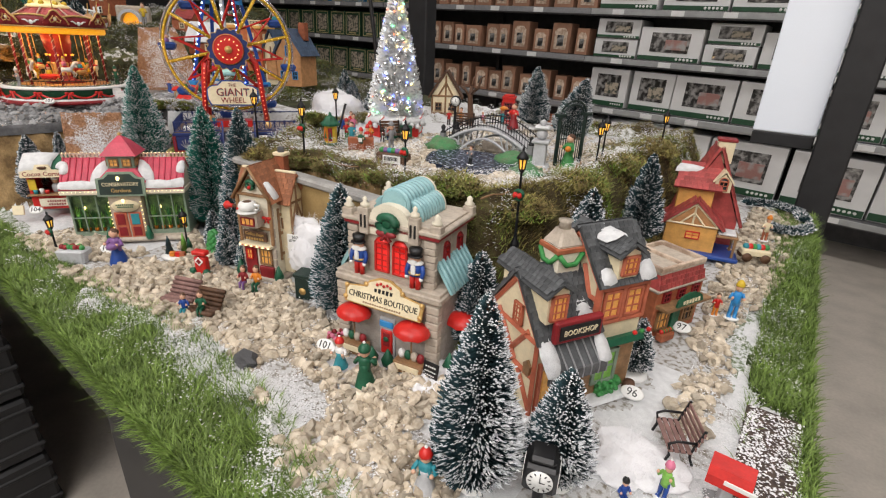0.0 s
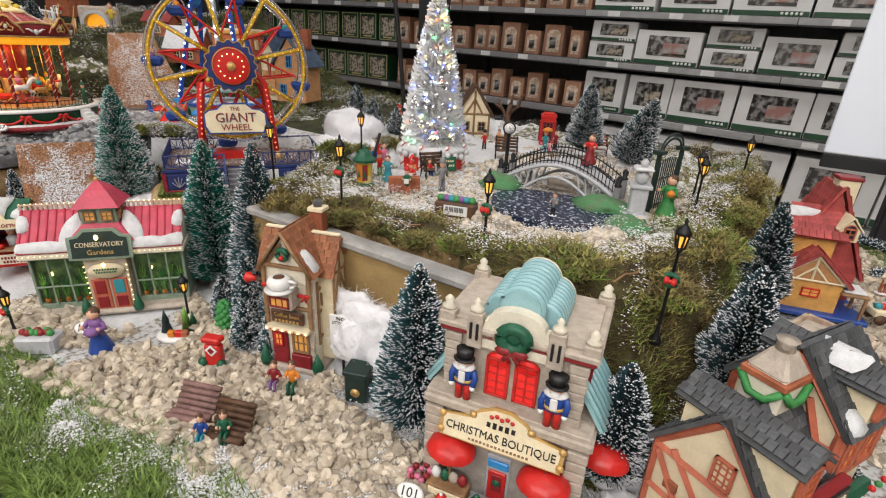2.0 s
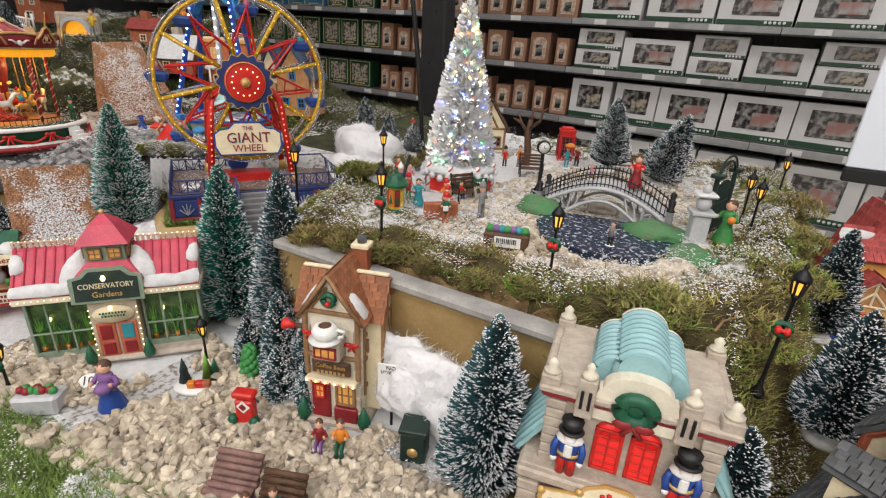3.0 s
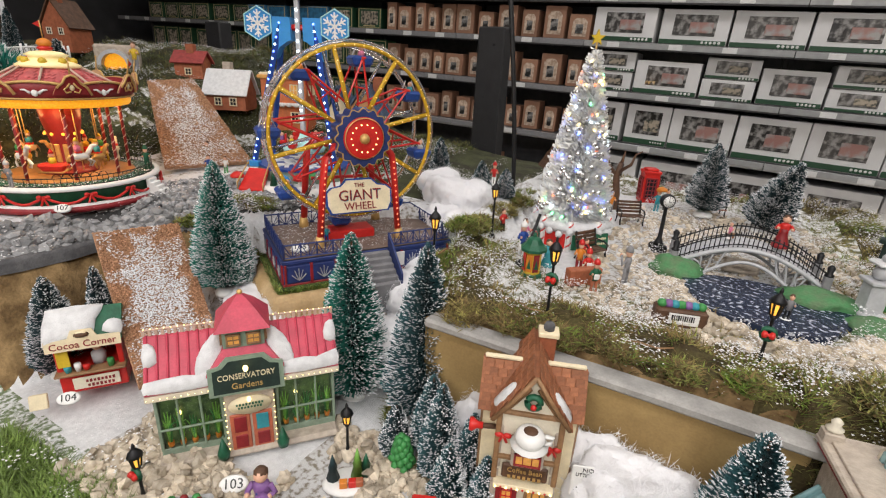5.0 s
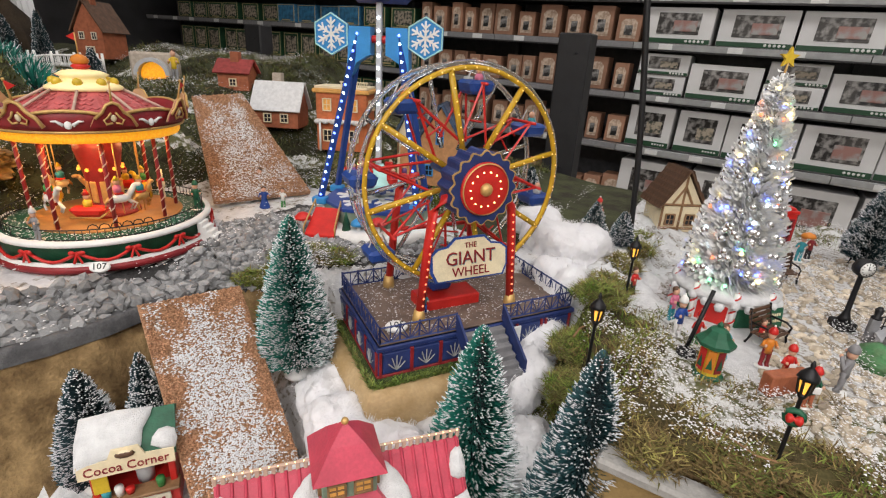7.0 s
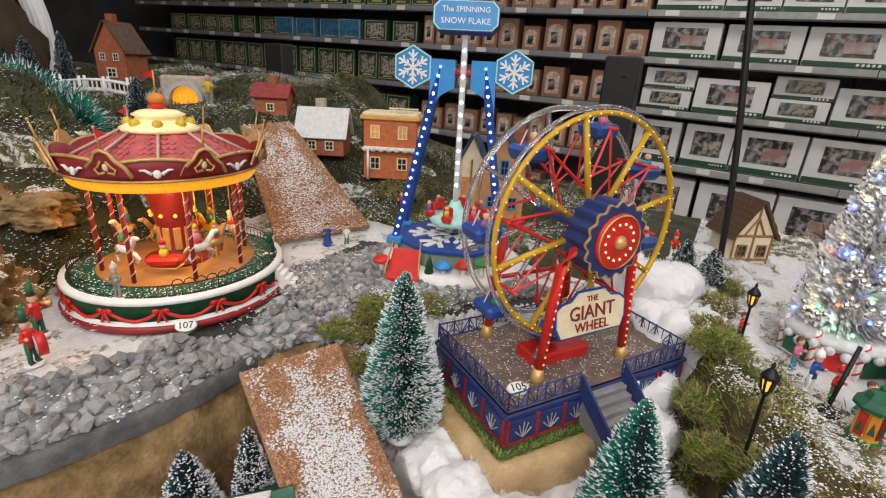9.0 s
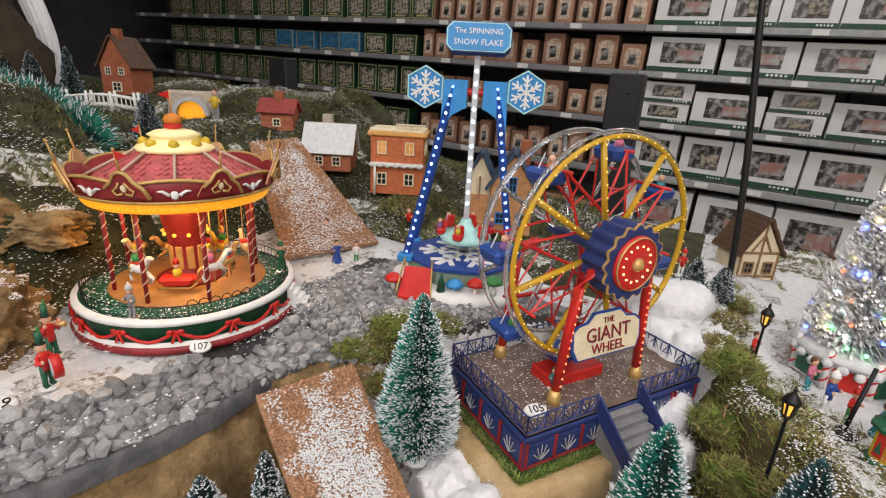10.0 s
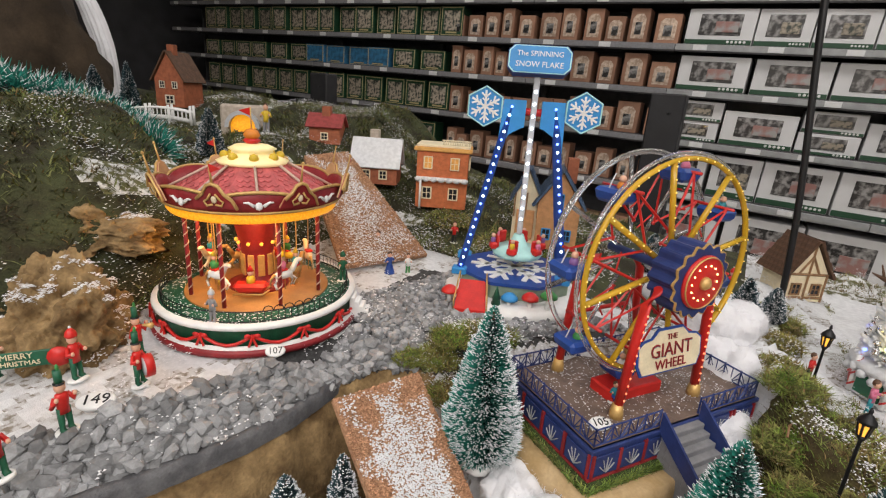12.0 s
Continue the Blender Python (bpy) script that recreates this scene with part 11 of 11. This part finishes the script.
for txt, x, y, z, yaw, size in (("101", -0.447, 0.345, LOW + 0.012, 15, 0.014), ("102", -0.742, 0.412, LOW + 0.012, 30, 0.014), ("103", -0.984, 0.283, LOW + 0.013, 40, 0.016), ("104", -1.268, 0.252, 0.842, 50, 0.014), ("105", -1.115, 0.527, WZ + HF + 0.006, 45, 0.014), ("106", -1.338, 0.692, 1.045, 35, 0.013), ("107", -1.472, 0.376, 1.036, 50, 0.012), ("149", -1.534, 0.208, 1.032, 50, 0.018), ("96", -0.100, 0.524, LOW + 0.010, 5, 0.014), ("97", -0.092, 0.715, LOW + 0.016, 5, 0.014)):
    number_tag(txt, x, y, z, yaw, size, 18 if txt in ("105", "149") else 52)

# white footbridge and tunnel on the far hill
fb = thing("white_footbridge", pose(-2.37, 0.755, 1.222, 0, 0, 42), "white arched toy footbridge on the far hill", "bridge")
s = Shape()
s.tube([(-0.08 + 0.02 * k, 0, 0.018 * math.cos((-0.08 + 0.02 * k) * 14)) for k in range(9)], 0.006, "white", 5)
part("deck", s, fb)
for yy in (-0.014, 0.014):
    s = Shape()
    s.tube([(-0.08 + 0.02 * k, yy, 0.026 + 0.016 * math.cos((-0.08 + 0.02 * k) * 14)) for k in range(9)], 0.0026, "white", 5)
    for k in range(17):
        xx = -0.08 + 0.01 * k
        s.tube([(xx, yy, 0.016 * math.cos(xx * 14)), (xx, yy, 0.026 + 0.016 * math.cos(xx * 14))], 0.0014, "white", 4)
    part("railing", s, fb)
    for k in range(4):
        s = Shape()
        s.cyl((-0.08 + 0.0533 * k, yy, 0.0), 0.0035, 0.05, "white", 6)
        part("rail_post", s, fb)
tn = thing("tunnel", pose(-2.20, 0.88, 1.205, 0, 0, 42), "grey stone toy tunnel glowing warm inside", "tunnel")
out = [(-0.05, 0), (0.05, 0), (0.05, 0.075), (-0.05, 0.075)]
for k in range(12):
    s = Shape()
    a0, a1 = math.pi * k / 12, math.pi * (k + 1) / 12
    s.prism([(0.034 * math.cos(a0), 0.02 + 0.034 * math.sin(a0)), (0.044 * math.cos(a0), 0.02 + 0.044 * math.sin(a0)), (0.044 * math.cos(a1), 0.02 + 0.044 * math.sin(a1)), (0.034 * math.cos(a1), 0.02 + 0.034 * math.sin(a1))], -0.01, 0.01, "grey_light", at=pose(0, 0, 0, 90))
    part("arch_stone", s, tn)
s = Shape()
s.box((0, 0.03, 0.035), (0.12, 0.03, 0.085), "stone_beige", bevel=0.006)
part("portal_wall", s, tn)
s = Shape()
s.prism([(0.033 * math.cos(math.pi * k / 12), 0.02 + 0.033 * math.sin(math.pi * k / 12)) for k in range(13)] + [(-0.033, 0), (0.033, 0)], -0.013, -0.011, "lamp_fringe", at=pose(0, 0, 0, 90))
part("inner_glow", s, tn, "warm glow inside the tunnel")
figure(-2.13, 0.90, 0.08, "yellow", "grey", "hair", 40, z=1.215, label="figurine in yellow beside the far tunnel")

# back-left corner: dark crag with a lit window, waterfall and garland bush
blob("crag", -2.95, 0.72, 1.18, (0.26, 0.2, 0.42), "rock_dark", "tall dark brown foam crag at the back", "rock", 81, 0.35, 1.6)
blob("crag", -3.12, 0.35, 1.22, (0.3, 0.3, 0.32), "rock_dark", "tall dark brown foam crag at the back", "rock", 82, 0.35, 1.6)
blob("crag_ledge", -2.52, 0.40, 1.20, (0.24, 0.16, 0.16), "rock_tan", "tan foam ledge on the far hill", "rock", 83, 0.35, 1.8)
wf = thing("waterfall", pose(-2.76, 0.83, 1.27, 0, 0, 45), "white cotton waterfall down the dark crag", "waterfall")
vs, fs = [], []
for row in range(33):
    u = row / 32
    for k in range(21):
        w = k / 20
        vs.append((-0.035 + 0.055 * w - 0.075 * u * u, -0.02 + 0.07 * u + 0.006 * math.sin(w * 31 + 3 * u) + 0.010 * noise.noise(Vector((w * 6, u * 5, 3))) + 0.02 * (2 * w - 1) ** 2, 0.31 * u))
for row in range(32):
    fs += [(row * 21 + k, row * 21 + k + 1, row * 21 + k + 22, row * 21 + k + 21) for k in range(20)]
n_ = len(vs)
vs += [(x, y + 0.012, z) for x, y, z in vs]
fs += [tuple(n_ + q for q in f[::-1]) for f in fs]
s = Shape()
s.add(vs, fs, "cotton", smooth=True)
part("veil", s, wf)
for x, y, z in ((-2.98, 0.52, 1.50), (-2.86, 0.66, 1.47)):
    s = Shape()
    s.ball((0, 0, 0), 0.012, "lamp_amber", 8, None, 1.3)
    whole("amber_lamp", s, pose(x, y, z), "small amber lamp on the dark crag", "lamp")


def garland_bush(x, y, z, L_, r, yaw, seed, tone="needle_green"):
    rg = random.Random(seed)
    vs, fs, ix = [], [], []
    for i in range(9000):
        u = rg.random() - 0.5
        p = Vector((u * L_, 0.05 * math.sin(u * 7), -0.14 * (u + 0.5) ** 1.4 * L_ / 0.4))
        d = Vector((rg.gauss(0, 1), rg.gauss(0, 1), rg.gauss(0, 1))).normalized() * r * (0.7 + 0.5 * rg.random())
        w = d.orthogonal().normalized() * 0.0012
        q = len(vs)
        vs += [tuple(p), tuple(p + w), tuple(p + d * 0.75 + w), tuple(p + d * 0.75 - w), tuple(p + d)]
        fs += [(q, q + 1, q + 2, q + 3), (q + 3, q + 2, q + 4)]
        ix += [0, 1 if rg.random() < 0.34 else 0]
    ob = thing("fir_garland", pose(x, y, z, 0, 0, yaw), "thick blue-green frosted fir garland on the hill", "garland", "garlands")
    part("bristles", raw("bristles", vs, fs, [tone, "needle_white"], ix), ob)
    # thick near-black tube, added as the shaded inside of the garland
    s = Shape()
    s.tube([((k / 8 - 0.5) * L_, 0.05 * math.sin((k / 8 - 0.5) * 7), -0.14 * (k / 8) ** 1.4 * L_ / 0.4) for k in range(9)], r * 0.45, "needle_inner_shade", 7)
    part("wire", s, ob)


garland_bush(-2.20, 0.44, 1.335, 0.42, 0.062, 38, 91)
garland_bush(-2.28, 0.18, 1.32, 0.22, 0.06, 60, 92, "needle_dark")

# black crates beside the table front
cr_ = thing("crate_stack", pose(-1.62, 0.02, 0), "stack of black ribbed plastic crates beside the table", "crates")
for k in range(4):
    s = Shape()
    s.box((0, 0, 0.09 + 0.18 * k), (0.5, 0.26, 0.172), "black_paint", bevel=0.008)
    c_ = part("crate", s, cr_)
    for j in range(3):
        s = Shape()
        s.box((0, 0, 0.035 + 0.18 * k + 0.055 * j), (0.508, 0.268, 0.012), "black_paint", bevel=0.003)
        part("rib", s, c_)

# snow specks and turf on the rides
wm = pose(WX, WY, WZ, 0, 0, 58)
flakes("deck_snow", 1300, lambda rg: tuple(wm @ Vector((0.24 * (rg.random() - 0.5), 0.008 + 0.149 * rg.random(), 0.0465))), 0.0011, "specks of artificial snow on the big wheel's deck", 71)
flakes("deck_snow", 900, (lambda rg: (lambda a, q: (-1.602 + q * math.cos(a), 0.456 + q * math.sin(a), 1.0642))(6.2832 * rg.random(), 0.098 + 0.030 * rg.random())), 0.0013, "specks of artificial snow on the carousel's deck", 72)


def rim_turf(rg):
    u, w = rg.random(), 0.004 + 0.008 * rg.random()
    if rg.random() < 0.6:
        p = Vector((0.28 * (u - 0.5), -w, -0.004))
    else:
        p = Vector((-0.13 - w, 0.18 * u - 0.008, -0.004))
    return tuple(wm @ p)


blades("rim_turf", 3800, rim_turf, 0.011, 0.0008, ["grass", "moss_green"], "green turf round the foot of the big wheel", "grass", 73, 0.8, 0.8)
